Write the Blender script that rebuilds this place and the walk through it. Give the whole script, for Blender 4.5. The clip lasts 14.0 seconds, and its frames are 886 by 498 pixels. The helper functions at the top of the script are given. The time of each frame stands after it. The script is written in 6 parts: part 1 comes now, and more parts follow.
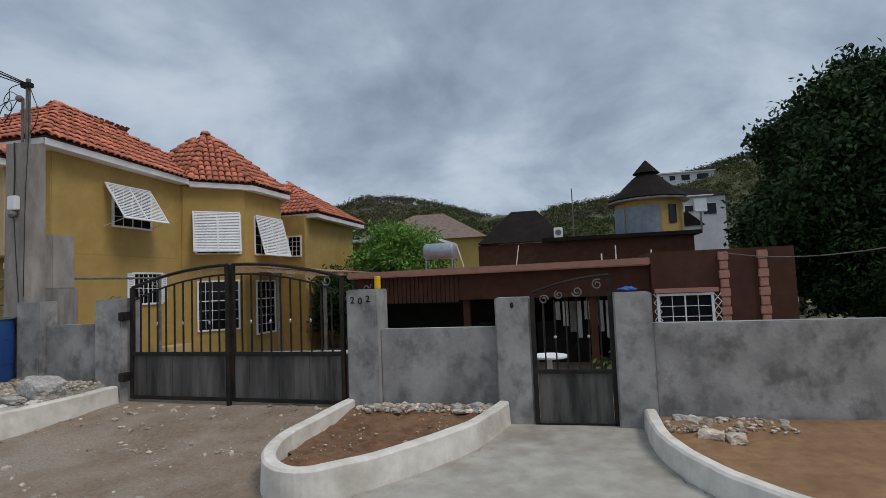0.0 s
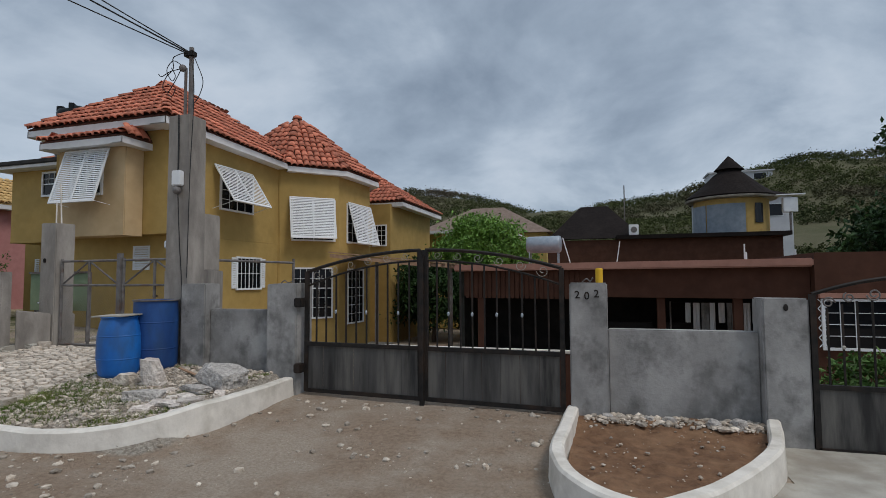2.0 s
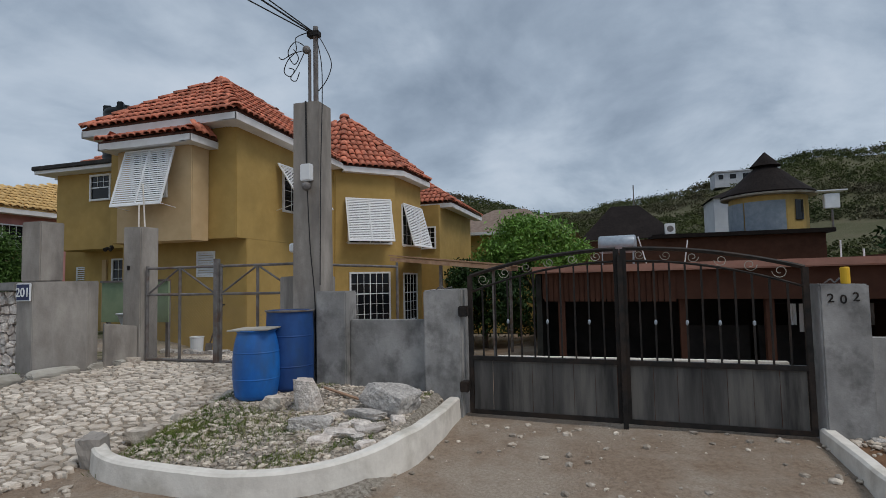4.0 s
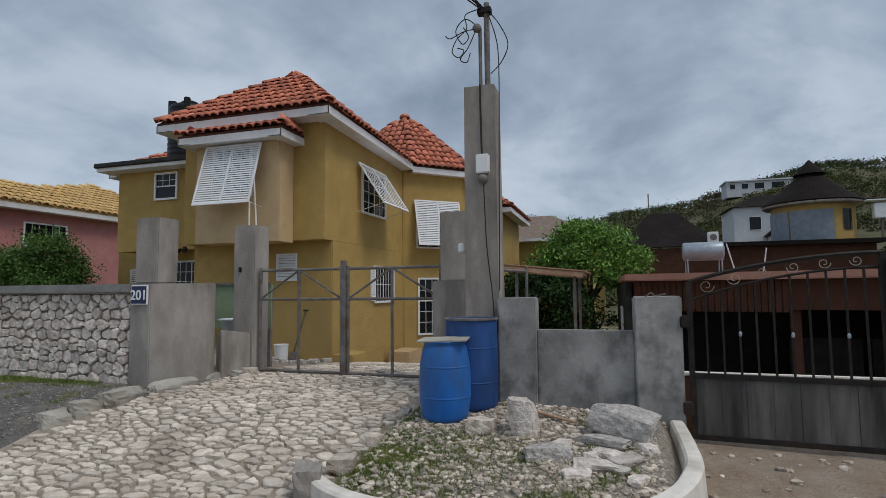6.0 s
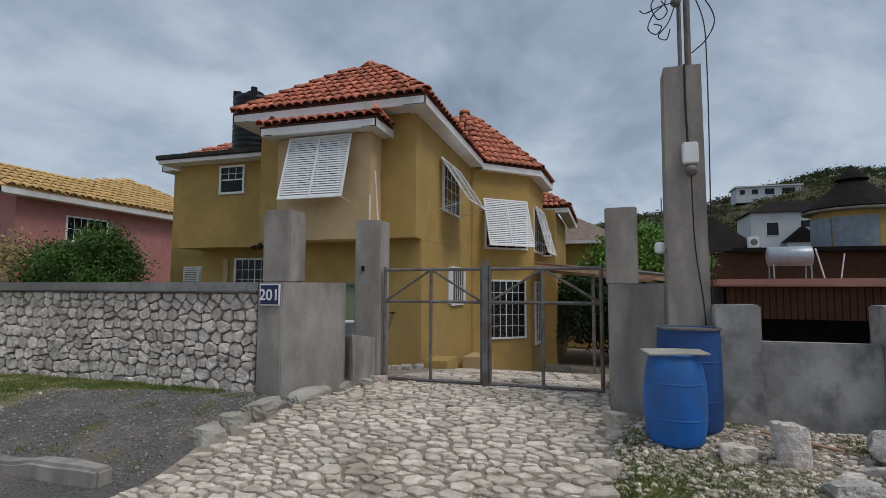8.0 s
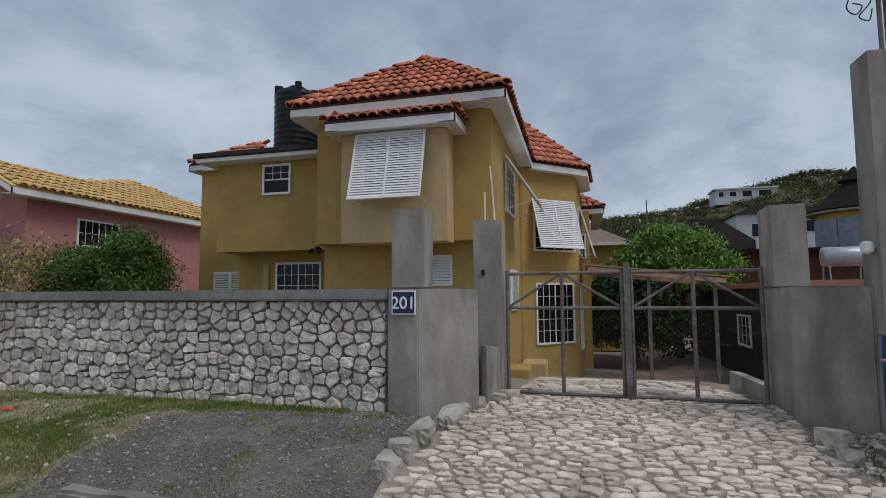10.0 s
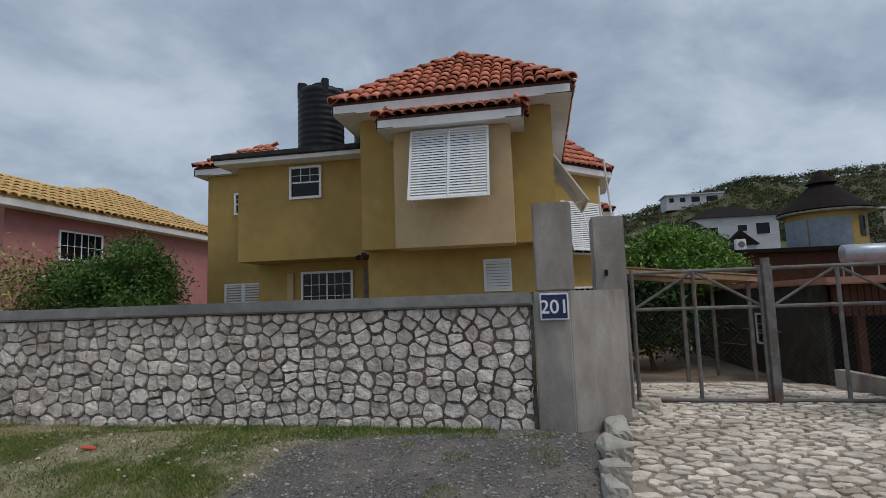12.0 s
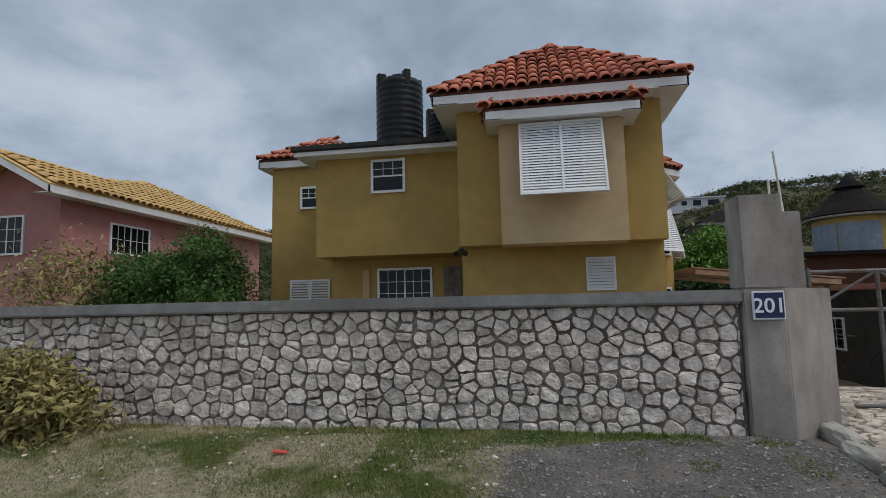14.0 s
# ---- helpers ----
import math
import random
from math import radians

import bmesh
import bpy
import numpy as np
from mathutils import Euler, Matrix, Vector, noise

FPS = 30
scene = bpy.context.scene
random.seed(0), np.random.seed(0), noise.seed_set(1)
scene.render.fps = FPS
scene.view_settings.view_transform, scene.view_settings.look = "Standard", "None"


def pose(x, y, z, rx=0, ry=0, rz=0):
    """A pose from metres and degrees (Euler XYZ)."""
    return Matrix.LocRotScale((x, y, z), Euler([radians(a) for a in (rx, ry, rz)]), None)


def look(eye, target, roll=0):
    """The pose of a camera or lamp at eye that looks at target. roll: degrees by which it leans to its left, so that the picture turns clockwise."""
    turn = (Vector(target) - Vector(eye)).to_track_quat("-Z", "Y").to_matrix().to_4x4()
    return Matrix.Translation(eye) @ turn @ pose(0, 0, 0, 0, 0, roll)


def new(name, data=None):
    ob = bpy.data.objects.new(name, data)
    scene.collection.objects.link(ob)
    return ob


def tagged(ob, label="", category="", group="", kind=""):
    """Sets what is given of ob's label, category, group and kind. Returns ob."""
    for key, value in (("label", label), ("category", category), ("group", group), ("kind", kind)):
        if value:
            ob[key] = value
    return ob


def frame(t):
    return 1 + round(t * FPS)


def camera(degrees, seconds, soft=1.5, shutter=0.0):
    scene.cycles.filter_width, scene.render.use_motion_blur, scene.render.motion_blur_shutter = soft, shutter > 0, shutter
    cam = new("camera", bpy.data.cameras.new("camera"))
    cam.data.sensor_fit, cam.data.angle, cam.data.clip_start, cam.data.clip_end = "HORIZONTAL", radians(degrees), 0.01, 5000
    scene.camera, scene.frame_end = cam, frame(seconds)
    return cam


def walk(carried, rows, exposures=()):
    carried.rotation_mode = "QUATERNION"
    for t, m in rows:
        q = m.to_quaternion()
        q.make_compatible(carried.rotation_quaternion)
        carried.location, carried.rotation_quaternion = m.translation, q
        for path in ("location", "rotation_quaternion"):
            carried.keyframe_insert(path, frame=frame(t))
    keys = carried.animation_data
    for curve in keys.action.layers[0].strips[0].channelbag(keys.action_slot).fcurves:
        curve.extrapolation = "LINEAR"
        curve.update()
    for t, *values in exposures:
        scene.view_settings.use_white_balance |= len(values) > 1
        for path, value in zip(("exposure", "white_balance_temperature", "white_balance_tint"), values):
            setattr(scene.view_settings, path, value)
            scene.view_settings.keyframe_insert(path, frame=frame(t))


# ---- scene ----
cam = camera(79.8, 14.0, soft=0.8)
METRES, EYE, TILT, LEAN, TURN = 15.4, 1.65, 0.0, 0.0, 13.0
ROWS = [
    (0.0, 0.0, 0.0, 0.0, 0.15, 3.72, 2.35),
    (0.5, -0.0382, 0.01, -0.0001, 1.46, 3.82, 2.31),
    (1.0, -0.0734, 0.0194, -0.0003, 2.8, 3.51, 2.38),
    (1.5, -0.1098, 0.0335, 0.0003, 3.7, 3.51, -0.01),
    (2.0, -0.1427, 0.0461, 0.0013, 3.94, 3.21, 0.36),
    (2.5, -0.1777, 0.0614, 0.0024, 4.08, 3.11, 1.43),
    (3.0, -0.213, 0.0715, 0.0031, 4.01, 3.08, 1.51),
    (5.5, -0.3925, 0.1247, 0.0045, 3.73, 4.38, 0.39),
    (6.0, -0.4282, 0.1321, 0.0044, 4.09, 4.36, 0.56),
    (6.5, -0.4617, 0.1408, 0.0045, 4.28, 4.45, 1.05),
    (7.0, -0.4968, 0.1495, 0.0047, 4.41, 4.55, 0.92),
    (7.5, -0.5298, 0.1571, 0.0051, 4.43, 4.48, 0.74),
    (8.0, -0.5633, 0.1671, 0.0058, 4.14, 4.53, -0.27),
    (8.5, -0.5965, 0.1733, 0.0068, 3.4, 4.6, -0.22),
    (11.0, -0.7622, 0.2201, 0.0083, -0.4, 5.2, -0.74),
    (11.5, -0.7957, 0.2303, 0.0079, -2.33, 5.51, -0.95),
    (12.0, -0.8288, 0.2424, 0.007, -2.93, 5.8, 1.92),
    (12.5, -0.863, 0.2521, 0.0072, -3.06, 5.93, 2.04),
    (13.0, -0.8942, 0.2595, 0.0071, -3.08, 5.99, 2.47),
    (13.5, -0.9274, 0.2687, 0.0074, -3.22, 6.01, 2.13),
    (14.0, -0.9598, 0.2737, 0.0077, -3.51, 5.85, 1.25),
]
walk(cam, [(t, pose(0, 0, EYE, TILT, LEAN, TURN) @ pose(METRES * x, METRES * y, METRES * z, 90 + pitch, roll, yaw)) for t, x, y, z, yaw, pitch, roll in ROWS])

# ---- light: overcast tropical sky, wide soft sun ----
SUN_EL, SUN_AZ = 58.0, 112.0      # azimuth from +y towards +x
world = bpy.data.worlds.new("overcast")
scene.world = world
world.use_nodes = True
wn, wl = world.node_tree.nodes, world.node_tree.links
wn.clear()
w_out, w_bg, w_sky = wn.new("ShaderNodeOutputWorld"), wn.new("ShaderNodeBackground"), wn.new("ShaderNodeTexSky")
w_sky.sky_type, w_sky.sun_disc = "NISHITA", False
w_sky.sun_elevation, w_sky.sun_rotation = radians(SUN_EL), radians(SUN_AZ)
w_co, w_sep = wn.new("ShaderNodeTexCoord"), wn.new("ShaderNodeSeparateXYZ")
wl.new(w_co.outputs["Generated"], w_sep.inputs[0])


def wmath(op, a, b):
    n = wn.new("ShaderNodeMath")
    n.operation = op
    for k, v in enumerate((a, b)):
        if isinstance(v, (int, float)):
            n.inputs[k].default_value = v
        else:
            wl.new(v, n.inputs[k])
    return n.outputs[0]


def wnoise(vec, scale, detail, rough, dist):
    n = wn.new("ShaderNodeTexNoise")
    n.inputs["Scale"].default_value, n.inputs["Detail"].default_value = scale, detail
    n.inputs["Roughness"].default_value, n.inputs["Distortion"].default_value = rough, dist
    wl.new(vec, n.inputs["Vector"])
    return n.outputs["Fac"]


w_up = wmath("ADD", wmath("MAXIMUM", w_sep.outputs[2], 0.0), 0.42)
w_vec = wn.new("ShaderNodeCombineXYZ")
wl.new(wmath("DIVIDE", w_sep.outputs[0], w_up), w_vec.inputs[0])
wl.new(wmath("DIVIDE", w_sep.outputs[1], w_up), w_vec.inputs[1])
w_vec.inputs[2].default_value = 3.7
w_big = wnoise(w_vec.outputs[0], 2.1, 8, 0.55, 0.25)
w_ramp = wn.new("ShaderNodeValToRGB")
wl.new(w_big, w_ramp.inputs[0])
els = w_ramp.color_ramp.elements
els[0].position, els[0].color = 0.30, (0.208, 0.262, 0.338, 1)
els[1].position, els[1].color = 0.72, (0.545, 0.605, 0.685, 1)
for p, c in ((0.43, (0.305, 0.372, 0.46, 1)), (0.54, (0.415, 0.486, 0.575, 1))):
    e = els.new(p)
    e.color = c
w_mix, w_cl = wn.new("ShaderNodeMix"), wn.new("ShaderNodeVectorMath")
w_cl.operation, w_cl.inputs[3].default_value = "SCALE", 9.0
wl.new(w_ramp.outputs[0], w_cl.inputs[0])
w_mix.data_type, w_mix.inputs[0].default_value = "RGBA", 0.93
wl.new(w_sky.outputs[0], w_mix.inputs[6])
wl.new(w_cl.outputs[0], w_mix.inputs[7])
wl.new(w_mix.outputs[2], w_bg.inputs[0])
w_bg.inputs[1].default_value = 0.10
wl.new(w_bg.outputs[0], w_out.inputs[0])

sun = new("sun", bpy.data.lights.new("sun", "SUN"))
sun.data.energy, sun.data.angle, sun.data.color = 1.2, radians(22), (1.0, 0.935, 0.87)
sun.matrix_world = look((0, 0, 0), (-math.sin(radians(SUN_AZ)) * math.cos(radians(SUN_EL)), -math.cos(radians(SUN_AZ)) * math.cos(radians(SUN_EL)), -math.sin(radians(SUN_EL))))
scene.view_settings.exposure = 0.27


# ---- materials ----
def mat(name, c1, c2, scale=6.0, rough=0.8, bump=0.25, bscale=45.0, metal=0.0, stain=None, amount=0.5, sscale=0.7, streak=1.0, bdist=0.02, rnd=0.0, island=False, detail=8.0, spec=0.4):
    """Two-tone grain at one scale, stains of a third colour at a larger one, fine relief."""
    m = bpy.data.materials.new(name)
    m.use_nodes = True
    nt = m.node_tree
    n, l = nt.nodes, nt.links
    bsdf = n["Principled BSDF"]
    geo = n.new("ShaderNodeNewGeometry")
    mp = n.new("ShaderNodeMapping")
    mp.inputs["Scale"].default_value = (1, 1, streak)
    l.new(geo.outputs["Position"], mp.inputs[0])

    def nz(s, d, vec=None):
        t = n.new("ShaderNodeTexNoise")
        t.inputs["Scale"].default_value, t.inputs["Detail"].default_value, t.inputs["Roughness"].default_value = s, d, 0.6
        l.new(vec or mp.outputs[0], t.inputs["Vector"])
        return t.outputs["Fac"]

    def ramp(fac, a, b):
        r = n.new("ShaderNodeMapRange")
        r.inputs[1].default_value, r.inputs[2].default_value = a, b
        l.new(fac, r.inputs[0])
        return r.outputs[0]

    def mix(fac, a, b):
        x = n.new("ShaderNodeMix")
        x.data_type = "RGBA"
        l.new(fac, x.inputs[0])
        for k, v in ((6, a), (7, b)):
            if isinstance(v, tuple):
                x.inputs[k].default_value = (*v, 1)
            else:
                l.new(v, x.inputs[k])
        return x.outputs[2]
    col = mix(ramp(nz(scale, detail), 0.35, 0.65), c1, c2)
    if stain:
        f = n.new("ShaderNodeMath")
        f.operation, f.inputs[1].default_value = "MULTIPLY", amount
        l.new(ramp(nz(sscale, 6), 0.48, 0.66), f.inputs[0])
        col = mix(f.outputs[0], col, stain)
    if rnd:
        src = geo.outputs["Random Per Island"] if island else n.new("ShaderNodeObjectInfo").outputs["Random"]
        hsv = n.new("ShaderNodeHueSaturation")
        r = n.new("ShaderNodeMapRange")
        r.inputs[3].default_value, r.inputs[4].default_value = 1 - rnd, 1 + rnd
        l.new(src, r.inputs[0])
        l.new(r.outputs[0], hsv.inputs["Value"])
        l.new(col, hsv.inputs["Color"])
        col = hsv.outputs[0]
    l.new(col, bsdf.inputs["Base Color"])
    bsdf.inputs["Metallic"].default_value = metal
    bsdf.inputs["Specular IOR Level"].default_value = spec
    rr = n.new("ShaderNodeMapRange")
    rr.inputs[3].default_value, rr.inputs[4].default_value = max(rough - 0.12, 0.03), min(rough + 0.1, 1)
    l.new(nz(scale * 1.7, 4), rr.inputs[0])
    l.new(rr.outputs[0], bsdf.inputs["Roughness"])
    if bump:
        b = n.new("ShaderNodeBump")
        b.inputs["Strength"].default_value, b.inputs["Distance"].default_value = bump, bdist
        l.new(nz(bscale, 5, geo.outputs["Position"]), b.inputs["Height"])
        l.new(b.outputs[0], bsdf.inputs["Normal"])
    return m


def glass_mat(name, tint, rough=0.03):
    m = bpy.data.materials.new(name)
    m.use_nodes = True
    b = m.node_tree.nodes["Principled BSDF"]
    b.inputs["Base Color"].default_value = (*tint, 1)
    b.inputs["Roughness"].default_value = rough
    b.inputs["IOR"].default_value = 1.45
    b.inputs["Specular IOR Level"].default_value = 0.3
    return m


M = {}
M["yellow"] = mat("ochre_render", (0.385, 0.258, 0.08), (0.45, 0.305, 0.10), 3, 0.85, 0.18, 70, stain=(0.30, 0.205, 0.065), amount=0.5, sscale=0.55)
M["cream"] = mat("pinkish_cream_render", (0.50, 0.36, 0.20), (0.56, 0.41, 0.235), 3, 0.85, 0.18, 70, stain=(0.42, 0.29, 0.14), amount=0.5)
M["concrete"] = mat("grey_render", (0.225, 0.22, 0.213), (0.375, 0.366, 0.355), 2.6, 0.9, 0.3, 16, stain=(0.115, 0.112, 0.108), amount=0.8, sscale=3.6, streak=0.8)
M["concrete_old"] = mat("weathered_concrete", (0.245, 0.222, 0.20), (0.38, 0.35, 0.315), 4, 0.92, 0.3, 20, stain=(0.13, 0.118, 0.108), amount=0.8, sscale=1.1, streak=0.4)
M["cap"] = mat("cement_cap", (0.20, 0.197, 0.19), (0.28, 0.275, 0.265), 6, 0.9, 0.3, 50, stain=(0.12, 0.12, 0.12), amount=0.6)
M["mortar"] = mat("grey_brown_mortar", (0.20, 0.168, 0.145), (0.37, 0.32, 0.28), 9, 0.95, 0.9, 40, stain=(0.13, 0.10, 0.08), amount=0.7, sscale=1.6, bdist=0.04)
M["stone"] = mat("limestone", (0.58, 0.505, 0.45), (0.92, 0.85, 0.78), 11, 0.92, 1.0, 22, stain=(0.36, 0.285, 0.24), amount=0.55, sscale=3.0, bdist=0.05, rnd=0.22)
M["stone_far"] = mat("far_limestone", (0.58, 0.505, 0.45), (0.92, 0.85, 0.78), 11, 0.92, 1.0, 22, stain=(0.36, 0.285, 0.24), amount=0.55, sscale=3.0, bdist=0.05, rnd=0.22, island=True)
M["cobble"] = mat("cobble_limestone", (0.48, 0.405, 0.33), (0.76, 0.68, 0.585), 9, 0.9, 0.9, 30, stain=(0.33, 0.27, 0.21), amount=0.65, sscale=1.6, rnd=0.22)
M["cobble_far"] = mat("far_cobble_limestone", (0.48, 0.405, 0.33), (0.76, 0.68, 0.585), 9, 0.9, 0.9, 30, stain=(0.33, 0.27, 0.21), amount=0.65, sscale=1.6, rnd=0.22, island=True)
M["whitewash"] = mat("whitewashed_kerb", (0.64, 0.60, 0.54), (0.80, 0.76, 0.69), 5, 0.85, 0.2, 30, stain=(0.42, 0.38, 0.31), amount=0.7, sscale=1.8)
M["iron"] = mat("black_painted_iron", (0.010, 0.0095, 0.009), (0.024, 0.02, 0.018), 12, 0.6, 0.15, 90, stain=(0.05, 0.03, 0.02), amount=0.5, sscale=3, spec=0.25)
M["sheet"] = mat("weathered_gate_sheet", (0.03, 0.029, 0.028), (0.09, 0.086, 0.082), 5, 0.75, 0.1, 60, stain=(0.17, 0.16, 0.145), amount=0.75, sscale=4.5, streak=0.12, spec=0.25)
M["galv"] = mat("rusty_grey_pipe", (0.11, 0.10, 0.095), (0.20, 0.19, 0.185), 9, 0.6, 0.2, 80, stain=(0.12, 0.065, 0.04), amount=0.7, sscale=4)
M["white"] = mat("white_paint", (0.74, 0.76, 0.78), (0.80, 0.82, 0.83), 4, 0.6, 0.05, 60, stain=(0.62, 0.63, 0.63), amount=0.4)
M["fascia"] = mat("white_fascia", (0.66, 0.66, 0.67), (0.76, 0.76, 0.77), 3, 0.7, 0.06, 60, stain=(0.52, 0.51, 0.50), amount=0.5)
M["tile"] = mat("terracotta", (0.47, 0.14, 0.085), (0.70, 0.26, 0.16), 7, 0.8, 0.2, 60, stain=(0.26, 0.10, 0.07), amount=0.6, sscale=2.2, rnd=0.30)
M["tile_joined"] = mat("terracotta_far", (0.47, 0.14, 0.085), (0.70, 0.26, 0.16), 7, 0.8, 0.2, 60, stain=(0.26, 0.10, 0.07), amount=0.6, sscale=2.2, rnd=0.30, island=True)
M["tile_bed"] = mat("roof_bed", (0.07, 0.03, 0.02), (0.13, 0.05, 0.033), 8, 0.9, 0.2, 60)
M["brown"] = mat("brown_render", (0.062, 0.026, 0.016), (0.085, 0.037, 0.023), 3, 0.88, 0.15, 60, stain=(0.055, 0.023, 0.014), amount=0.5, spec=0.25)
M["salmon"] = mat("salmon_trim", (0.34, 0.17, 0.125), (0.42, 0.215, 0.16), 4, 0.8, 0.15, 60, stain=(0.30, 0.155, 0.115), amount=0.5)
M["pink"] = mat("pink_render", (0.40, 0.18, 0.17), (0.46, 0.215, 0.205), 3, 0.85, 0.15, 60, stain=(0.38, 0.14, 0.14), amount=0.5)
M["drum"] = mat("blue_plastic", (0.008, 0.105, 0.40), (0.014, 0.165, 0.54), 4, 0.5, 0.05, 60, stain=(0.03, 0.09, 0.22), amount=0.7, sscale=3, streak=0.5)
M["drum_dark"] = mat("dark_blue_plastic", (0.010, 0.045, 0.17), (0.016, 0.075, 0.25), 4, 0.55, 0.05, 60, stain=(0.02, 0.05, 0.12), amount=0.7, sscale=3, streak=0.5)
M["black"] = mat("black_plastic", (0.006, 0.008, 0.009), (0.013, 0.016, 0.017), 5, 0.45, 0.05, 60, spec=0.22)
M["tar"] = mat("tarred_edge", (0.014, 0.014, 0.014), (0.04, 0.038, 0.036), 6, 0.85, 0.3, 50)
M["glass"] = glass_mat("dark_window_glass", (0.008, 0.009, 0.011), 0.03)
# near-black colour that paints in the deep shade under the carport roof
M["dark"] = mat("painted_shade", (0.010, 0.009, 0.009), (0.02, 0.018, 0.017), 3, 0.9, 0)
M["shingle"] = mat("dark_shingle", (0.009, 0.0075, 0.007), (0.02, 0.015, 0.014), 9, 0.9, 0.4, 30, stain=(0.03, 0.024, 0.022), amount=0.4, spec=0.12)
M["ochre_tile"] = mat("ochre_roof_tile", (0.54, 0.35, 0.13), (0.64, 0.44, 0.20), 7, 0.8, 0.15, 60, rnd=0.12)
M["steel"] = mat("brushed_steel", (0.28, 0.33, 0.38), (0.36, 0.41, 0.46), 6, 0.4, 0.02, 60, metal=0.35)
M["bark"] = mat("bark", (0.07, 0.055, 0.042), (0.15, 0.12, 0.095), 10, 0.95, 0.8, 30, streak=0.3)
M["leaf"] = mat("leaf_green", (0.09, 0.20, 0.028), (0.16, 0.31, 0.05), 2, 0.55, 0, rnd=0.35, island=True)
M["leaf_mid"] = mat("shrub_leaf", (0.045, 0.10, 0.02), (0.085, 0.165, 0.035), 2, 0.6, 0, rnd=0.35, island=True, spec=0.25)
M["leaf_dark"] = mat("mango_leaf", (0.012, 0.032, 0.010), (0.030, 0.066, 0.016), 1, 0.6, 0, rnd=0.4, island=True, spec=0.2)
M["leaf_dry"] = mat("dry_leaf", (0.22, 0.20, 0.065), (0.33, 0.27, 0.11), 2, 0.65, 0, rnd=0.4, island=True)
M["leaf_hill"] = mat("hill_leaf", (0.05, 0.062, 0.026), (0.09, 0.105, 0.04), 0.06, 0.9, 0, stain=(0.10, 0.082, 0.062), amount=0.9, sscale=0.028, spec=0.1, rnd=0.14, island=True)
M["grass"] = mat("grass_blade", (0.085, 0.135, 0.022), (0.17, 0.20, 0.045), 1.6, 0.7, 0, stain=(0.36, 0.30, 0.16), amount=0.75, sscale=0.8, rnd=0.35, island=True)
M["pebble"] = mat("limestone_rubble", (0.29, 0.235, 0.18), (0.62, 0.555, 0.475), 12, 0.92, 0.4, 60, rnd=0.4, island=True)
M["pebble_grey"] = mat("grey_gravel", (0.13, 0.125, 0.12), (0.34, 0.325, 0.305), 20, 0.92, 0.3, 60, rnd=0.45, island=True)
M["boulder"] = mat("broken_concrete", (0.38, 0.355, 0.33), (0.68, 0.64, 0.60), 22, 0.92, 1.0, 24, stain=(0.22, 0.20, 0.185), amount=0.55, sscale=5, bdist=0.05)
M["slab"] = mat("cement_path", (0.33, 0.31, 0.27), (0.45, 0.43, 0.38), 4, 0.9, 0.3, 40, stain=(0.24, 0.205, 0.16), amount=0.7, sscale=1.2)
M["soil"] = mat("red_soil", (0.12, 0.062, 0.032), (0.22, 0.12, 0.065), 9, 0.95, 0.9, 28, stain=(0.27, 0.16, 0.09), amount=0.7, sscale=2)
M["ochre_soil"] = mat("ochre_soil", (0.22, 0.125, 0.06), (0.31, 0.185, 0.095), 7, 0.95, 0.6, 28, stain=(0.17, 0.095, 0.05), amount=0.5, sscale=1.2)
M["wood"] = mat("weathered_plank", (0.34, 0.20, 0.125), (0.48, 0.32, 0.21), 7, 0.85, 0.25, 60)
M["wire"] = mat("cable", (0.012, 0.012, 0.013), (0.02, 0.02, 0.02), 5, 0.6, 0)
M["bright_yellow"] = mat("yellow_plastic", (0.72, 0.42, 0.02), (0.78, 0.47, 0.03), 5, 0.5, 0)
M["navy"] = mat("navy_enamel", (0.012, 0.02, 0.075), (0.018, 0.028, 0.10), 5, 0.4, 0.03)


# ---- mesh helpers ----
def part(name, bm, material, parent=None, label="", smooth=False):
    me = bpy.data.meshes.new(name)
    bmesh.ops.recalc_face_normals(bm, faces=bm.faces)
    bm.to_mesh(me)
    bm.free()
    me.materials.append(material)
    if smooth:
        me.polygons.foreach_set("use_smooth", [True] * len(me.polygons))
    ob = new(name, me)
    if parent is not None:
        ob.parent = parent
        ob.matrix_parent_inverse = parent.matrix_world.inverted()
    if label:
        tagged(ob, label)
    return ob


def piece(name, me, parent, m):
    """A shared-mesh piece under its owner, at the pose m in the world."""
    ob = new(name, me)
    ob.parent = parent
    ob.matrix_basis = parent.matrix_world.inverted() @ m
    return ob


def thing(name, at, label, category, group="", kind=""):
    ob = new(name)
    ob.empty_display_size = 0.1
    ob.matrix_world = at if isinstance(at, Matrix) else Matrix.Translation(at)
    ob.matrix_basis = ob.matrix_world
    return tagged(ob, label, category, group, kind)


def from_arrays(name, verts, faces, material):
    me = bpy.data.meshes.new(name)
    me.from_pydata(verts.tolist() if isinstance(verts, np.ndarray) else verts, [], faces.tolist() if isinstance(faces, np.ndarray) else faces)
    me.materials.append(material)
    return me


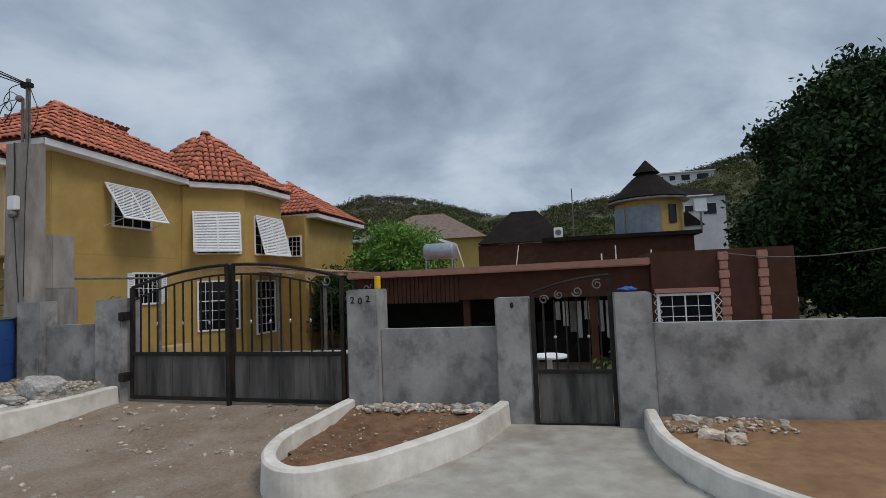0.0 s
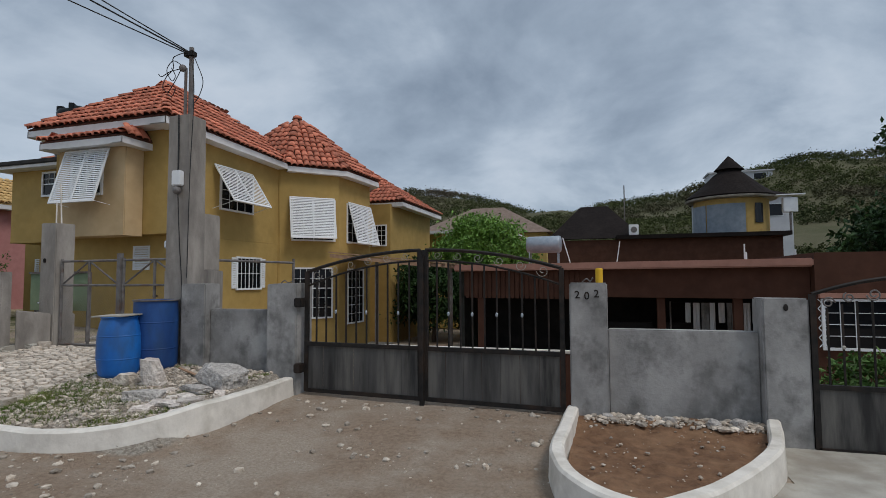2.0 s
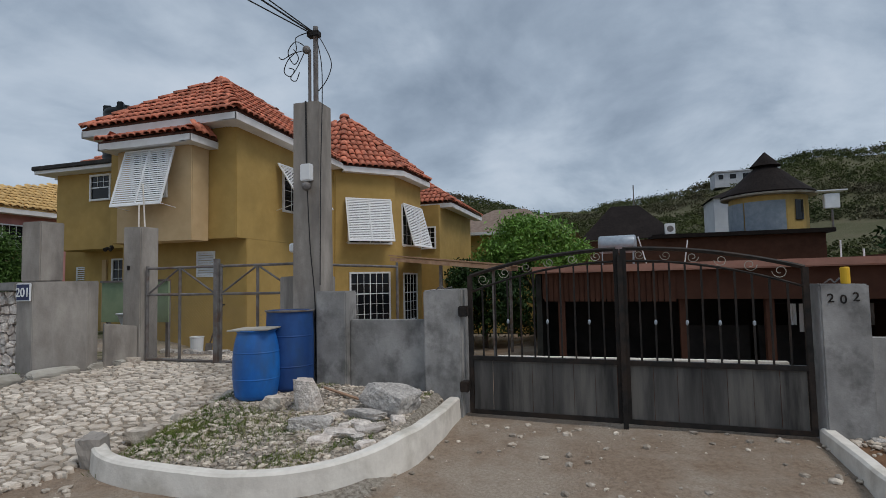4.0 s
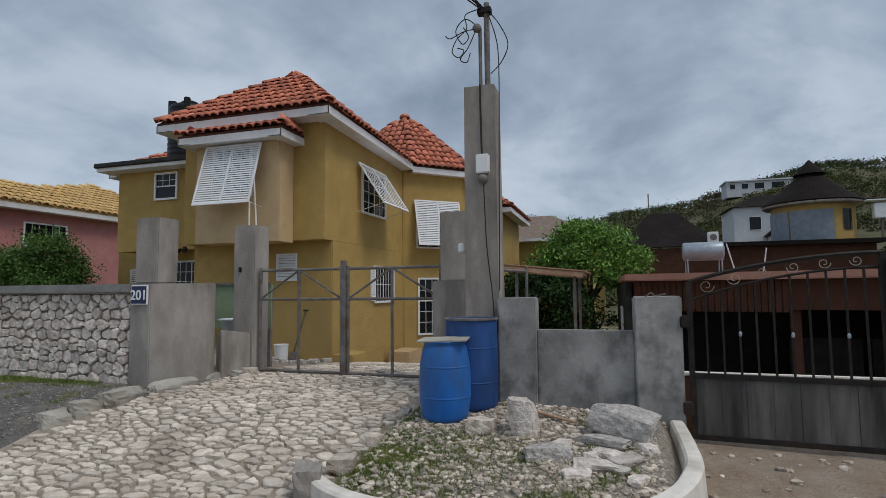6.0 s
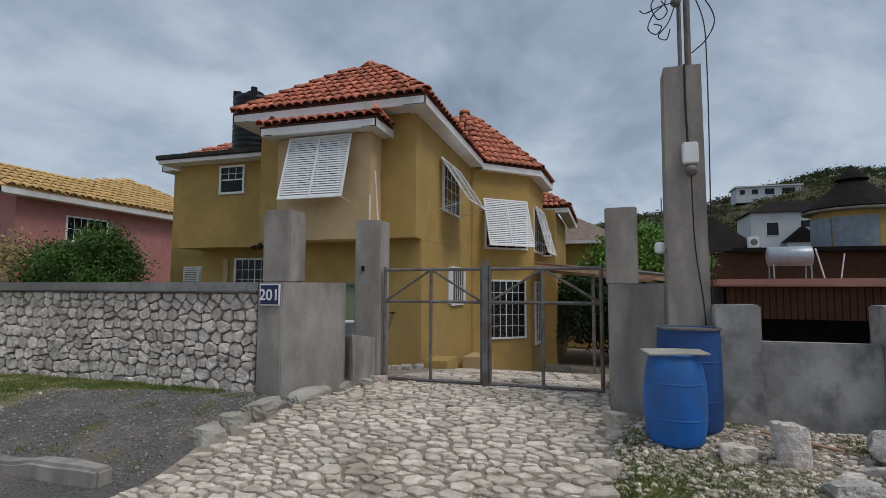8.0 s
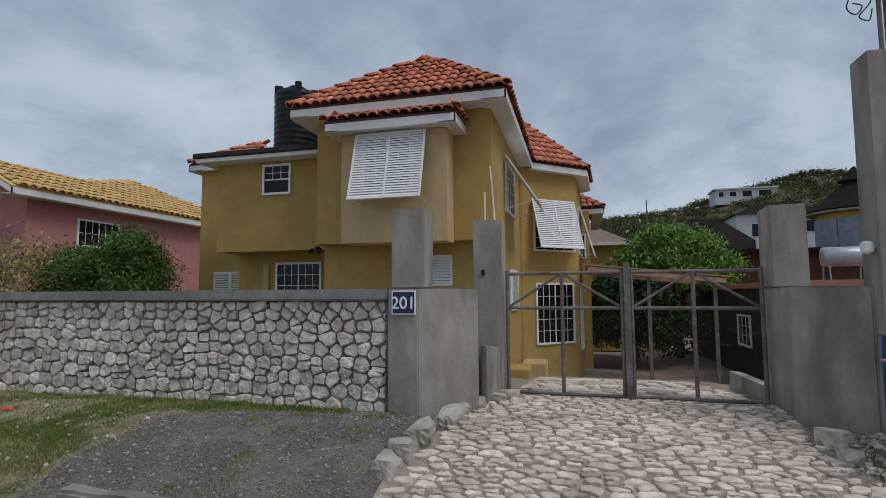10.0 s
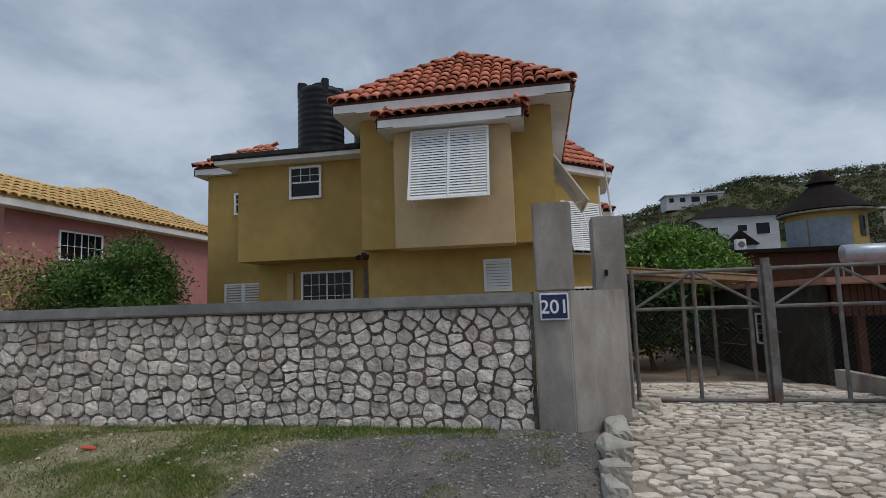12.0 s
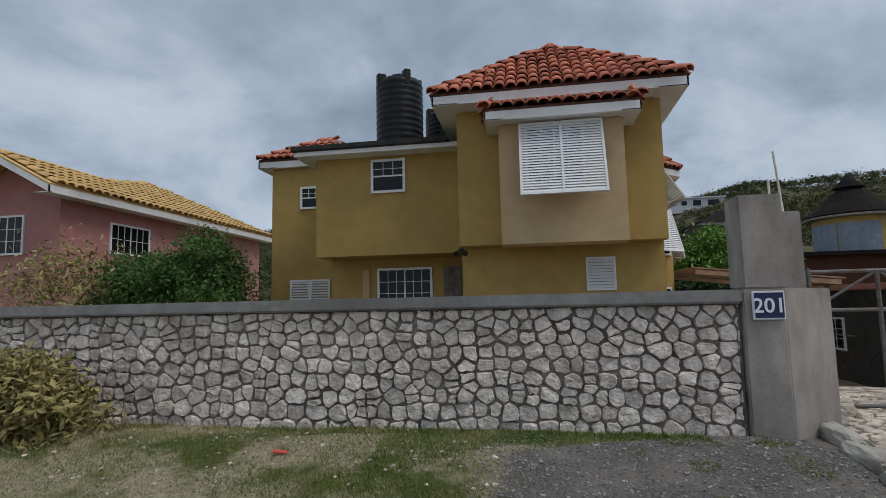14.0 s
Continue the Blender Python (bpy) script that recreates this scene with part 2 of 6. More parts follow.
def box(bm, a, b, bevel=0.0, m=None):
    """A box between the corners a and b; m turns it afterwards."""
    vs = [bm.verts.new((x, y, z)) for x in (a[0], b[0]) for y in (a[1], b[1]) for z in (a[2], b[2])]
    fs = [bm.faces.new([vs[i] for i in q]) for q in ((0, 1, 3, 2), (4, 6, 7, 5), (0, 4, 5, 1), (2, 3, 7, 6), (0, 2, 6, 4), (1, 5, 7, 3))]
    if bevel:
        es = list({e for f in fs for e in f.edges})
        r = bmesh.ops.bevel(bm, geom=es, offset=bevel, segments=2, affect="EDGES")
        vs = list({v for f in r["faces"] for v in f.verts} | {v for v in vs if v.is_valid})
    if m is not None:
        bmesh.ops.transform(bm, matrix=m, verts=vs)
    return vs


def boxes(*items, bevel=0.0):
    bm = bmesh.new()
    for a, b in items:
        box(bm, a, b, bevel)
    return bm


def prism(bm, poly, z0, z1):
    """An upright prism over a polygon in plan; z1 may be a function of (x, y)."""
    lo = [bm.verts.new((x, y, z0)) for x, y in poly]
    hi = [bm.verts.new((x, y, z1(x, y) if callable(z1) else z1)) for x, y in poly]
    n = len(poly)
    bm.faces.new(hi)
    bm.faces.new(lo[::-1])
    for k in range(n):
        bm.faces.new((lo[k], lo[(k + 1) % n], hi[(k + 1) % n], hi[k]))


def tube(bm, pts, r, sides=8, r2=None):
    """A round bar through points, tapering from r to r2."""
    pts = [Vector(p) for p in pts]
    rings = []
    for k, p in enumerate(pts):
        d = (pts[min(k + 1, len(pts) - 1)] - pts[max(k - 1, 0)]).normalized()
        u = d.orthogonal().normalized() if abs(d.z) < 0.95 else Vector((1, 0, 0)).cross(d).normalized()
        v = d.cross(u)
        rad = r if r2 is None else r + (r2 - r) * k / (len(pts) - 1)
        rings.append([bm.verts.new(p + rad * (math.cos(a) * u + math.sin(a) * v)) for a in (2 * math.pi * i / sides for i in range(sides))])
    for a, b in zip(rings, rings[1:]):
        # match the nearest vertex of the next ring, so that bars do not twist
        s = min(range(sides), key=lambda i: (b[i].co - a[0].co).length - (pts[1] - pts[0]).length * 0)
        for i in range(sides):
            bm.faces.new((a[i], a[(i + 1) % sides], b[(i + 1 + s) % sides], b[(i + s) % sides]))
    bm.faces.new(rings[0][::-1])
    bm.faces.new(rings[-1])


def lathe(bm, profile, sides=32, at=(0, 0, 0)):
    rings = [[bm.verts.new((at[0] + r * math.cos(2 * math.pi * i / sides), at[1] + r * math.sin(2 * math.pi * i / sides), at[2] + z)) for i in range(sides)] for r, z in profile]
    for a, b in zip(rings, rings[1:]):
        for i in range(sides):
            bm.faces.new((a[i], a[(i + 1) % sides], b[(i + 1) % sides], b[i]))
    bm.faces.new(rings[0][::-1])
    bm.faces.new(rings[-1])


def smoothstep(a, b, x):
    t = min(max((x - a) / (b - a), 0), 1)
    return t * t * (3 - 2 * t)


def lerp_table(table, x):
    return float(np.interp(x, [p[0] for p in table], [p[1] for p in table]))


# ---- ground ----
WALL_LINE = [(-60, 0.47), (-13.3, 0.44), (-12.6, 0.40), (-9.0, 0.36), (-8.8, 0.42), (-6.42, 0.36), (-6.2, 0.17), (-2.72, 0.17), (-2.6, 0.10), (-0.85, 0.04), (-0.5, -0.02), (0.6, -0.02), (0.9, 0.06), (40, 0.06)]
SKYLINE = [(-400, 20), (-200, 26), (-92, 33), (-77, 37), (-55, 34), (-30, 26.5), (-7, 27.5), (18, 30), (30, 33), (45, 37), (60, 41.5), (75, 41), (105, 43), (200, 46), (500, 40)]


def yard_height(x, y):
    left = lerp_table([(6.4, 0.42), (7.6, 0.46), (9.5, 0.30), (11.2, 0.12), (14, -0.25), (19, -0.95), (30, -1.1), (80, -0.6)], y)
    garden = lerp_table([(6.4, 0.42), (14, 0.45), (24, 0.3), (80, 0.0)], y)
    right = lerp_table([(6.4, 0.05), (7.2, -0.1), (10, -0.65), (30, -0.9), (80, -0.6)], y)
    a = smoothstep(-8.6, -7.4, x)
    b = smoothstep(13.2, 16.5, -x)
    return (left * (1 - b) + garden * b) * (1 - a) + right * a


def ground_height(x, y):
    road = min(max(-0.008 * x, -0.05), 0.2)
    s = smoothstep(3.7, 6.4, y)
    z = road * (1 - s) + lerp_table(WALL_LINE, x) * s
    if y > 6.4:
        k = smoothstep(6.4, 7.4, y)
        z = z * (1 - k) + yard_height(x, y) * k
    if y > 60:
        t = min((y - 60) / 140, 1)
        z += (lerp_table(SKYLINE, x) + 0.5) * t ** 1.4
        z += 2.0 * math.exp(-((x - 39) / 14) ** 2 - ((y - 183) / 9) ** 2)
        z += t * 1.6 * noise.noise((x * 0.05, y * 0.05, 0)) * (1 if y < 195 else 0.4)
    near = 2 < y < 8
    if near:
        z += 0.10 * smoothstep(12.55, 12.95, -x) * smoothstep(4.1, 4.9, y) * (1 - smoothstep(5.6, 6.4, y))
    if near:
        z += 0.08 * smoothstep(-9.1, -8.75, x) * smoothstep(-6.3, -6.45, x) * smoothstep(4.0, 4.6, y) * (1 - smoothstep(6.3, 6.6, y))
    z += (0.018 if near else 0.05) * noise.noise((x * 0.9, y * 0.9, 2.0)) + (0.012 * noise.noise((x * 3.1, y * 3.1, 5.0)) if near else 0)
    return z


def spaced(fine0, fine1, step, lo, hi, grow):
    a = list(np.arange(fine0, fine1 + 1e-6, step))
    d, v = step, fine1
    while v < hi:
        d *= grow
        v += d
        a.append(v)
    d, v = step, fine0
    while v > lo:
        d *= grow
        v -= d
        a.insert(0, v)
    return a


gx, gy = spaced(-22, 4, 0.14, -900, 900, 1.13), spaced(3.4, 7.6, 0.12, -900, 1500, 1.10)
nx, ny = len(gx), len(gy)
verts = [(x, y, ground_height(x, y)) for y in gy for x in gx]
faces = [(j * nx + i, j * nx + i + 1, (j + 1) * nx + i + 1, (j + 1) * nx + i) for j in range(ny - 1) for i in range(nx - 1)]
ground_me = bpy.data.meshes.new("ground")
ground_me.from_pydata(verts, [], faces)
ground_me.polygons.foreach_set("use_smooth", [True] * len(faces))
zone = ground_me.color_attributes.new("zone", "FLOAT_COLOR", "POINT")
cols = []
for x, y, z in verts:
    grass = smoothstep(15.2, 15.9, -x + 1.5 * smoothstep(5.5, 6.4, y) + 0.5 * noise.noise((x * 0.8, y * 1.1, 6.0)))
    edge = smoothstep(5.9, 6.25, y) * smoothstep(12.9, 13.4, -x) * (0.35 + 0.5 * noise.noise((x * 1.6, y, 9.0)))
    gravel = smoothstep(12.25, 12.6, -x) * (1 - grass)
    rubble = smoothstep(6.2, 6.5, -x) * smoothstep(9.3, 8.9, -x) * smoothstep(3.9, 4.2, y)
    tuft = math.exp(-((x + 8.75) ** 2 / 0.35 + (y - 4.75) ** 2 / 0.25))
    side = smoothstep(1.9, 2.7, y)
    grass, gravel = grass * side, gravel * side
    if y > 8:
        gravel, rubble, grass = 0.3 * (x < -9), 0.5 * (x < -9), (0.8 if x < -17 else 0.1)
    if y > 30:
        grass, gravel, rubble = 1, 0, 0
    cols += [max(grass, edge, tuft * 0.9), gravel, rubble, 0 if y > 50 else 1]
zone.data.foreach_set("color", cols)


def ground_material():
    m = bpy.data.materials.new("ground_earth")
    m.use_nodes = True
    n, l = m.node_tree.nodes, m.node_tree.links
    bsdf = n["Principled BSDF"]
    geo, at = n.new("ShaderNodeNewGeometry"), n.new("ShaderNodeVertexColor")
    at.layer_name = "zone"
    sep = n.new("ShaderNodeSeparateColor")
    l.new(at.outputs[0], sep.inputs[0])

    def nz(s, d=8.0):
        t = n.new("ShaderNodeTexNoise")
        t.inputs["Scale"].default_value, t.inputs["Detail"].default_value, t.inputs["Roughness"].default_value = s, d, 0.65
        l.new(geo.outputs["Position"], t.inputs["Vector"])
        return t.outputs["Fac"]

    def mixc(f, a, b):
        x = n.new("ShaderNodeMix")
        x.data_type = "RGBA"
        l.new(f, x.inputs[0])
        for k, v in ((6, a), (7, b)):
            if isinstance(v, tuple):
                x.inputs[k].default_value = (*v, 1)
            else:
                l.new(v, x.inputs[k])
        return x.outputs[2]

    def rng(f, a, b):
        r = n.new("ShaderNodeMapRange")
        r.inputs[1].default_value, r.inputs[2].default_value = a, b
        l.new(f, r.inputs[0])
        return r.outputs[0]

    def two(a, b, s):
        return mixc(rng(nz(s), 0.36, 0.64), a, b)

    def blurred(mask, s, w):
        a = n.new("ShaderNodeMath")
        a.operation = "ADD"
        l.new(mask, a.inputs[0])
        l.new(nz(s, 6), a.inputs[1])
        return rng(a.outputs[0], 1.0 - w, 1.0 + w)
    dirt = mixc(rng(nz(0.8), 0.44, 0.58), two((0.255, 0.187, 0.133), (0.355, 0.27, 0.20), 22), two((0.325, 0.265, 0.205), (0.46, 0.385, 0.31), 40))
    grey = mixc(rng(nz(1.8), 0.45, 0.65), two((0.075, 0.071, 0.068), (0.215, 0.203, 0.192), 48), two((0.19, 0.165, 0.138), (0.28, 0.25, 0.22), 30))
    green = mixc(rng(nz(1.3), 0.42, 0.55), two((0.055, 0.075, 0.017), (0.125, 0.135, 0.04), 26), two((0.25, 0.21, 0.125), (0.44, 0.39, 0.27), 30))
    rub = two((0.20, 0.17, 0.135), (0.46, 0.42, 0.36), 30)
    c = mixc(blurred(sep.outputs[1], 2.5, 0.16), dirt, grey)
    c = mixc(blurred(sep.outputs[2], 3.0, 0.16), c, rub)
    c = mixc(blurred(sep.outputs[0], 2.2, 0.22), c, green)
    c = mixc(at.outputs["Alpha"], two((0.07, 0.075, 0.035), (0.115, 0.105, 0.065), 0.12), c)
    l.new(c, bsdf.inputs["Base Color"])
    bsdf.inputs["Specular IOR Level"].default_value = 0.2
    bsdf.inputs["Roughness"].default_value = 0.95
    b = n.new("ShaderNodeBump")
    b.inputs["Strength"].default_value, b.inputs["Distance"].default_value = 0.9, 0.05
    l.new(nz(30, 8), b.inputs["Height"])
    l.new(b.outputs[0], bsdf.inputs["Normal"])
    return m


ground_me.materials.append(ground_material())
ground = tagged(new("ground", ground_me), "dusty dirt street verge with grass and grey gravel", "ground", kind="structure")


# ---- street walls, pillars ----
def wall_mesh(name, bm, material, label, category="wall", bevel=0.012):
    bmesh.ops.remove_doubles(bm, verts=bm.verts, dist=1e-5)
    if bevel:
        bmesh.ops.bevel(bm, geom=list(bm.edges), offset=bevel, segments=2, affect="EDGES")
    return tagged(part(name, bm, material), label, category, kind="structure")


def pillar(x0, x1, y0, y1, z0, z1, label, material=None, lean=0.0):
    bm = bmesh.new()
    box(bm, (x0, y0, z0), (x1, y1, z1))
    for v in bm.verts:
        if v.co.z > z0 + 0.1:
            v.co.x += lean + random.uniform(-0.006, 0.006)
            v.co.z += random.uniform(-0.008, 0.008)
    return wall_mesh("gate_pillar", bm, material or M["concrete"], label, "pillar", 0.015)


wall_mesh("wall_1", boxes(((0.87, 6.1, -0.3), (14, 6.26, 1.13))), M["concrete"], "grey cement-rendered boundary wall beside the footgate")
wall_mesh("wall_2", boxes(((-2.28, 6.25, -0.3), (-0.83, 6.4, 1.115))), M["concrete"], "low grey rendered boundary wall behind the soil planter")
wall_mesh("wall_3", boxes(((-7.63, 6.42, -0.2), (-6.62, 6.56, 1.265))), M["concrete"], "low grey rendered boundary wall behind the rubble verge")
wall_mesh("wall_4", boxes(((14, 6.1, -0.3), (60, 6.26, 1.13))), M["concrete"], "grey boundary wall continuing along the street")
pillar(0.47, 0.87, 6.03, 6.43, -0.3, 1.47, "grey rendered pillar with a blue rag on top")
pillar(-0.83, -0.43, 6.1, 6.5, -0.3, 1.455, "grey rendered footgate pillar with a black bell hole")
pillar(-2.68, -2.28, 6.14, 6.54, -0.3, 1.61, "grey rendered driveway pillar with painted house number")
pillar(-6.62, -6.17, 6.3, 6.7, -0.2, 1.62, "grey rendered driveway pillar carrying the iron gate hinges")
pillar(-8.04, -7.63, 6.31, 6.62, -0.2, 1.62, "short grey rendered pillar beside the tall cable post")
bm = bmesh.new()
prism(bm, [(-9.02, 7.0), (-8.45, 6.58), (-8.08, 6.76), (-8.6, 7.85), (-9.02, 7.85)], -0.2, 1.83)
wall_mesh("wall_5", bm, M["concrete_old"], "weathered concrete wing wall beside the chain-link gate")
pillar(-9.04, -8.66, 7.4, 7.84, 1.834, 2.78, "weathered grey concrete pillar on the wing wall", M["concrete_old"])
pillar(-12.56, -12.17, 7.6, 7.98, 0.0, 2.77, "grey concrete gate pillar with two bare white rods", M["concrete_old"])
bm = bmesh.new()
prism(bm, [(-13.32, 6.39), (-12.95, 6.37), (-12.34, 6.79), (-12.38, 7.0), (-13.32, 6.85)], 0.1, 1.84)
wall_mesh("wall_6", bm, M["concrete_old"], "stained cement-rendered wing wall at the end of the stone wall")
pillar(-13.29, -12.89, 6.42, 6.80, 1.844, 2.78, "weathered concrete pillar stub on the wing wall", M["concrete_old"])
bm = bmesh.new()
prism(bm, [(-12.36, 7.06), (-12.28, 7.02), (-12.2, 7.58), (-12.42, 7.58)], 0.2, lambda x, y: 1.12 + 0.06 * math.sin(9 * y))
wall_mesh("wall_7", bm, M["concrete_old"], "broken concrete infill between wing wall and gate pillar")
# tall cable post
bm = bmesh.new()
box(bm, (-8.42, 6.42, 0.0), (-8.06, 6.76, 4.1))
for v in bm.verts:
    if v.co.z < 1:
        v.co.x += 0.03 if v.co.x > -8.2 else -0.02
post = thing("cable_post", (-8.24, 6.6, 0.0), "tall square concrete post carrying a cable mast", "post")
part("shaft", bm, M["concrete_old"], post)
# stone wall core and cap
wall_mesh("wall_8", boxes(((-40, 6.47, -0.2), (-13.33, 6.78, 1.70))), M["mortar"], "rough limestone rubble boundary wall in dark mortar", "stone wall", 0)
stone_wall = bpy.data.objects["wall_8"]
wall_mesh("wall_cap", boxes(((-40, 6.36, 1.704), (-13.33, 6.82, 1.84))), M["cap"], "smooth grey cement coping on the stone wall", "coping", 0.02)


# ---- kerbs ----
def kerb(name, pts, width, height, label, z_of):
    """A whitewashed strip kerb swept along a plan curve."""
    pts = [Vector((*p, 0)) for p in pts]
    dense = []
    for k in range(len(pts) - 1):
        p0, p1, p2, p3 = pts[max(k - 1, 0)], pts[k], pts[k + 1], pts[min(k + 2, len(pts) - 1)]
        for i in range(6):
            t = i / 6
            dense.append(0.5 * ((2 * p1) + (p2 - p0) * t + (2 * p0 - 5 * p1 + 4 * p2 - p3) * t * t + (3 * p1 - p0 - 3 * p2 + p3) * t ** 3))
    dense.append(pts[-1])
    bm = bmesh.new()
    rings = []
    for k, p in enumerate(dense):
        d = (dense[min(k + 1, len(dense) - 1)] - dense[max(k - 1, 0)]).normalized()
        s = Vector((d.y, -d.x, 0))
        zb, zt = z_of(p.x, p.y) - 0.15, z_of(p.x, p.y) + height + 0.008 * noise.noise(p * 3)
        w = width / 2 + 0.006 * noise.noise(p * 4)
        prof = [(-w - 0.02, zb), (-w, zt - 0.02), (-w + 0.02, zt), (w - 0.02, zt), (w, zt - 0.02), (w + 0.02, zb)]
        rings.append([bm.verts.new((p.x + a * s.x, p.y + a * s.y, z)) for a, z in prof])
    for a, b in zip(rings, rings[1:]):
        for i in range(6):
            bm.faces.new((a[i], a[(i + 1) % 6], b[(i + 1) % 6], b[i]))
    bm.faces.new(rings[0])
    bm.faces.new(rings[-1][::-1])
    return tagged(part(name, bm, M["whitewash"]), label, "kerb", kind="structure")


def base_z(x, y):
    return 0.02 + 0.145 * smoothstep(3.95, 4.8, y)


kerb("kerb_1", [(-9.06, 4.22), (-8.75, 4.06), (-8.2, 3.98), (-7.5, 3.98), (-6.95, 4.14), (-6.51, 4.44), (-6.31, 4.85), (-6.26, 5.5), (-6.26, 6.28)], 0.13, 0.24, "curved whitewashed kerb round the rubble verge", base_z)
kerb("kerb_2", [(-2.66, 6.2), (-2.69, 5.4), (-2.71, 4.75), (-2.6, 4.25), (-2.38, 3.91), (-2.08, 3.76), (-1.8, 3.96), (-1.42, 4.45), (-1.0, 5.2), (-0.77, 6.1)], 0.12, 0.27, "rounded whitewashed kerb enclosing a soil planter", lambda x, y: 0.02)
kerb("kerb_3", [(0.78, 6.02), (0.77, 5.2), (0.88, 4.65), (1.06, 4.2), (1.32, 3.82), (1.75, 3.4), (2.3, 2.98), (3.1, 2.55), (5, 2.25)], 0.12, 0.24, "curved whitewashed kerb beside the cement path", lambda x, y: 0.0)


def patch(name, poly, z_of, material, label, category, step=0.12, rough=0.03, scale=5.0):
    """A lumpy sheet of earth or cement inside a polygon in plan."""
    def inside(x, y):
        c = False
        for (x0, y0), (x1, y1) in zip(poly, poly[1:] + poly[:1]):
            if (y0 > y) != (y1 > y) and x < (x1 - x0) * (y - y0) / (y1 - y0) + x0:
                c = not c
        return c
    xs, ys = [p[0] for p in poly], [p[1] for p in poly]
    bm = bmesh.new()
    grid = {}
    for i in range(int((max(xs) - min(xs)) / step) + 2):
        for j in range(int((max(ys) - min(ys)) / step) + 2):
            x, y = min(xs) + i * step, min(ys) + j * step
            if inside(x, y):
                grid[i, j] = bm.verts.new((x, y, z_of(x, y) + rough * noise.noise((x * scale, y * scale, 1))))
    for i, j in grid:
        q = [(i, j), (i + 1, j), (i + 1, j + 1), (i, j + 1)]
        if all(k in grid for k in q):
            bm.faces.new([grid[k] for k in q])
    return tagged(part(name, bm, material, smooth=True), label, category, kind="structure")


patch("planter_soil", [(-2.68, 6.3), (-2.69, 5.4), (-2.68, 4.75), (-2.56, 4.25), (-2.36, 3.93), (-2.08, 3.79), (-1.8, 3.99), (-1.42, 4.46), (-1.0, 5.2), (-0.75, 6.3)], lambda x, y: 0.13 + 0.07 * smoothstep(5.4, 6.2, y), M["soil"], "loose red soil with small stones in the planter", "soil", 0.06, 0.035, 6)
patch("verge_soil", [(0.78, 6.1), (0.77, 5.2), (0.88, 4.65), (1.06, 4.2), (1.32, 3.82), (1.75, 3.4), (2.3, 2.98), (3.1, 2.55), (5, 2.27), (9, 2.27), (9, 6.1)], lambda x, y: 0.10 + 0.05 * smoothstep(5, 6, y), M["ochre_soil"], "dry ochre soil verge below the boundary wall", "soil", 0.1, 0.03, 3)
patch("path", [(-0.76, 6.6), (-1.0, 5.18), (-1.42, 4.43), (-1.8, 3.96), (-2.08, 3.76), (-2.5, 2.0), (3.9, 2.0), (3.1, 2.55), (2.3, 2.98), (1.75, 3.4), (1.32, 3.82), (1.06, 4.2), (0.88, 4.65), (0.77, 5.2), (0.76, 6.6)], lambda x, y: 0.035, M["slab"], "worn cement path to the footgate", "path", 0.1, 0.006, 3)


# ---- windows, shutters, roofs ----
def wall_pose(x, y, z, rz=0):
    """Local frame on a wall: x along it to the right as seen from outside, -y outwards."""
    return pose(x, y, z, 0, 0, rz)


def put(ob, m):
    for v in ob.data.vertices:
        v.co = m @ v.co
    return ob


def window(parent, m, w, h, cols, rows, transom=None, sash=0.0, bar=0.013, name="window"):
    """A white framed window with glazing bars; the pane sits behind the bars."""
    fr = bmesh.new()
    f = 0.055
    for a, b in (((-f, -0.05, -f), (0, 0.03, h + f)), ((w, -0.05, -f), (w + f, 0.03, h + f)), ((0, -0.05, h), (w, 0.03, h + f)), ((0, -0.06, -f), (w, 0.03, 0))):
        box(fr, a, b)
    win = put(part(name, fr, M["white"], None), m)
    win.parent = parent
    win.matrix_parent_inverse = parent.matrix_world.inverted()
    spans = []
    for i in range(1, cols):
        t = bar * (2.4 if cols % 2 == 0 and i == cols // 2 else 1)
        spans.append(((w * i / cols - t / 2, -0.03, h * sash), (w * i / cols + t / 2, 0.0, h)))
    for j in range(1 if not sash else int(rows * sash), rows):
        t = bar * (2.6 if transom == j else 1)
        spans.append(((0, -0.028, h * j / rows - t / 2), (w, -0.002, h * j / rows + t / 2)))
    for a, b in spans:
        o = put(part("glazing_bar", boxes((a, b)), M["white"], None), m)
        o.parent, o.matrix_parent_inverse = win, win.matrix_world.inverted()
    o = put(part("pane", boxes(((0, -0.014, 0), (w, -0.004, h))), M["glass"], None, "dark reflecting glass"), m)
    o.parent, o.matrix_parent_inverse = win, win.matrix_world.inverted()
    return win


def louvre_panel(w, h, stiles, slats, depth=0.035, tilt=68):
    """A louvred leaf hanging from z = 0 down to -h, in two meshes."""
    fr, sl = bmesh.new(), bmesh.new()
    t = 0.045
    for i in range(stiles + 1):
        x = (w - t) * i / stiles
        box(fr, (x, -depth, -h), (x + t, 0, 0), 0.004)
    box(fr, (t, -depth, -t), (w - t, 0, 0))
    box(fr, (t, -depth, -h), (w - t, 0, -h + t))
    for k in range(slats):
        z = -t - (h - 2 * t) * (k + 0.5) / slats
        mm = pose(0, -depth / 2, z, tilt)
        hs = 0.47 * (h - 2 * t) / slats
        box(sl, (t * 0.5, -hs, -0.003), (w - t * 0.5, hs, 0.003), 0, mm)
    return fr, sl


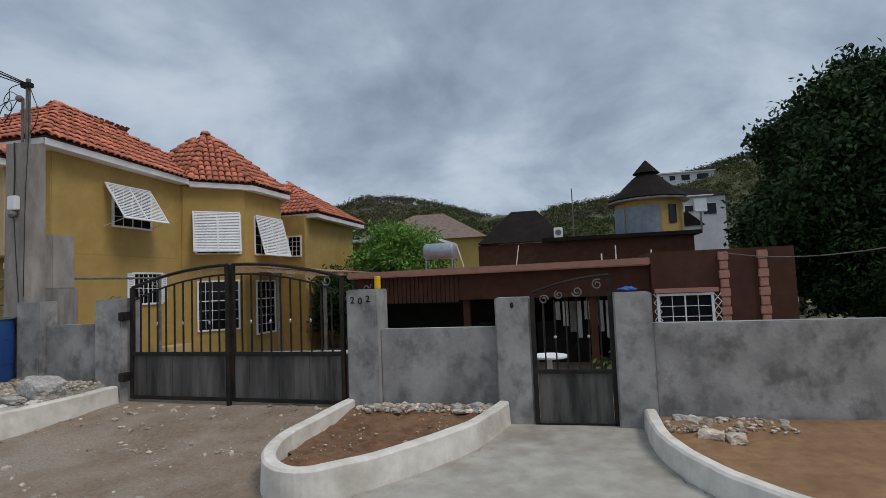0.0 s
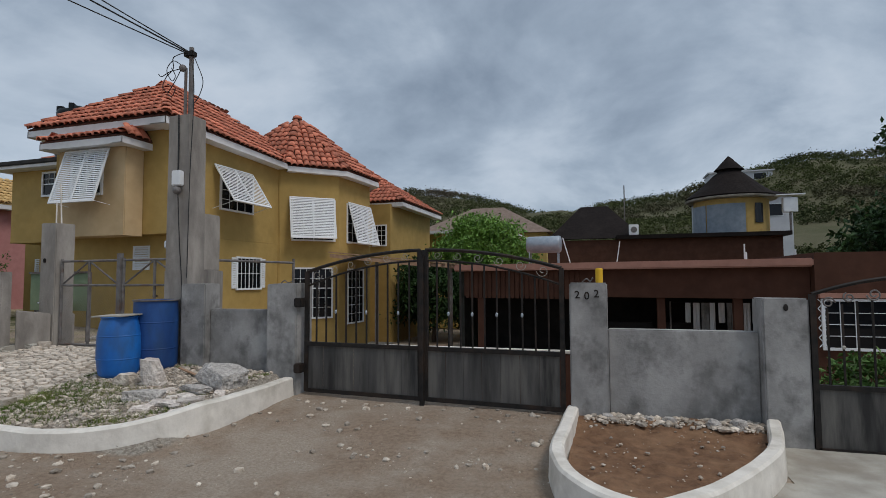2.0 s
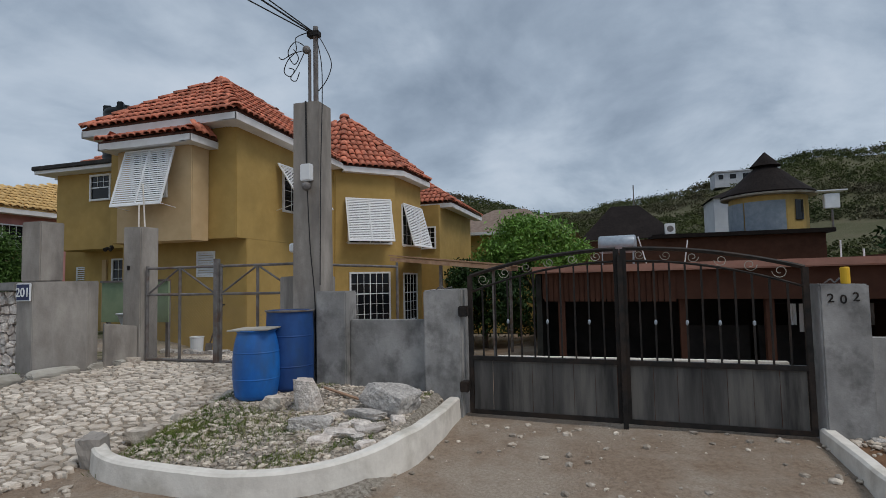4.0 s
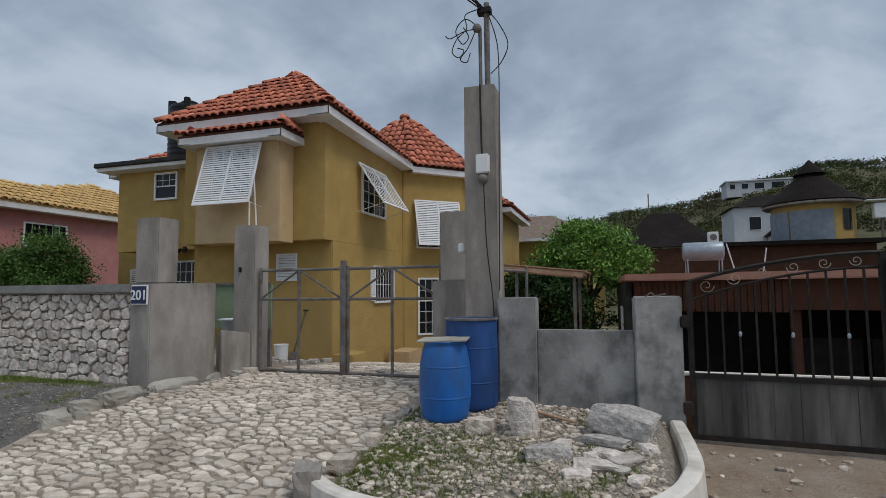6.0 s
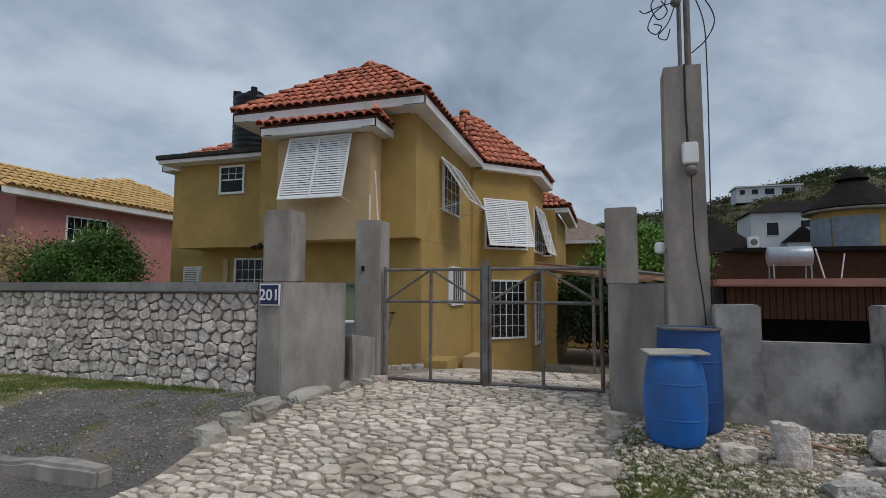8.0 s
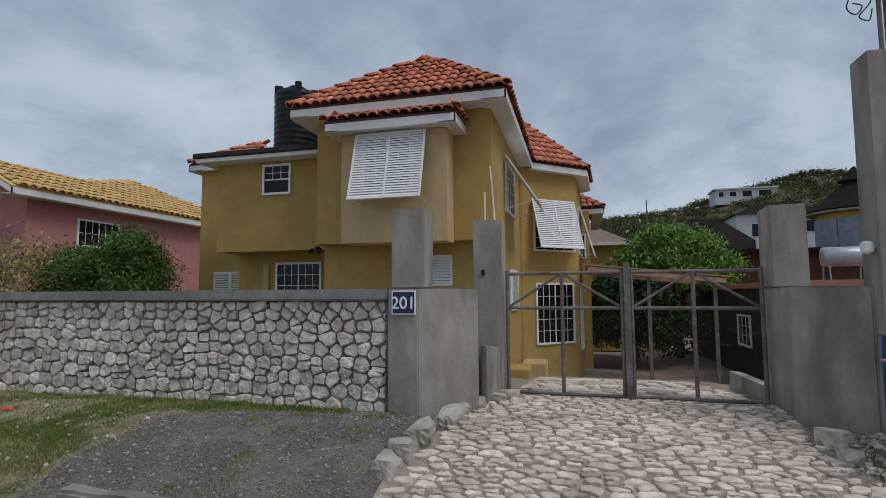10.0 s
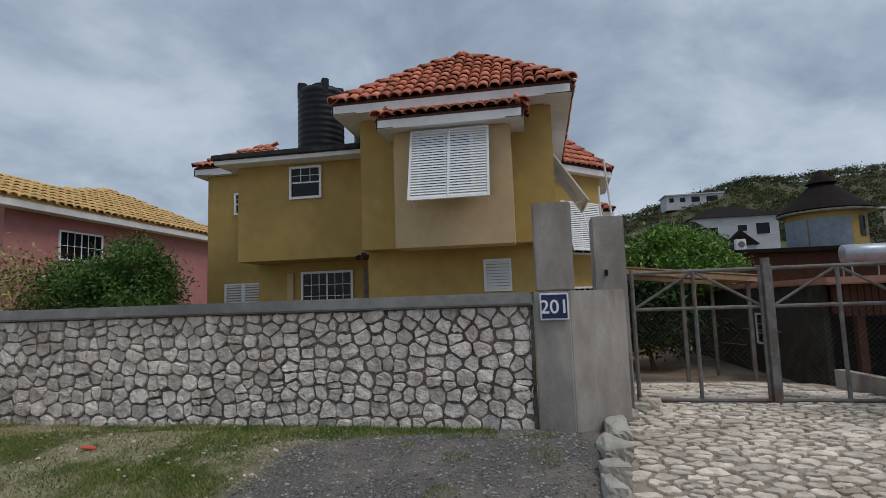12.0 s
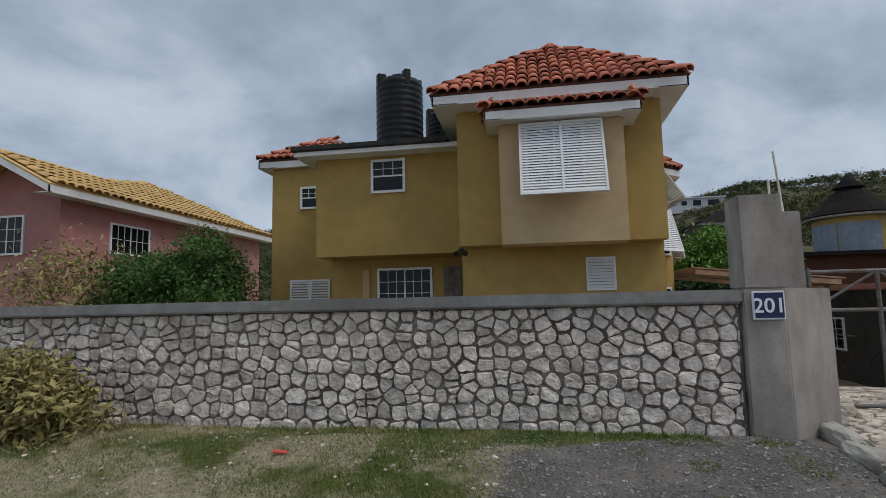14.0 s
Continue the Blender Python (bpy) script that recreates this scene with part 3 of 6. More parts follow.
def shutter(parent, m, w, h, angle, slats, props=True):
    """A top-hung louvred awning shutter pushed open on two stays."""
    fr, sl = louvre_panel(w, h, 2, slats)
    t = m @ pose(0, -0.05, 0, -angle)
    leaf = put(part("shutter", fr, M["white"], None, "white louvred awning shutter propped open"), t)
    leaf.parent, leaf.matrix_parent_inverse = parent, parent.matrix_world.inverted()
    o = put(part("slats", sl, M["white"], None), t)
    o.parent, o.matrix_parent_inverse = leaf, leaf.matrix_world.inverted()
    if props:
        for x in (0.05, w - 0.05):
            st = bmesh.new()
            lower = t.inverted() @ m @ Vector((x, 0.02, -h * 0.97))
            tube(st, [lower, (x, -0.015, -h + 0.03)], 0.008, 6)
            o = put(part("stay", st, M["white"], None), t)
            o.parent, o.matrix_parent_inverse = leaf, leaf.matrix_world.inverted()
    return leaf


def tile_mesh(name, width, length, material, seg=6):
    """One barrel tile: a tapered half round with a thick lower lip; x across, y up the slope."""
    vs, fs = [], []
    for j, (y, r, lift) in enumerate(((0.0, width * 0.50, 0.038), (length * 1.12, width * 0.42, 0.0))):
        for i in range(seg + 1):
            a = math.pi * i / seg
            vs.append((-math.cos(a) * r, y, math.sin(a) * r * 0.72 + lift))
    n = seg + 1
    for i in range(seg):
        fs.append((i, i + 1, n + i + 1, n + i))
    for i in range(seg + 1):
        a = math.pi * i / seg
        r = width * 0.50 - 0.014
        vs.append((-math.cos(a) * r, 0.004, math.sin(a) * r * 0.72 + 0.022))
    for i in range(seg):
        fs.append((2 * n + i, 2 * n + i + 1, i + 1, i))
    me = from_arrays(name, vs, fs, material)
    me.polygons.foreach_set("use_smooth", [True] * len(fs))
    return me


TILE_W, TILE_L = 0.215, 0.33
tile_me = tile_mesh("roof_tile", TILE_W, TILE_L, M["tile"])


def roof_plane(poly):
    """Origin, across, up-slope and normal of a roof plane, its first edge being the eave (left to right from outside)."""
    p = [Vector(v) for v in poly]
    u = (p[1] - p[0]).normalized()
    nrm = u.cross(p[2] - p[0]).normalized()
    if nrm.z < 0:
        nrm = -nrm
    v = nrm.cross(u).normalized()
    return p, u, v, nrm


def tile_places(poly, tw=TILE_W, tl=TILE_L, over=0.05):
    """Poses of the tiles that cover a roof polygon, row by row from the eave."""
    p, u, v, nrm = roof_plane(poly)
    flat = [((q - p[0]).dot(u), (q - p[0]).dot(v)) for q in p]
    top = max(b for a, b in flat)
    out = []
    r = 0
    while r * tl < top - 0.05:
        t = r * tl + 0.02
        cuts = []
        for (a0, b0), (a1, b1) in zip(flat, flat[1:] + flat[:1]):
            if (b0 <= t) != (b1 <= t):
                cuts.append(a0 + (a1 - a0) * (t - b0) / (b1 - b0))
        if len(cuts) >= 2:
            lo, hi = min(cuts), max(cuts)
            k0, k1 = math.ceil((lo + tw * 0.4) / tw), math.floor((hi - tw * 0.4) / tw)
            for k in range(k0, k1 + 1):
                m = Matrix((u, v, nrm)).transposed().to_4x4()
                m.translation = p[0] + u * (k * tw + random.uniform(-0.008, 0.008)) + v * (t - over + random.uniform(-0.012, 0.012)) + nrm * 0.02
                out.append(m @ pose(0, 0, 0, random.uniform(-1.5, 1.5), random.uniform(-2, 2), random.uniform(-2, 2)))
        r += 1
    return out


def ridge_places(a, b, step=0.36):
    a, b = Vector(a), Vector(b)
    b = b - (b - a).normalized() * 0.55
    n = max(int((b - a).length / step), 1)
    d = (b - a).normalized()
    u = d.cross(Vector((0, 0, 1))).normalized()
    w = u.cross(d)
    out = []
    for k in range(n):
        m = Matrix((u, d, w)).transposed().to_4x4()
        m.translation = a + d * ((b - a).length * k / n) + w * 0.03
        out.append(m @ pose(0, 0, 0, random.uniform(-2, 2), 0, random.uniform(-2, 2)))
    return out


def joined(name, me, places, material, parent, label=""):
    """Many copies of a small mesh laid into one mesh of kind stuff."""
    v = np.array([x.co[:] for x in me.vertices])
    f = [tuple(q.vertices) for q in me.polygons]
    n = len(v)
    vs = np.concatenate([v @ np.array(m.to_3x3()).T + np.array(m.translation) for m in places])
    fs = [tuple(i + k * n for i in q) for k in range(len(places)) for q in f]
    out = from_arrays(name, vs, fs, material)
    out.polygons.foreach_set("use_smooth", [True] * len(fs))
    ob = new(name, out)
    ob.parent = parent
    ob.matrix_parent_inverse = parent.matrix_world.inverted()
    return tagged(ob, label, kind="stuff")


def roof_bed(bm, poly, thick=0.05):
    p, u, v, nrm = roof_plane(poly)
    top = [bm.verts.new(q) for q in p]
    low = [bm.verts.new(q - nrm * thick) for q in p]
    bm.faces.new(top)
    bm.faces.new(low[::-1])
    n = len(p)
    for k in range(n):
        bm.faces.new((top[k], low[k], low[(k + 1) % n], top[(k + 1) % n]))


# ---- the yellow house ----
house = thing("house", (-15, 14, -1.2), "two-storey ochre rendered house with terracotta tile roofs", "house")


def house_wall(polys, material, label="", name="wall"):
    bm = bmesh.new()
    for poly, z0, z1 in polys:
        prism(bm, poly, z0, z1)
    bmesh.ops.bevel(bm, geom=[e for e in bm.edges if abs(e.verts[0].co.z - e.verts[1].co.z) > 0.5], offset=0.02, segments=2, affect="EDGES")
    return part(name, bm, material, house, label)


def rect(x0, x1, y0, y1):
    return [(x0, y0), (x1, y0), (x1, y1), (x0, y1)]


UP_Y, LOW_Y, ORIEL_Y, FLAT_Y, REC_Y, FAR_Y, SIDE_X = 10.92, 11.3, 10.36, 12.12, 13.0, 14.0, -12.84
house_wall([(rect(-16.7, SIDE_X, UP_Y, 16.2), 2.86, 5.62)], M["yellow"])
house_wall([(rect(-16.7, SIDE_X, LOW_Y, 16.0), -1.4, 2.856)], M["yellow"])
house_wall([([(-12.79, 15.66), (-11.27, 17.0), (-11.15, 19.35), (-12.5, 20.7), (-16, 20.7), (-16, 15.66)], -1.8, 5.45)], M["yellow"])
house_wall([(rect(-20.15, -16.704, FLAT_Y, 16.0), 2.86, 5.1)], M["yellow"])
house_wall([(rect(-20.1, -16.704, REC_Y, 16.0), -0.6, 2.856)], M["yellow"])
house_wall([(rect(-22.2, -20.154, FAR_Y, 20.0), -0.6, 5.66)], M["yellow"])
house_wall([(rect(-16.2, -10.85, 20.72, 26.0), -1.8, 4.82)], M["yellow"])
house_wall([(rect(-15.85, -13.62, ORIEL_Y, UP_Y - 0.004), 2.80, 5.1)], M["cream"], "cream rendered box bay", "oriel")

# eaves: fascia boards and soffits, then roof beds and tiles
A_FL, A_FR, A_APEX = (-17.1, 10.42, 5.74), (-12.46, 10.42, 5.74), (-14.71, 12.72, 7.54)
A_BR = (-12.46, 15.62, 5.56)
A_UP = (Vector(A_BR) - Vector(A_FR)).cross(Vector(A_APEX) - Vector(A_FR))
A_VAL = (-13.65, 16.02, A_FR[2] - (A_UP.x * (-13.65 - A_FR[0]) + A_UP.y * (16.02 - A_FR[1])) / A_UP.z)
A_BL, A_BACK = (-17.1, 15.6, 5.74), (-14.71, 15.6, 7.3)
B_APEX = (-13.68, 18.1, 8.0)
B = [(-12.46, 15.62, 5.53), (-10.92, 17.0, 5.53), (-10.80, 19.45, 5.53), (-12.4, 21.0, 5.53), (-15.0, 21.0, 5.53), (-16.6, 19.3, 5.53), (-16.6, 17.0, 5.53), (-14.9, 15.4, 5.53)]
C_E = [(-16.2, 20.9, 4.95), (-10.35, 20.9, 4.95), (-10.35, 26.4, 4.95)]
C_TOP = (-13.2, 23.7, 6.9)
D = [(-22.5, 13.8, 5.7), (-19.9, 13.8, 5.7)]
O_FL, O_FR, O_BL, O_BR = (-16.08, 10.02, 5.22), (-13.36, 10.02, 5.22), (-16.08, UP_Y, 5.22), (-13.36, UP_Y, 5.22)
planes = [
    (A_FL, A_FR, A_APEX),
    (A_FR, A_BR, A_VAL, A_APEX),
    (A_BL, A_FL, A_APEX, A_BACK),
    *[(B[k], B[k + 1], B_APEX) for k in (0, 1, 2)], (B[7], B[0], B_APEX), (B[6], B[7], B_APEX),
    (C_E[0], C_E[1], C_TOP), (C_E[1], C_E[2], C_TOP),
    (D[0], D[1], (-20.9, 15.2, 6.62), (-21.0, 15.2, 6.62)), ((-22.5, 19, 5.7), D[0], (-20.95, 15.2, 6.62)),
    (O_FL, O_FR, (-13.62, UP_Y, 5.62), (-15.8, UP_Y, 5.62)),
    (O_FR, O_BR, (-13.62, UP_Y, 5.62)), (O_BL, O_FL, (-15.8, UP_Y, 5.62)),
]
roofs = []
for q in planes:
    bm = bmesh.new()
    roof_bed(bm, q)
    roofs.append(part("roof_slope", bm, M["tile_bed"], house, "terracotta barrel tile roof slope"))


def eave(pts, name="fascia", drop=0.22, wallward=0.5, closed=False, thick=0.03):
    """A white board under an eave line, with the soffit behind it."""
    for k, (a, b) in enumerate(zip(pts, pts[1:])):
        bm = bmesh.new()
        a, b = Vector(a), Vector(b)
        lift = 0.006 * (k % 2)
        d = (b - a).normalized()
        s = Vector((-d.y, d.x, 0)).normalized()
        e = d * (0.003 * (k % 2))
        for lo, hi, w0, w1 in ((-drop, -0.045, 0.0, thick), (-drop + 0.004 + lift, -drop + 0.022 + lift, thick + 0.002, wallward - 2 * lift)):
            vs = []
            for p in (a - e, b + e):
                for w in (w0, w1):
                    for z in (lo, hi):
                        vs.append(bm.verts.new(p + s * w + Vector((0, 0, z))))
            for q in ((0, 1, 3, 2), (4, 6, 7, 5), (0, 4, 5, 1), (2, 3, 7, 6), (0, 2, 6, 4), (1, 5, 7, 3)):
                bm.faces.new([vs[i] for i in q])
        part(name, bm, M["fascia"], house, "white painted eave board")


eave([A_BL, A_FL, A_FR, (-12.46, 15.62, 5.62)])
eave([(-12.46, 15.62, 5.56), B[1], B[2], B[3]])
eave(C_E, wallward=0.4)
eave([(-22.5, 19, 5.7), D[0], D[1]])
eave([O_BL, O_FL, O_FR, O_BR], drop=0.21, wallward=0.33)
# flat roof slab with its tarred edge
part("flat_roof", boxes(((-20.5, 11.7, 5.104), (-16.71, 16, 5.20))), M["fascia"], house, "white flat roof slab")
part("roof_edge", boxes(((-20.56, 11.64, 5.204), (-17.0, 16, 5.33)), bevel=0.02), M["tar"], house, "black tarred roof edge")

# shutters and windows
window(house, wall_pose(-15.32, ORIEL_Y, 3.88), 0.95, 1.0, 4, 4)
shutter(house, wall_pose(-15.475, ORIEL_Y - 0.05, 4.97), 1.475, 1.45, 16.5, 25)
window(house, wall_pose(SIDE_X, 12.85, 3.75, 90), 1.4, 1.1, 4, 4)
shutter(house, wall_pose(SIDE_X, 12.48, 4.95, 90), 1.72, 1.30, 33, 20)
ang1 = math.degrees(math.atan2(17.0 - 15.66, -11.27 + 12.79))
window(house, wall_pose(-12.45, 15.96, 3.05, ang1), 1.4, 1.35, 4, 4)
shutter(house, wall_pose(-12.55, 15.86, 4.5, ang1), 1.55, 1.5, 16, 24)
ang2 = math.degrees(math.atan2(19.35 - 17.0, -11.15 + 11.27))
window(house, wall_pose(-11.25, 17.6, 3.05, ang2), 1.5, 1.35, 4, 4)
shutter(house, wall_pose(-11.25, 17.56, 4.48, ang2), 1.75, 1.57, 15, 24)
window(house, wall_pose(SIDE_X, 13.6, 1.42, 90), 1.1, 0.9, 6, 2)
window(house, wall_pose(-12.42, 15.99, 0.38, ang1), 1.28, 1.65, 6, 5, transom=3)
window(house, wall_pose(-11.24, 17.65, 0.1, ang2), 1.1, 1.9, 4, 6, transom=4)
window(house, wall_pose(-11.6, 20.72, 3.1), 0.55, 0.8, 3, 4)
window(house, wall_pose(-18.77, FLAT_Y, 4.31), 0.68, 0.66, 3, 4, transom=2, sash=0.5)
window(house, wall_pose(-18.9, REC_Y, 1.75), 1.22, 0.82, 6, 3)
window(house, wall_pose(-21.32, FAR_Y, 4.4), 0.55, 0.5, 3, 4, transom=2, sash=0.5)


def louvre_vent(m, w, h, leaves, slats):
    for k in range(leaves):
        fr, sl = louvre_panel(w / leaves - 0.01, h, 1, slats, tilt=40 if leaves > 1 else 62)
        t = m @ pose(k * w / leaves, 0, h)
        o = put(part("louvre_window", fr, M["white"], None, "white louvred ventilation window"), t)
        o.parent, o.matrix_parent_inverse = house, house.matrix_world.inverted()
        s = put(part("slats", sl, M["white"], None), t)
        s.parent, s.matrix_parent_inverse = o, o.matrix_world.inverted()


louvre_vent(wall_pose(-14.3, LOW_Y, 1.95), 0.56, 0.64, 1, 9)
louvre_vent(wall_pose(-21.65, FAR_Y, 1.75), 1.12, 0.71, 2, 9)
part("door_frame", boxes(((-19.31, REC_Y - 0.06, 0.4), (-19.15, REC_Y - 0.002, 2.6))), M["cream"], house)
part("door", boxes(((-17.35, REC_Y - 0.05, 0.4), (-16.95, REC_Y - 0.002, 2.62))), M["galv"], house)
louvre_vent(wall_pose(SIDE_X, 13.35, 1.42, 90), 0.24, 0.92, 1, 12)
louvre_vent(wall_pose(SIDE_X, 14.72, 1.42, 90), 0.24, 0.92, 1, 12)

# ---- the pink neighbour ----
pink = thing("house", (-32, 20, 0), "pink rendered single-storey house with an ochre tiled roof", "house")
bm = bmesh.new()
prism(bm, rect(-36, -28, 13.2, 24), -0.5, 5.05)
lo = [bm.verts.new(p) for p in ((-31.0, 13.2, 5.05), (-28, 13.2, 5.05), (-29.46, 13.2, 5.98), (-31.0, 13.25, 5.05), (-28, 13.25, 5.05), (-29.46, 13.25, 5.98))]
for q in ((0, 1, 2), (5, 4, 3), (0, 3, 4, 1), (1, 4, 5, 2), (2, 5, 3, 0)):
    bm.faces.new([lo[i] for i in q])
part("wall", bm, M["pink"], pink)
P_FR, P_BR, P_G, P_E, P_TOP = (-27.55, 12.4, 5.1), (-27.55, 24.6, 5.1), (-29.46, 12.4, 6.12), (-29.46, 16.66, 6.12), (-30.98, 20.3, 6.94)
P_WF, P_WB = (-31.37, 12.4, 5.1), (-31.37, 16.66, 5.1)
pink_planes = [(P_FR, P_BR, P_TOP, P_E, P_G), (P_WB, P_WF, P_G, P_E), ((-36.4, 14.6, 5.1), (-31.37, 14.6, 5.1), P_E, P_TOP, (-36.4, 20.3, 6.94)), (P_BR, (-36.4, 24.6, 5.1), (-36.4, 20.3, 6.94), P_TOP)]
for q in pink_planes:
    bm = bmesh.new()
    roof_bed(bm, q)
    pink_roof = part("roof_slope", bm, M["ochre_tile"], pink, "ochre yellow tiled roof slope")
keep = house
house = pink
eave([P_FR, P_BR], drop=0.24, wallward=0.45)
eave([P_G, P_FR], drop=0.24, wallward=0.1)
eave([P_WF, P_G], drop=0.24, wallward=0.1)
house = keep
window(pink, wall_pose(-28, 15.0, 3.55, 90), 1.6, 0.85, 6, 2)
window(pink, wall_pose(-30.15, 13.2, 3.4), 1.0, 1.0, 4, 3)

# ---- the brown house ----
brown = thing("house", (0, 16, -0.9), "low brown rendered house with a salmon-edged flat roof", "house")
bm = bmesh.new()
prism(bm, [(-6.45, 14.88), (-3.9, 14.34), (1.91, 13.08), (1.91, 22), (-2, 27), (-6.45, 27)], 1.88, 2.06)
bmesh.ops.bevel(bm, geom=list(bm.edges), offset=0.03, segments=2, affect="EDGES")
part("roof", bm, M["salmon"], brown, "flat concrete roof with a salmon fascia")
bm = bmesh.new()
prism(bm, [(-6.2, 15.12), (-3.85, 14.6), (1.9, 13.34), (1.9, 13.49), (-3.8, 14.75), (-6.2, 15.27)], 1.18, 1.876)
part("beam", bm, M["brown"], brown)
part("wall", boxes(((1.912, 13.1, -1.0), (4.9, 20, 2.17))), M["brown"], brown)
# back wall coloured near black in place of the carport's shade
part("back_wall", boxes(((-6.25, 17.2, -1.0), (1.9, 17.4, 1.876))), M["dark"], brown, "near-black backing wall with the carport shade in its colour")
# grey-green wall, its colour darkened further for the shade on this side
part("side_wall", boxes(((-6.4, 15.3, -1.2), (-6.25, 27, 1.876))), mat("shaded_grey_green_render", (0.022, 0.023, 0.02), (0.045, 0.045, 0.04), 3, 0.9, 0.15, spec=0.2), brown, "grey-green side wall with shade in its colour")
for x, y in ((-5.7, 15.05), (-2.75, 14.5), (-1.0, 14.1), (0.6, 13.75)):
    part("post", boxes(((x - 0.09, y, -1.0), (x + 0.09, y + 0.18, 1.18))), M["brown"], brown)
for x in (3.45, 4.25):
    for k in range(14):
        w = 0.11 if k % 2 else 0.09
        part("quoin", boxes(((x - w, 13.04, -0.75 + k * 0.205), (x + w, 13.098, -0.75 + k * 0.205 + 0.195)), bevel=0.015), M["salmon"], brown)
window(brown, wall_pose(2.05, 13.1, 0.2), 1.1, 0.95, 4, 4)
part("window_hood", boxes(((1.95, 13.0, 1.22), (3.3, 13.098, 1.32))), M["salmon"], brown)

window(brown, wall_pose(-6.403, 19.3, 0.2, -90), 1.2, 0.85, 3, 3)
for a, b in (((-6.42, 20.6, 0.55), (-6.42, 17.6, 0.6)), ((-6.42, 22.6, -0.1), (-6.42, 20.4, 0.0))):
    bm = bmesh.new()
    tube(bm, [a, b], 0.02, 6)
    part("pipe", bm, M["galv"], brown)

# ---- buildings behind ----
turret = thing("house", (5.9, 39.8, -0.8), "brown house with a round turret under a dark conical roof", "house")
bm = bmesh.new()
lathe(bm, [(2.25, 4.46), (2.25, 6.695)], 28, (5.9, 39.8, 0))
part("turret", bm, M["yellow"], turret)
bm = bmesh.new()
lathe(bm, [(2.7, 6.86), (2.75, 6.95), (1.85, 7.68), (1.1, 8.4), (0.62, 8.8), (0.62, 8.9), (0.92, 8.86), (0.05, 9.82)], 28, (5.9, 39.8, 0))
part("roof", bm, M["shingle"], turret)
bm = bmesh.new()
lathe(bm, [(2.3, 6.7), (2.72, 6.74), (2.78, 6.84), (2.72, 6.858), (2.3, 6.858)], 28, (5.9, 39.8, 0))
part("eave_ring", bm, M["slab"], turret, "pale rounded eave ring")
part("wall", boxes(((-6, 37.2, -1), (8.2, 46, 4.2))), M["brown"], turret)
part("roof_slab", boxes(((-1.5, 36.8, 4.204), (8.6, 46, 4.45))), M["shingle"], turret)
for q in (((-6.0, 37.0, 4.3), (0.2, 37.0, 4.3), (-2.0, 40.6, 6.9), (-3.9, 40.6, 6.9)), ((0.2, 37.0, 4.3), (0.2, 46, 4.3), (-2.0, 40.6, 6.9)), ((-6.0, 46, 4.3), (-6.0, 37.0, 4.3), (-3.9, 40.6, 6.9))):
    bm = bmesh.new()
    roof_bed(bm, q)
    part("hip_roof", bm, M["shingle"], turret, "dark shingled hip roof slope")


# ---- iron gates ----
def bar_between(name, a, b, size, material, parent, label=""):
    """A square bar between two points."""
    a, b = Vector(a), Vector(b)
    d = b - a
    bm = bmesh.new()
    q = d.to_track_quat("Z", "Y").to_matrix().to_4x4()
    q.translation = a
    s = size / 2
    box(bm, (-s, -s, 0), (s, s, d.length), 0, q)
    return part(name, bm, material, parent, label)


def scroll(cx, cz, r, turns, start, sign, y, n=22):
    return [(cx + r * (1 - 0.75 * k / n) * math.cos(start + sign * turns * 2 * math.pi * k / n), y, cz + r * (1 - 0.75 * k / n) * math.sin(start + sign * turns * 2 * math.pi * k / n)) for k in range(n + 1)]


def gate_leaf(m, w, z_bot, z_mid, top_of, inner_of, bars, label, hinge_left, rosettes):
    """A leaf in its own frame: x from 0 to w along it, z up; arched top, sheet below, bars above."""
    g = thing("driveway_gate", m, label, "gate", "double driveway gate")
    L = lambda p: m @ Vector(p)
    for k in range(7):
        a, b, y = 0.03 + (w - 0.06) * k / 7, 0.03 + (w - 0.06) * (k + 1) / 7 - 0.004, 0.004 * (k % 2)
        o = put(part("sheet_panel", boxes(((a, -0.006 + y, z_bot + 0.03), (b, 0.002 + y, z_mid - 0.02))), M["sheet"], None, "streaked dark sheet-metal strip"), m)
        o.parent, o.matrix_parent_inverse = g, g.matrix_world.inverted()
    for x in (0.0, w):
        bar_between("stile", L((x, 0, z_bot)), L((x, 0, top_of(x))), 0.05 if (x == 0) == hinge_left else 0.06, M["iron"], g)
    bar_between("bottom_rail", L((0, 0, z_bot + 0.02)), L((w, 0, z_bot + 0.02)), 0.05, M["iron"], g)
    bar_between("middle_rail", L((0, 0, z_mid)), L((w, 0, z_mid)), 0.05, M["iron"], g)
    for nm, f, r in (("top_rail", top_of, 0.022), ("inner_rail", inner_of, 0.013)):
        bm = bmesh.new()
        tube(bm, [L((w * k / 14, 0, f(w * k / 14))) for k in range(15)], r, 6)
        part(nm, bm, M["iron"], g)
    for k in range(1, bars + 1):
        x = w * k / (bars + 1)
        bar_between("bar", L((x, 0, z_mid)), L((x, 0, inner_of(x) + 0.01)), 0.018, M["iron"], g)
        if k in rosettes:
            bm = bmesh.new()
            bmesh.ops.create_icosphere(bm, subdivisions=1, radius=0.024)
            bmesh.ops.transform(bm, matrix=Matrix.Translation(L((x, -0.012, z_mid + 0.42))) @ Matrix.Diagonal((0.75, 0.5, 1.25, 1)), verts=bm.verts)
            part("rosette", bm, M["steel"], g, "small pale cast rosette")
    for k in range(6):
        x = w * (0.10 + 0.155 * k)
        gap = top_of(x) - inner_of(x)
        bm = bmesh.new()
        pts = scroll(x, inner_of(x) + gap * 0.5, gap * 0.40, 1.3, math.pi * (k % 2), 1 if k % 2 else -1, -0.01)
        tube(bm, [L(p) for p in pts], 0.004, 5)
        part("scroll", bm, M["slab"], g, "pale scrollwork under the arch")
    return g


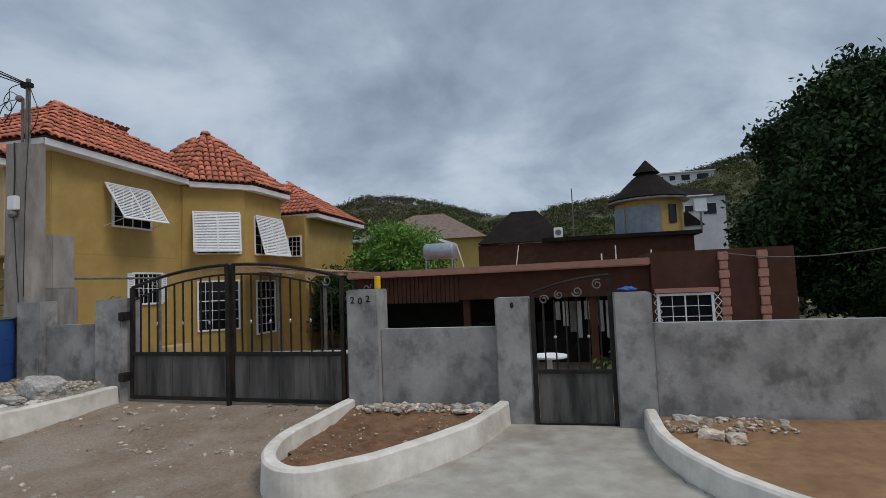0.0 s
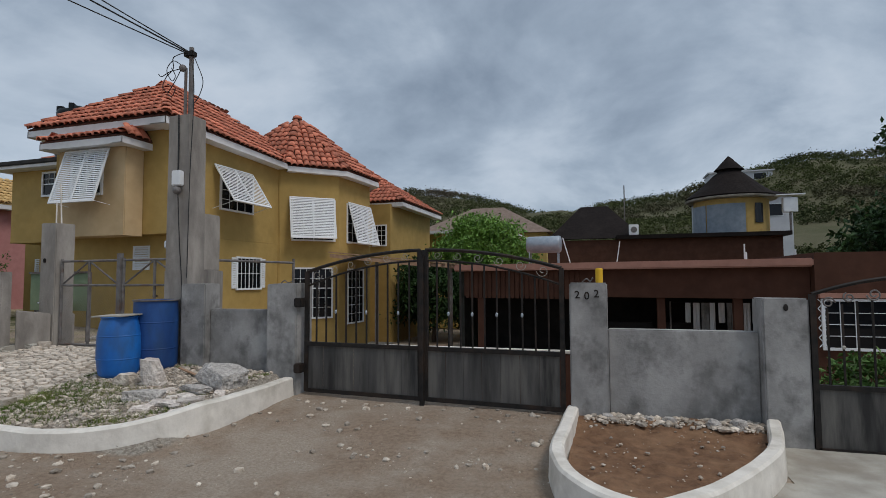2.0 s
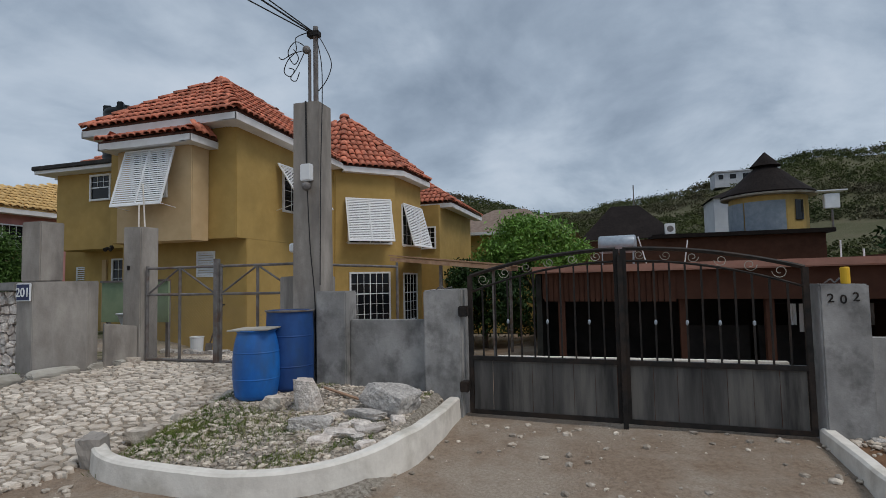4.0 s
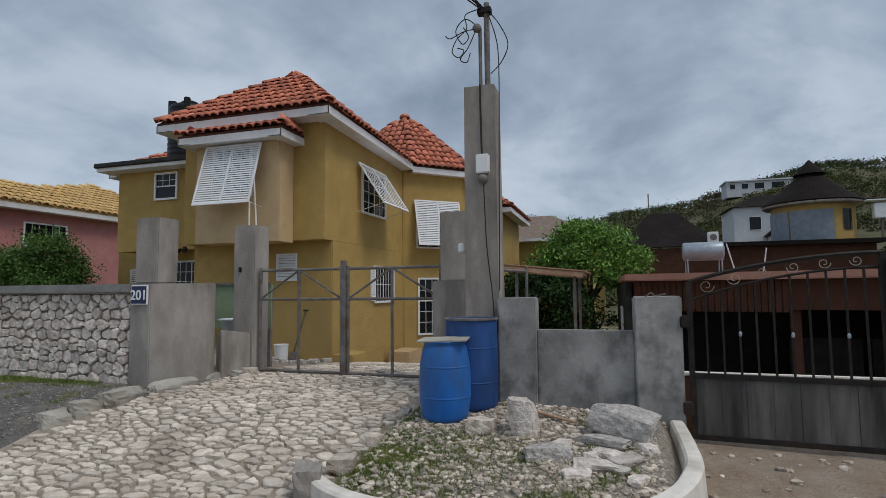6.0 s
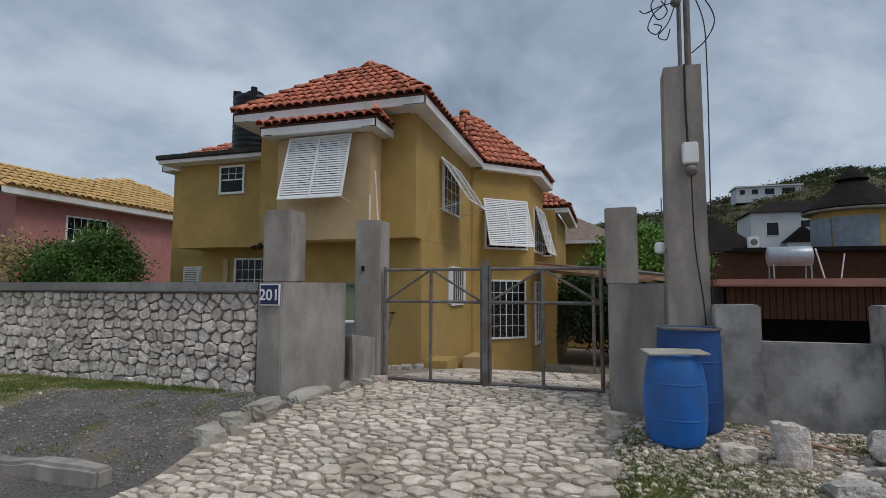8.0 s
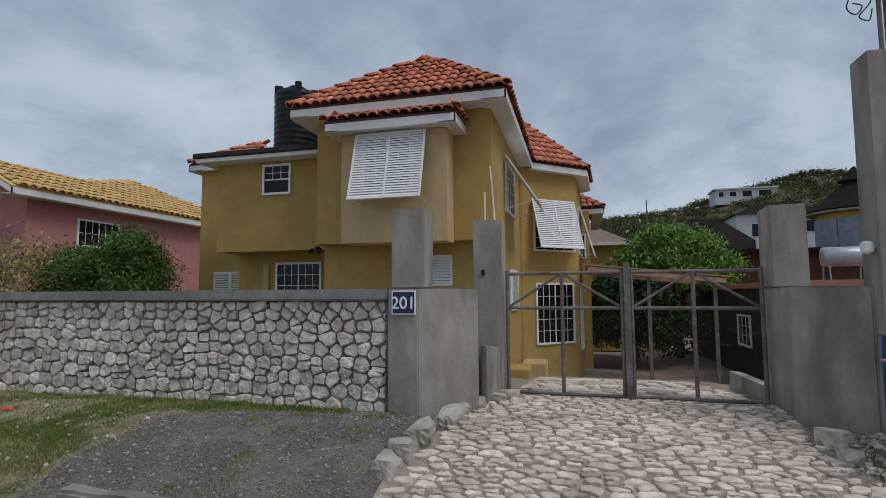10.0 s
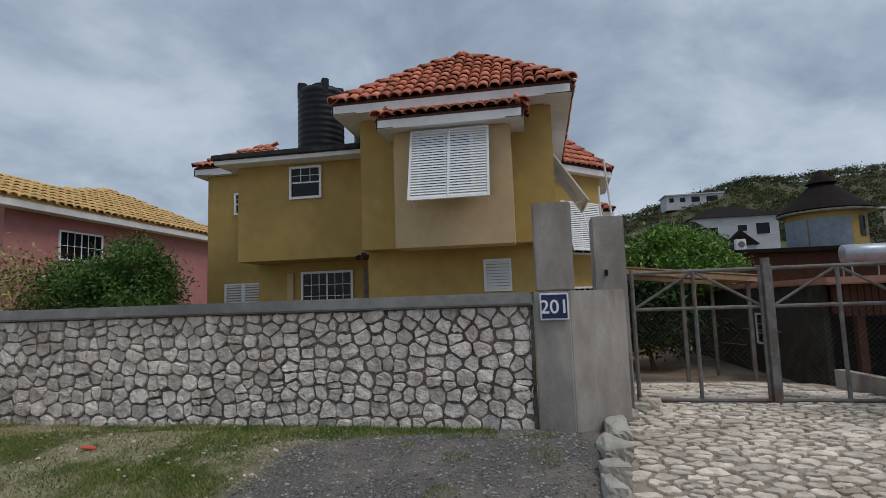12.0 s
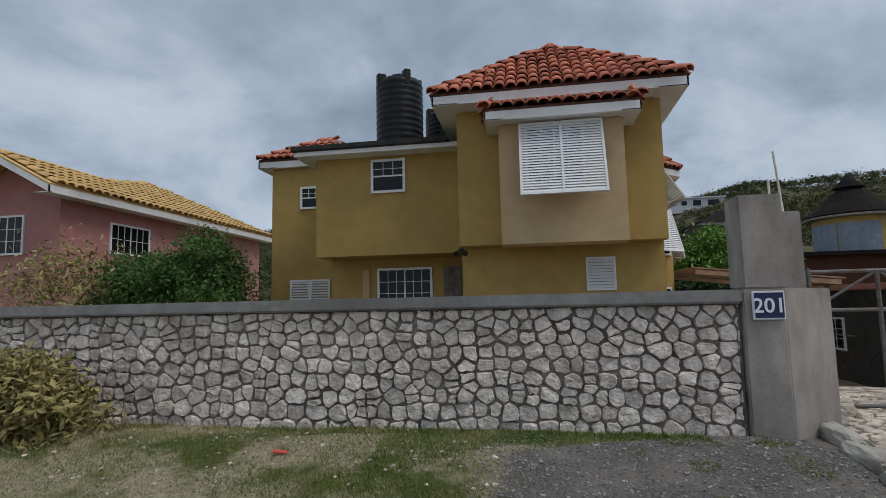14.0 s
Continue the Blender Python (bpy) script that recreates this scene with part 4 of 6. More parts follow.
GA, GB = Vector((-6.08, 6.42, 0)), Vector((-2.76, 6.21, 0))
span = (GB - GA).length
half = span / 2
ga = math.degrees(math.atan2(GB.y - GA.y, GB.x - GA.x))


def arch(s):
    return 1.77 + 0.25 * (1 - ((s - half) / half) ** 2)


def arch_in(s):
    return 1.58 + 0.31 * (1 - ((s - half) / half) ** 2)


left_leaf = gate_leaf(pose(GA.x, GA.y, 0, 0, 0, ga), half - 0.035, 0.21, 0.83, arch, arch_in, 10, "black iron driveway gate leaf with arched top and sheet panel", True, (3, 6, 9))
mid = GA.lerp(GB, 0.5)
right_leaf = gate_leaf(pose(mid.x, mid.y, 0, 0, 0, ga) @ pose(0.035, 0, 0), half - 0.035, 0.21, 0.83, lambda s: arch(s + half), lambda s: arch_in(s + half), 10, "black iron driveway gate leaf with a drop bolt", False, (2, 4, 6, 8))
bar_between("drop_bolt", (mid.x, mid.y - 0.05, 0.12), (mid.x, mid.y - 0.05, 1.95), 0.05, M["iron"], right_leaf)
for z in (0.52, 1.37):
    part("hinge", boxes(((-6.19, 6.27, z - 0.06), (-6.09, 6.40, z + 0.06)), bevel=0.01), M["iron"], left_leaf)

foot = thing("footgate", (0.02, 6.09, 0), "narrow black iron footgate with scrolled top", "gate")
FX0, FX1, FY = -0.40, 0.45, 6.12
part("sheet_panel", boxes(((FX0 + 0.03, FY - 0.005, 0.04), (FX1 - 0.03, FY + 0.005, 0.6))), M["sheet"], foot, "streaked black sheet-metal lower panel")
for nm, a, b, s in (("stile", (FX0, FY, 0.0), (FX0, FY, 1.50), 0.05), ("stile", (FX1, FY, 0.0), (FX1, FY, 1.66), 0.05), ("bottom_rail", (FX0, FY, 0.03), (FX1, FY, 0.03), 0.05), ("middle_rail", (FX0, FY, 0.62), (FX1, FY, 0.62), 0.045)):
    bar_between(nm, a, b, s, M["iron"], foot)


def foot_top(x):
    t = (x - FX0) / (FX1 - FX0)
    return 1.50 + 0.17 * t + 0.035 * math.sin(math.pi * t)


bm = bmesh.new()
tube(bm, [(FX0 + (FX1 - FX0) * k / 10, FY, foot_top(FX0 + (FX1 - FX0) * k / 10)) for k in range(11)], 0.02, 6)
part("top_rail", bm, M["iron"], foot)
for k in range(1, 7):
    x = FX0 + (FX1 - FX0) * k / 7
    bar_between("bar", (x, FY, 0.62), (x, FY, foot_top(x) - 0.17), 0.016, M["iron"], foot)
for cx, cz, r, s in ((-0.27, 1.42, 0.055, 0), (-0.1, 1.47, 0.05, 2), (0.1, 1.5, 0.06, 3.3), (0.32, 1.57, 0.06, 1)):
    bm = bmesh.new()
    tube(bm, scroll(cx, cz, r, 1.4, s, 1, FY - 0.01), 0.008, 5)
    part("scroll", bm, M["galv"], foot)
for x in (-0.16, 0.2):
    bm = bmesh.new()
    bmesh.ops.create_icosphere(bm, subdivisions=1, radius=0.02, matrix=Matrix.Translation((x, FY - 0.012, 1.0)))
    part("rosette", bm, M["slab"], foot, "small white cast rosette")


def mesh_gate(a, b, z0, z1, zm, label, post_right):
    """A pipe-framed chain-link leaf with two braces."""
    a, b = Vector(a), Vector(b)
    g = thing("chain_link_gate", (a.x, a.y, z0), label, "gate", "double chain-link gate")
    P = lambda s, z, out=0.0: tuple(a.lerp(b, s) + Vector((0, -out, z)))

    def pipe(nm, p, q, r, sides=8):
        bm = bmesh.new()
        tube(bm, [p, q], r, sides)
        part(nm, bm, M["galv"], g)
    pipe("stile", P(0, z0), P(0, z1 + 0.04), 0.026)
    pipe("stile", P(1, z0), P(1, z1 + 0.04), 0.026)
    pipe("upright", P(0.49, z0), P(0.49, z1), 0.024)
    for z in (z0 + 0.03, zm, z1):
        pipe("rail", P(0, z), P(1, z), 0.022)
    pipe("brace", P(0.02, zm + 0.02), P(0.47, z1 - 0.02), 0.017)
    pipe("brace", P(0.51, z1 - 0.02), P(0.98, zm + 0.02), 0.017)
    # wire mesh between bottom and middle rail
    w, h, st = (b - a).length, zm - z0, 0.062
    vs, fs = [], []

    def wire(s0, h0, s1, h1):
        k = len(vs)
        p, q = Vector(P(s0 / w, z0 + h0)), Vector(P(s1 / w, z0 + h1))
        for c in (p, q):
            for dx, dy in ((0.0012, 0), (-0.0006, 0.0011), (-0.0006, -0.0011)):
                vs.append((c.x + dx, c.y + dy, c.z))
        fs.extend([(k, k + 1, k + 4, k + 3), (k + 1, k + 2, k + 5, k + 4), (k + 2, k, k + 3, k + 5)])
    n = int((w + h) / st)
    for i in range(n):
        s = i * st - h
        for up in (True, False):
            s0, s1 = max(s, 0), min(s + h, w)
            if s1 > s0:
                h0, h1 = s0 - s, s1 - s
                wire(s0, h0 if up else h - h0, s1, h1 if up else h - h1)
    me = from_arrays("wire_mesh", vs, fs, M["galv"])
    o = new("wire_mesh", me)
    o.parent, o.matrix_parent_inverse = g, g.matrix_world.inverted()
    return g


g2a, g2m, g2b = (-12.11, 7.69, 0), (-10.61, 7.63, 0), (-9.10, 7.60, 0)
mesh_gate(g2a, (-10.66, 7.635, 0), 0.47, 2.04, 1.59, "chain-link driveway gate leaf on a rusty pipe frame", False)
mesh_gate((-10.55, 7.63, 0), g2b, 0.47, 2.04, 1.59, "chain-link driveway gate leaf hung on the wing wall", True)
gp = thing("gate_post", (-10.605, 7.6, 0.44), "rusty square steel meeting post of the chain-link gate", "post")
bar_between("shaft", (-10.605, 7.6, 0.42), (-10.605, 7.6, 2.16), 0.075, M["galv"], gp)
fence = thing("pipe_rail", (-8.14, 9.3, 0.2), "grey pipe rail with a small end post", "rail")
bm = bmesh.new()
tube(bm, [(-8.85, 7.7, 2.02), (-8.14, 9.3, 2.0)], 0.022, 8)
part("rail", bm, M["galv"], fence)
bm = bmesh.new()
tube(bm, [(-8.14, 9.3, 0.0), (-8.14, 9.3, 2.08)], 0.025, 8)
part("post", bm, M["galv"], fence)


# ---- cable post fittings ----
mast = thing("cable_mast", (-8.2, 6.55, 4.1), "steel conduit mast with tangled cable ends on the concrete post", "mast")
bm = bmesh.new()
tube(bm, [(-8.16, 6.55, 4.08), (-8.16, 6.55, 5.16)], 0.034, 10)
part("pipe", bm, M["galv"], mast)
bm = bmesh.new()
tube(bm, [(-8.24, 6.53, 4.08), (-8.24, 6.53, 4.85)], 0.022, 8)
part("conduit", bm, M["galv"], mast)
part("bracket", boxes(((-8.27, 6.50, 5.02), (-8.10, 6.60, 5.10)), bevel=0.01), M["iron"], mast)
bm = bmesh.new()
bmesh.ops.create_uvsphere(bm, u_segments=10, v_segments=8, radius=0.055, matrix=Matrix.Translation((-8.27, 6.5, 4.84)))
part("weather_head", bm, M["galv"], mast)
loops = [[(-8.26, 6.5, 4.86), (-8.40, 6.45, 4.95), (-8.52, 6.45, 4.82), (-8.45, 6.48, 4.66), (-8.36, 6.45, 4.72), (-8.42, 6.43, 4.84)],
         [(-8.22, 6.5, 5.08), (-8.40, 6.45, 5.0), (-8.38, 6.43, 4.82), (-8.50, 6.42, 4.70), (-8.56, 6.42, 4.55), (-8.48, 6.44, 4.48), (-8.42, 6.44, 4.56), (-8.50, 6.44, 4.60)],
         [(-8.27, 6.47, 4.82), (-8.42, 6.42, 4.78), (-8.58, 6.42, 4.72), (-8.64, 6.42, 4.76)],
         [(-8.28, 6.47, 4.80), (-8.36, 6.42, 4.58), (-8.46, 6.42, 4.45), (-8.38, 6.42, 4.40), (-8.34, 6.44, 4.52)],
         [(-8.14, 6.55, 5.06), (-8.0, 6.5, 4.85), (-7.9, 6.5, 4.6), (-7.98, 6.52, 4.4), (-8.12, 6.55, 4.28)],
         [(-8.14, 6.52, 5.02), (-8.02, 6.45, 4.6), (-8.0, 6.43, 4.1), (-8.01, 6.40, 3.2), (-8.03, 6.40, 1.7)]]


def cable(pts, r, parent, name="cable"):
    pts = [Vector(p) for p in pts]
    dense = []
    for k in range(len(pts) - 1):
        p0, p1, p2, p3 = pts[max(k - 1, 0)], pts[k], pts[k + 1], pts[min(k + 2, len(pts) - 1)]
        for i in range(5):
            t = i / 5
            dense.append(0.5 * ((2 * p1) + (p2 - p0) * t + (2 * p0 - 5 * p1 + 4 * p2 - p3) * t * t + (3 * p1 - p0 - 3 * p2 + p3) * t ** 3))
    dense.append(pts[-1])
    bm = bmesh.new()
    tube(bm, dense, r, 5)
    return part(name, bm, M["wire"], parent)


for q in loops:
    cable(q, 0.0065, mast)
for k, T in enumerate(((-14.0, -4.5, 10.2), (-14.4, -4.2, 9.7), (-15.3, -3.8, 9.0))):
    s, e = Vector((-8.2, 6.52, 5.10 - 0.02 * k)), Vector(T)
    w = tagged(new("overhead_wire", None), "black overhead service cable to the mast", "cable", "overhead service cables")
    w.location = s
    bpy.context.view_layer.update()
    cable([s.lerp(e, i / 8) - Vector((0, 0, 0.3 * 4 * (i / 8) * (1 - i / 8))) for i in range(9)], 0.009 + 0.003 * (k == 1), w)
meter = thing("meter_box", (-8.2, 6.36, 3.0), "small pale grey electric meter box on the post", "meter box")
part("case", boxes(((-8.27, 6.32, 3.04), (-8.12, 6.415, 3.26)), bevel=0.012), M["white"], meter)
bm = bmesh.new()
bmesh.ops.create_uvsphere(bm, u_segments=12, v_segments=8, radius=0.06, matrix=Matrix.Translation((-8.19, 6.35, 2.97)))
part("meter", bm, M["galv"], meter)
cable([(-8.22, 6.39, 4.1), (-8.22, 6.40, 3.7), (-8.21, 6.39, 3.27)], 0.012, meter)
cable([(-8.19, 6.37, 2.95), (-8.17, 6.40, 2.2), (-8.1, 6.39, 1.5), (-8.08, 6.38, 0.5)], 0.007, meter)
lamp = thing("lamp", (-8.48, 6.6, 2.15), "small white round outdoor lamp on the post", "lamp")
bm = bmesh.new()
lathe(bm, [(0.03, 0), (0.055, 0.02), (0.055, 0.10), (0.03, 0.12)], 12, (-8.49, 6.52, 2.14))
part("body", bm, M["white"], lamp)
part("arm", boxes(((-8.48, 6.5, 2.19), (-8.42, 6.54, 2.22))), M["white"], lamp)
for x, z in ((-12.42, 0.42), (-12.28, 0.78)):
    rod = thing("rod", (x, 7.78, 2.77), "bare white rod standing in the pillar top", "rod", "rods in the pillar")
    bm = bmesh.new()
    tube(bm, [(x, 7.78, 2.75), (x + (0.0 if z < 0.5 else -0.06), 7.78, 2.77 + z)], 0.013, 6)
    part("bar", bm, M["whitewash"], rod)
# number plate 201, painted number 202
plate = thing("number_plate", (-13.11, 6.36, 1.68), "navy enamel house number plate with white numerals", "sign")
part("backing", boxes(((-13.255, 6.335, 1.545), (-12.965, 6.362, 1.82)), bevel=0.006), M["white"], plate)
part("field", boxes(((-13.238, 6.329, 1.562), (-12.982, 6.3345, 1.803))), M["navy"], plate)


def digits(text, m, size, material, parent, thick=0.003):
    for k, ch in enumerate(text):
        if ch == " ":
            continue
        c = bpy.data.curves.new("numeral", "FONT")
        c.body, c.size, c.extrude, c.align_x = ch, size, thick, "CENTER"
        c.offset = size * 0.012
        tmp = new("numeral_source", c)
        bpy.context.view_layer.update()
        me = bpy.data.meshes.new_from_object(tmp)
        bpy.data.objects.remove(tmp)
        me.materials.clear()
        me.materials.append(material)
        o = new("numeral", me)
        o.parent = parent
        o.matrix_basis = parent.matrix_world.inverted() @ m @ pose((k - 1) * size * 0.5, 0, 0, 90)


digits("201", pose(-13.11, 6.327, 1.615), 0.195, M["white"], plate)
num = thing("house_number", (-2.48, 6.13, 1.45), "black painted house number on the pillar", "sign")
for k, (ch, dz) in enumerate((("2", 0.0), ("0", -0.012), ("2", 0.01))):
    digits(" " + ch, pose(-2.59 + 0.1 * k, 6.134, 1.45 + dz), 0.115, M["iron"], num, 0.002)
bottle = thing("plastic_canister", (-2.34, 6.4, 1.61), "small yellow plastic canister on the pillar", "canister")
bm = bmesh.new()
lathe(bm, [(0.036, 0), (0.04, 0.01), (0.04, 0.15), (0.034, 0.165)], 16, (-2.36, 6.42, 1.612))
part("body", bm, M["bright_yellow"], bottle)
for x0, y0, z0, pts in ((-2.48, 6.4, 1.61, [(-2.55, 6.4, 1.615), (-2.50, 6.38, 1.66), (-2.46, 6.4, 1.63), (-2.43, 6.36, 1.67)]), (-6.4, 6.45, 1.62, [(-6.5, 6.45, 1.62), (-6.44, 6.44, 1.66), (-6.4, 6.46, 1.63), (-6.3, 6.43, 1.65)])):
    wire = thing("wire_end", (x0, y0, z0), "loose grey wire end on the pillar top", "wire", "wire ends on pillars")
    o = cable(pts, 0.008, wire, "strand")
    o.data.materials.clear()
    o.data.materials.append(M["galv"])
bm = bmesh.new()
bmesh.ops.create_icosphere(bm, subdivisions=3, radius=0.09)
for v in bm.verts:
    v.co = Vector((v.co.x * 1.1, v.co.y * 0.8, max(v.co.z, -0.02) * 0.35)) * (1 + 0.5 * noise.noise(v.co * 22))
    v.co += Vector((0.64, 6.2, 1.50))
tagged(part("rag", bm, M["drum"], smooth=True), "crumpled blue rag lying on the pillar", "rag")
bell = thing("bell_hole", (-0.6, 6.1, 1.37), "black oval bell fitting on the pillar", "bell")
bm = bmesh.new()
lathe(bm, [(0.028, 0), (0.028, 0.012), (0.018, 0.014)], 14)
bmesh.ops.transform(bm, matrix=Matrix.Translation((-0.63, 6.1, 1.37)) @ pose(0, 0, 0, 90) @ Matrix.Diagonal((0.75, 1.2, 1, 1)), verts=bm.verts)
part("plate", bm, M["iron"], bell)
bell2 = thing("lamp_bracket", (-12.4, 7.6, 2.1), "small black lamp fitting on the gate pillar", "lamp")
part("body", boxes(((-12.44, 7.56, 2.02), (-12.40, 7.60, 2.10)), bevel=0.008), M["iron"], bell2)


# ---- drums, boulders ----
def drum(x, y, z, r, h, label, group, open_top, bulge, plastic):
    d = thing("plastic_drum", (x, y, z), label, "barrel", group)
    bm = bmesh.new()
    prof = [(r * 0.76 if not open_top else r * 0.92, 0)]
    n = 26
    for k in range(1, n):
        t = k / n
        rr = r * (1 - bulge * abs(2 * t - 0.9) ** 2.4)
        prof.append((rr, h * t))
    prof += [(r * 0.84, h * 0.975), (r * 0.86, h * 0.985), (r * 0.86, h)] if not open_top else [(r * 0.97, h * 0.985), (r * 0.97, h)]
    if open_top:
        prof += [(r * 0.9, h), (r * 0.88, h - 0.25)]
    lathe(bm, prof, 36, (x, y, z))
    part("body", bm, plastic, d, smooth=True)
    for t in (0.30, 0.68):
        bm = bmesh.new()
        q = r * (1 - bulge * abs(2 * t - 0.9) ** 2.4)
        lathe(bm, [(q * 0.97, h * t - 0.016), (q * 1.01, h * t - 0.007), (q * 1.01, h * t + 0.007), (q * 0.97, h * t + 0.016)], 36, (x, y, z))
        part("hoop", bm, plastic, d, smooth=True)
    return d


d1 = drum(-8.475, 5.72, ground_height(-8.46, 5.72) - 0.01, 0.262, 0.78, "bright blue plastic drum covered with a board", "blue drums by the post", False, 0.19, M["drum"])
bm = bmesh.new()
box(bm, (-0.25, -0.19, 0), (0.25, 0.19, 0.016), 0.004, pose(-8.475, 5.70, ground_height(-8.46, 5.72) + 0.772, 1.0, -1.5, 8))
tagged(part("board", bm, M["slab"]), "pale square board lying on the drum", "board")
d2 = drum(-8.30, 6.02 + 0.12, ground_height(-8.3, 6.1) - 0.01, 0.285, 0.94, "taller dark blue plastic drum without a lid", "blue drums by the post", True, 0.03, M["drum_dark"])
bm = bmesh.new()
lathe(bm, [(0.288, 0.925), (0.296, 0.93), (0.296, 0.945), (0.27, 0.945), (0.265, 0.93)], 36, (-8.30, 6.14, ground_height(-8.3, 6.1) - 0.01))
part("rim", bm, M["galv"], d2, "rusty rim ring")


def boulder(name, x, y, z, sx, sy, sz, seed, material, label, category, group="", rz=0, cut=0.75, sub=3, rx=0, ry=0):
    """A broken lump: a sphere cut by a few planes and roughened."""
    rnd = random.Random(seed)
    bm = bmesh.new()
    bmesh.ops.create_cube(bm, size=1.5)
    bmesh.ops.subdivide_edges(bm, edges=list(bm.edges), cuts=(2, 3, 7)[sub - 1], use_grid_fill=True)
    planes_ = [Vector((rnd.uniform(-1, 1), rnd.uniform(-1, 1), rnd.uniform(-0.8, 1))).normalized() for _ in range(8)]
    planes_ += [(Vector(q) + Vector((rnd.uniform(-0.25, 0.25), rnd.uniform(-0.25, 0.25), rnd.uniform(-0.25, 0.25)))).normalized() for q in ((1, 0, 0), (-1, 0, 0), (0, 1, 0), (0, -1, 0), (0, 0, 1))]
    cuts = [cut * rnd.uniform(0.9, 1.35) for _ in planes_]
    for v in bm.verts:
        for _ in range(2):
            for n, c in zip(planes_, cuts):
                d = v.co.dot(n)
                if d > c:
                    v.co -= n * (d - c)
        v.co *= (1 + 0.09 * noise.noise(v.co * 2.5 + Vector((seed, 0, 0))) + 0.06 * noise.noise(v.co * 7 + Vector((0, seed, 0)))) / 0.82
    mm = Matrix.Translation((x, y, z)) @ pose(0, 0, 0, rx, ry, rz) @ Matrix.Diagonal((sx, sy, sz, 1))
    bmesh.ops.transform(bm, matrix=mm, verts=bm.verts)
    return tagged(part(name, bm, material), label, category, group)


gz = ground_height
boulder("concrete_block", -7.65, 5.47, gz(-7.65, 5.47) + 0.13, 0.155, 0.13, 0.21, 4, M["stone"], "upright pale broken concrete block", "rubble", cut=0.66)
boulder("boulder", -6.78, 5.66, gz(-6.78, 5.66) + 0.11, 0.30, 0.20, 0.17, 7, M["boulder"], "large grey broken boulder by the low wall", "rock", rz=-18, ry=12, cut=0.7)
boulder("concrete_slab", -6.96, 5.42, gz(-6.96, 5.42) + 0.03, 0.24, 0.11, 0.05, 11, M["boulder"], "flat broken concrete slab leaning on rubble", "rubble", rz=-25)
boulder("concrete_chunk", -8.05, 5.48, gz(-8.05, 5.48) + 0.04, 0.14, 0.12, 0.085, 13, M["cobble"], "pale limestone chunk beside the drum", "rubble")
boulder("concrete_chunk", -7.40, 5.12, gz(-7.40, 5.12) + 0.02, 0.22, 0.13, 0.08, 17, M["boulder"], "rough grey rubble lump", "rubble", rz=20)
for k, (x, y, s) in enumerate(((-7.0, 5.02, 0.2), (-6.78, 5.15, 0.16), (-7.3, 5.32, 0.13), (-6.6, 5.4, 0.11), (-6.92, 5.22, 0.12), (-7.15, 4.85, 0.12), (-6.7, 4.85, 0.10), (-7.05, 5.15, 0.10), (-6.85, 4.98, 0.11))):
    boulder("limestone_slab", x, y, gz(x, y) + 0.015, s, s * 0.65, 0.035, 30 + k, M["stone"], "flat crumbled pale limestone slab in the rubble", "rubble", "limestone slabs in the verge", rz=40 * k, sub=2)
for k, (x, y, s) in enumerate(((-2.3, 6.1, 0.06), (-1.7, 6.1, 0.07), (-1.3, 6.05, 0.09), (-1.08, 6.08, 0.10), (-1.9, 6.12, 0.05), (1.08, 5.92, 0.10), (1.2, 5.82, 0.07), (2.0, 5.9, 0.06))):
    boulder("rubble_stone", x, y, (0.20 if x < 0 else 0.13) + s * 0.2, s, s * 0.75, s * 0.6, 50 + k, M["boulder"], "grey rubble stone along the foot of the wall", "rubble", "rubble stones along the walls", rz=37 * k, sub=2)
for k, (x, y, w, s, h) in enumerate(((-12.78, 4.95, 0.11, 0.17, 0.11), (-12.75, 5.27, 0.12, 0.18, 0.12), (-12.70, 5.75, 0.13, 0.33, 0.12), (-12.56, 6.42, 0.13, 0.38, 0.13), (-12.38, 6.98, 0.12, 0.20, 0.11), (-12.2, 7.3, 0.12, 0.15, 0.09))):
    boulder("kerb_stone", x, y, gz(x, y) + 0.02, w, s, h, 70 + k, M["slab"], "rough broken concrete kerb stone beside the cobbles", "kerb stone", "kerb stones along the ramp", rz=-4 + 5 * (k % 3), cut=0.74)
boulder("plaster_lump", 1.22, 5.42, 0.15, 0.12, 0.08, 0.055, 23, M["cobble"], "crumbled pale plaster lump lying on the soil", "rubble", rz=-20)
boulder("plaster_lump", 1.42, 5.36, 0.15, 0.09, 0.07, 0.045, 24, M["cobble"], "small crumbled plaster lump lying on the soil", "rubble", rz=10)
boulder("kerb_end", -9.16, 4.26, gz(-9.16, 4.26) + 0.06, 0.12, 0.16, 0.20, 19, M["concrete_old"], "broken dark end of the whitewashed kerb", "rubble", rz=25)
for k, (x, y, s) in enumerate(((-12.05, 7.35, 0.13), (-11.95, 7.15, 0.09), (-9.0, 5.9, 0.10), (-9.05, 5.2, 0.11), (-9.1, 4.7, 0.13), (-9.0, 6.4, 0.1), (-8.95, 6.25, 0.14))):
    boulder("loose_stone", x, y, gz(x, y) + s * 0.4, s, s * 0.8, s * 0.65, 90 + k, M["cobble"], "loose pale stone at the edge of the cobbles", "rock", "loose stones by the ramp", rz=50 * k, sub=2)
part_low = bmesh.new()
box(part_low, (-15.2, 3.98, -0.1), (-13.05, 4.16, 0.25), 0.03)
bmesh.ops.subdivide_edges(part_low, edges=[e for e in part_low.edges if e.calc_length() > 1], cuts=16, use_grid_fill=True)
for v in part_low.verts:
    v.co.z += 0.05 * noise.noise(v.co * 2.5)
    v.co.y += 0.03 * noise.noise(v.co * 4)
tagged(part("kerb_4", part_low, M["concrete_old"]), "low grey concrete edging of the gravel patch", "kerb", kind="structure")
stick = thing("stick", (-7.4, 5.9, 0.45), "thin weathered stick lying on the rubble", "stick")
bm = bmesh.new()
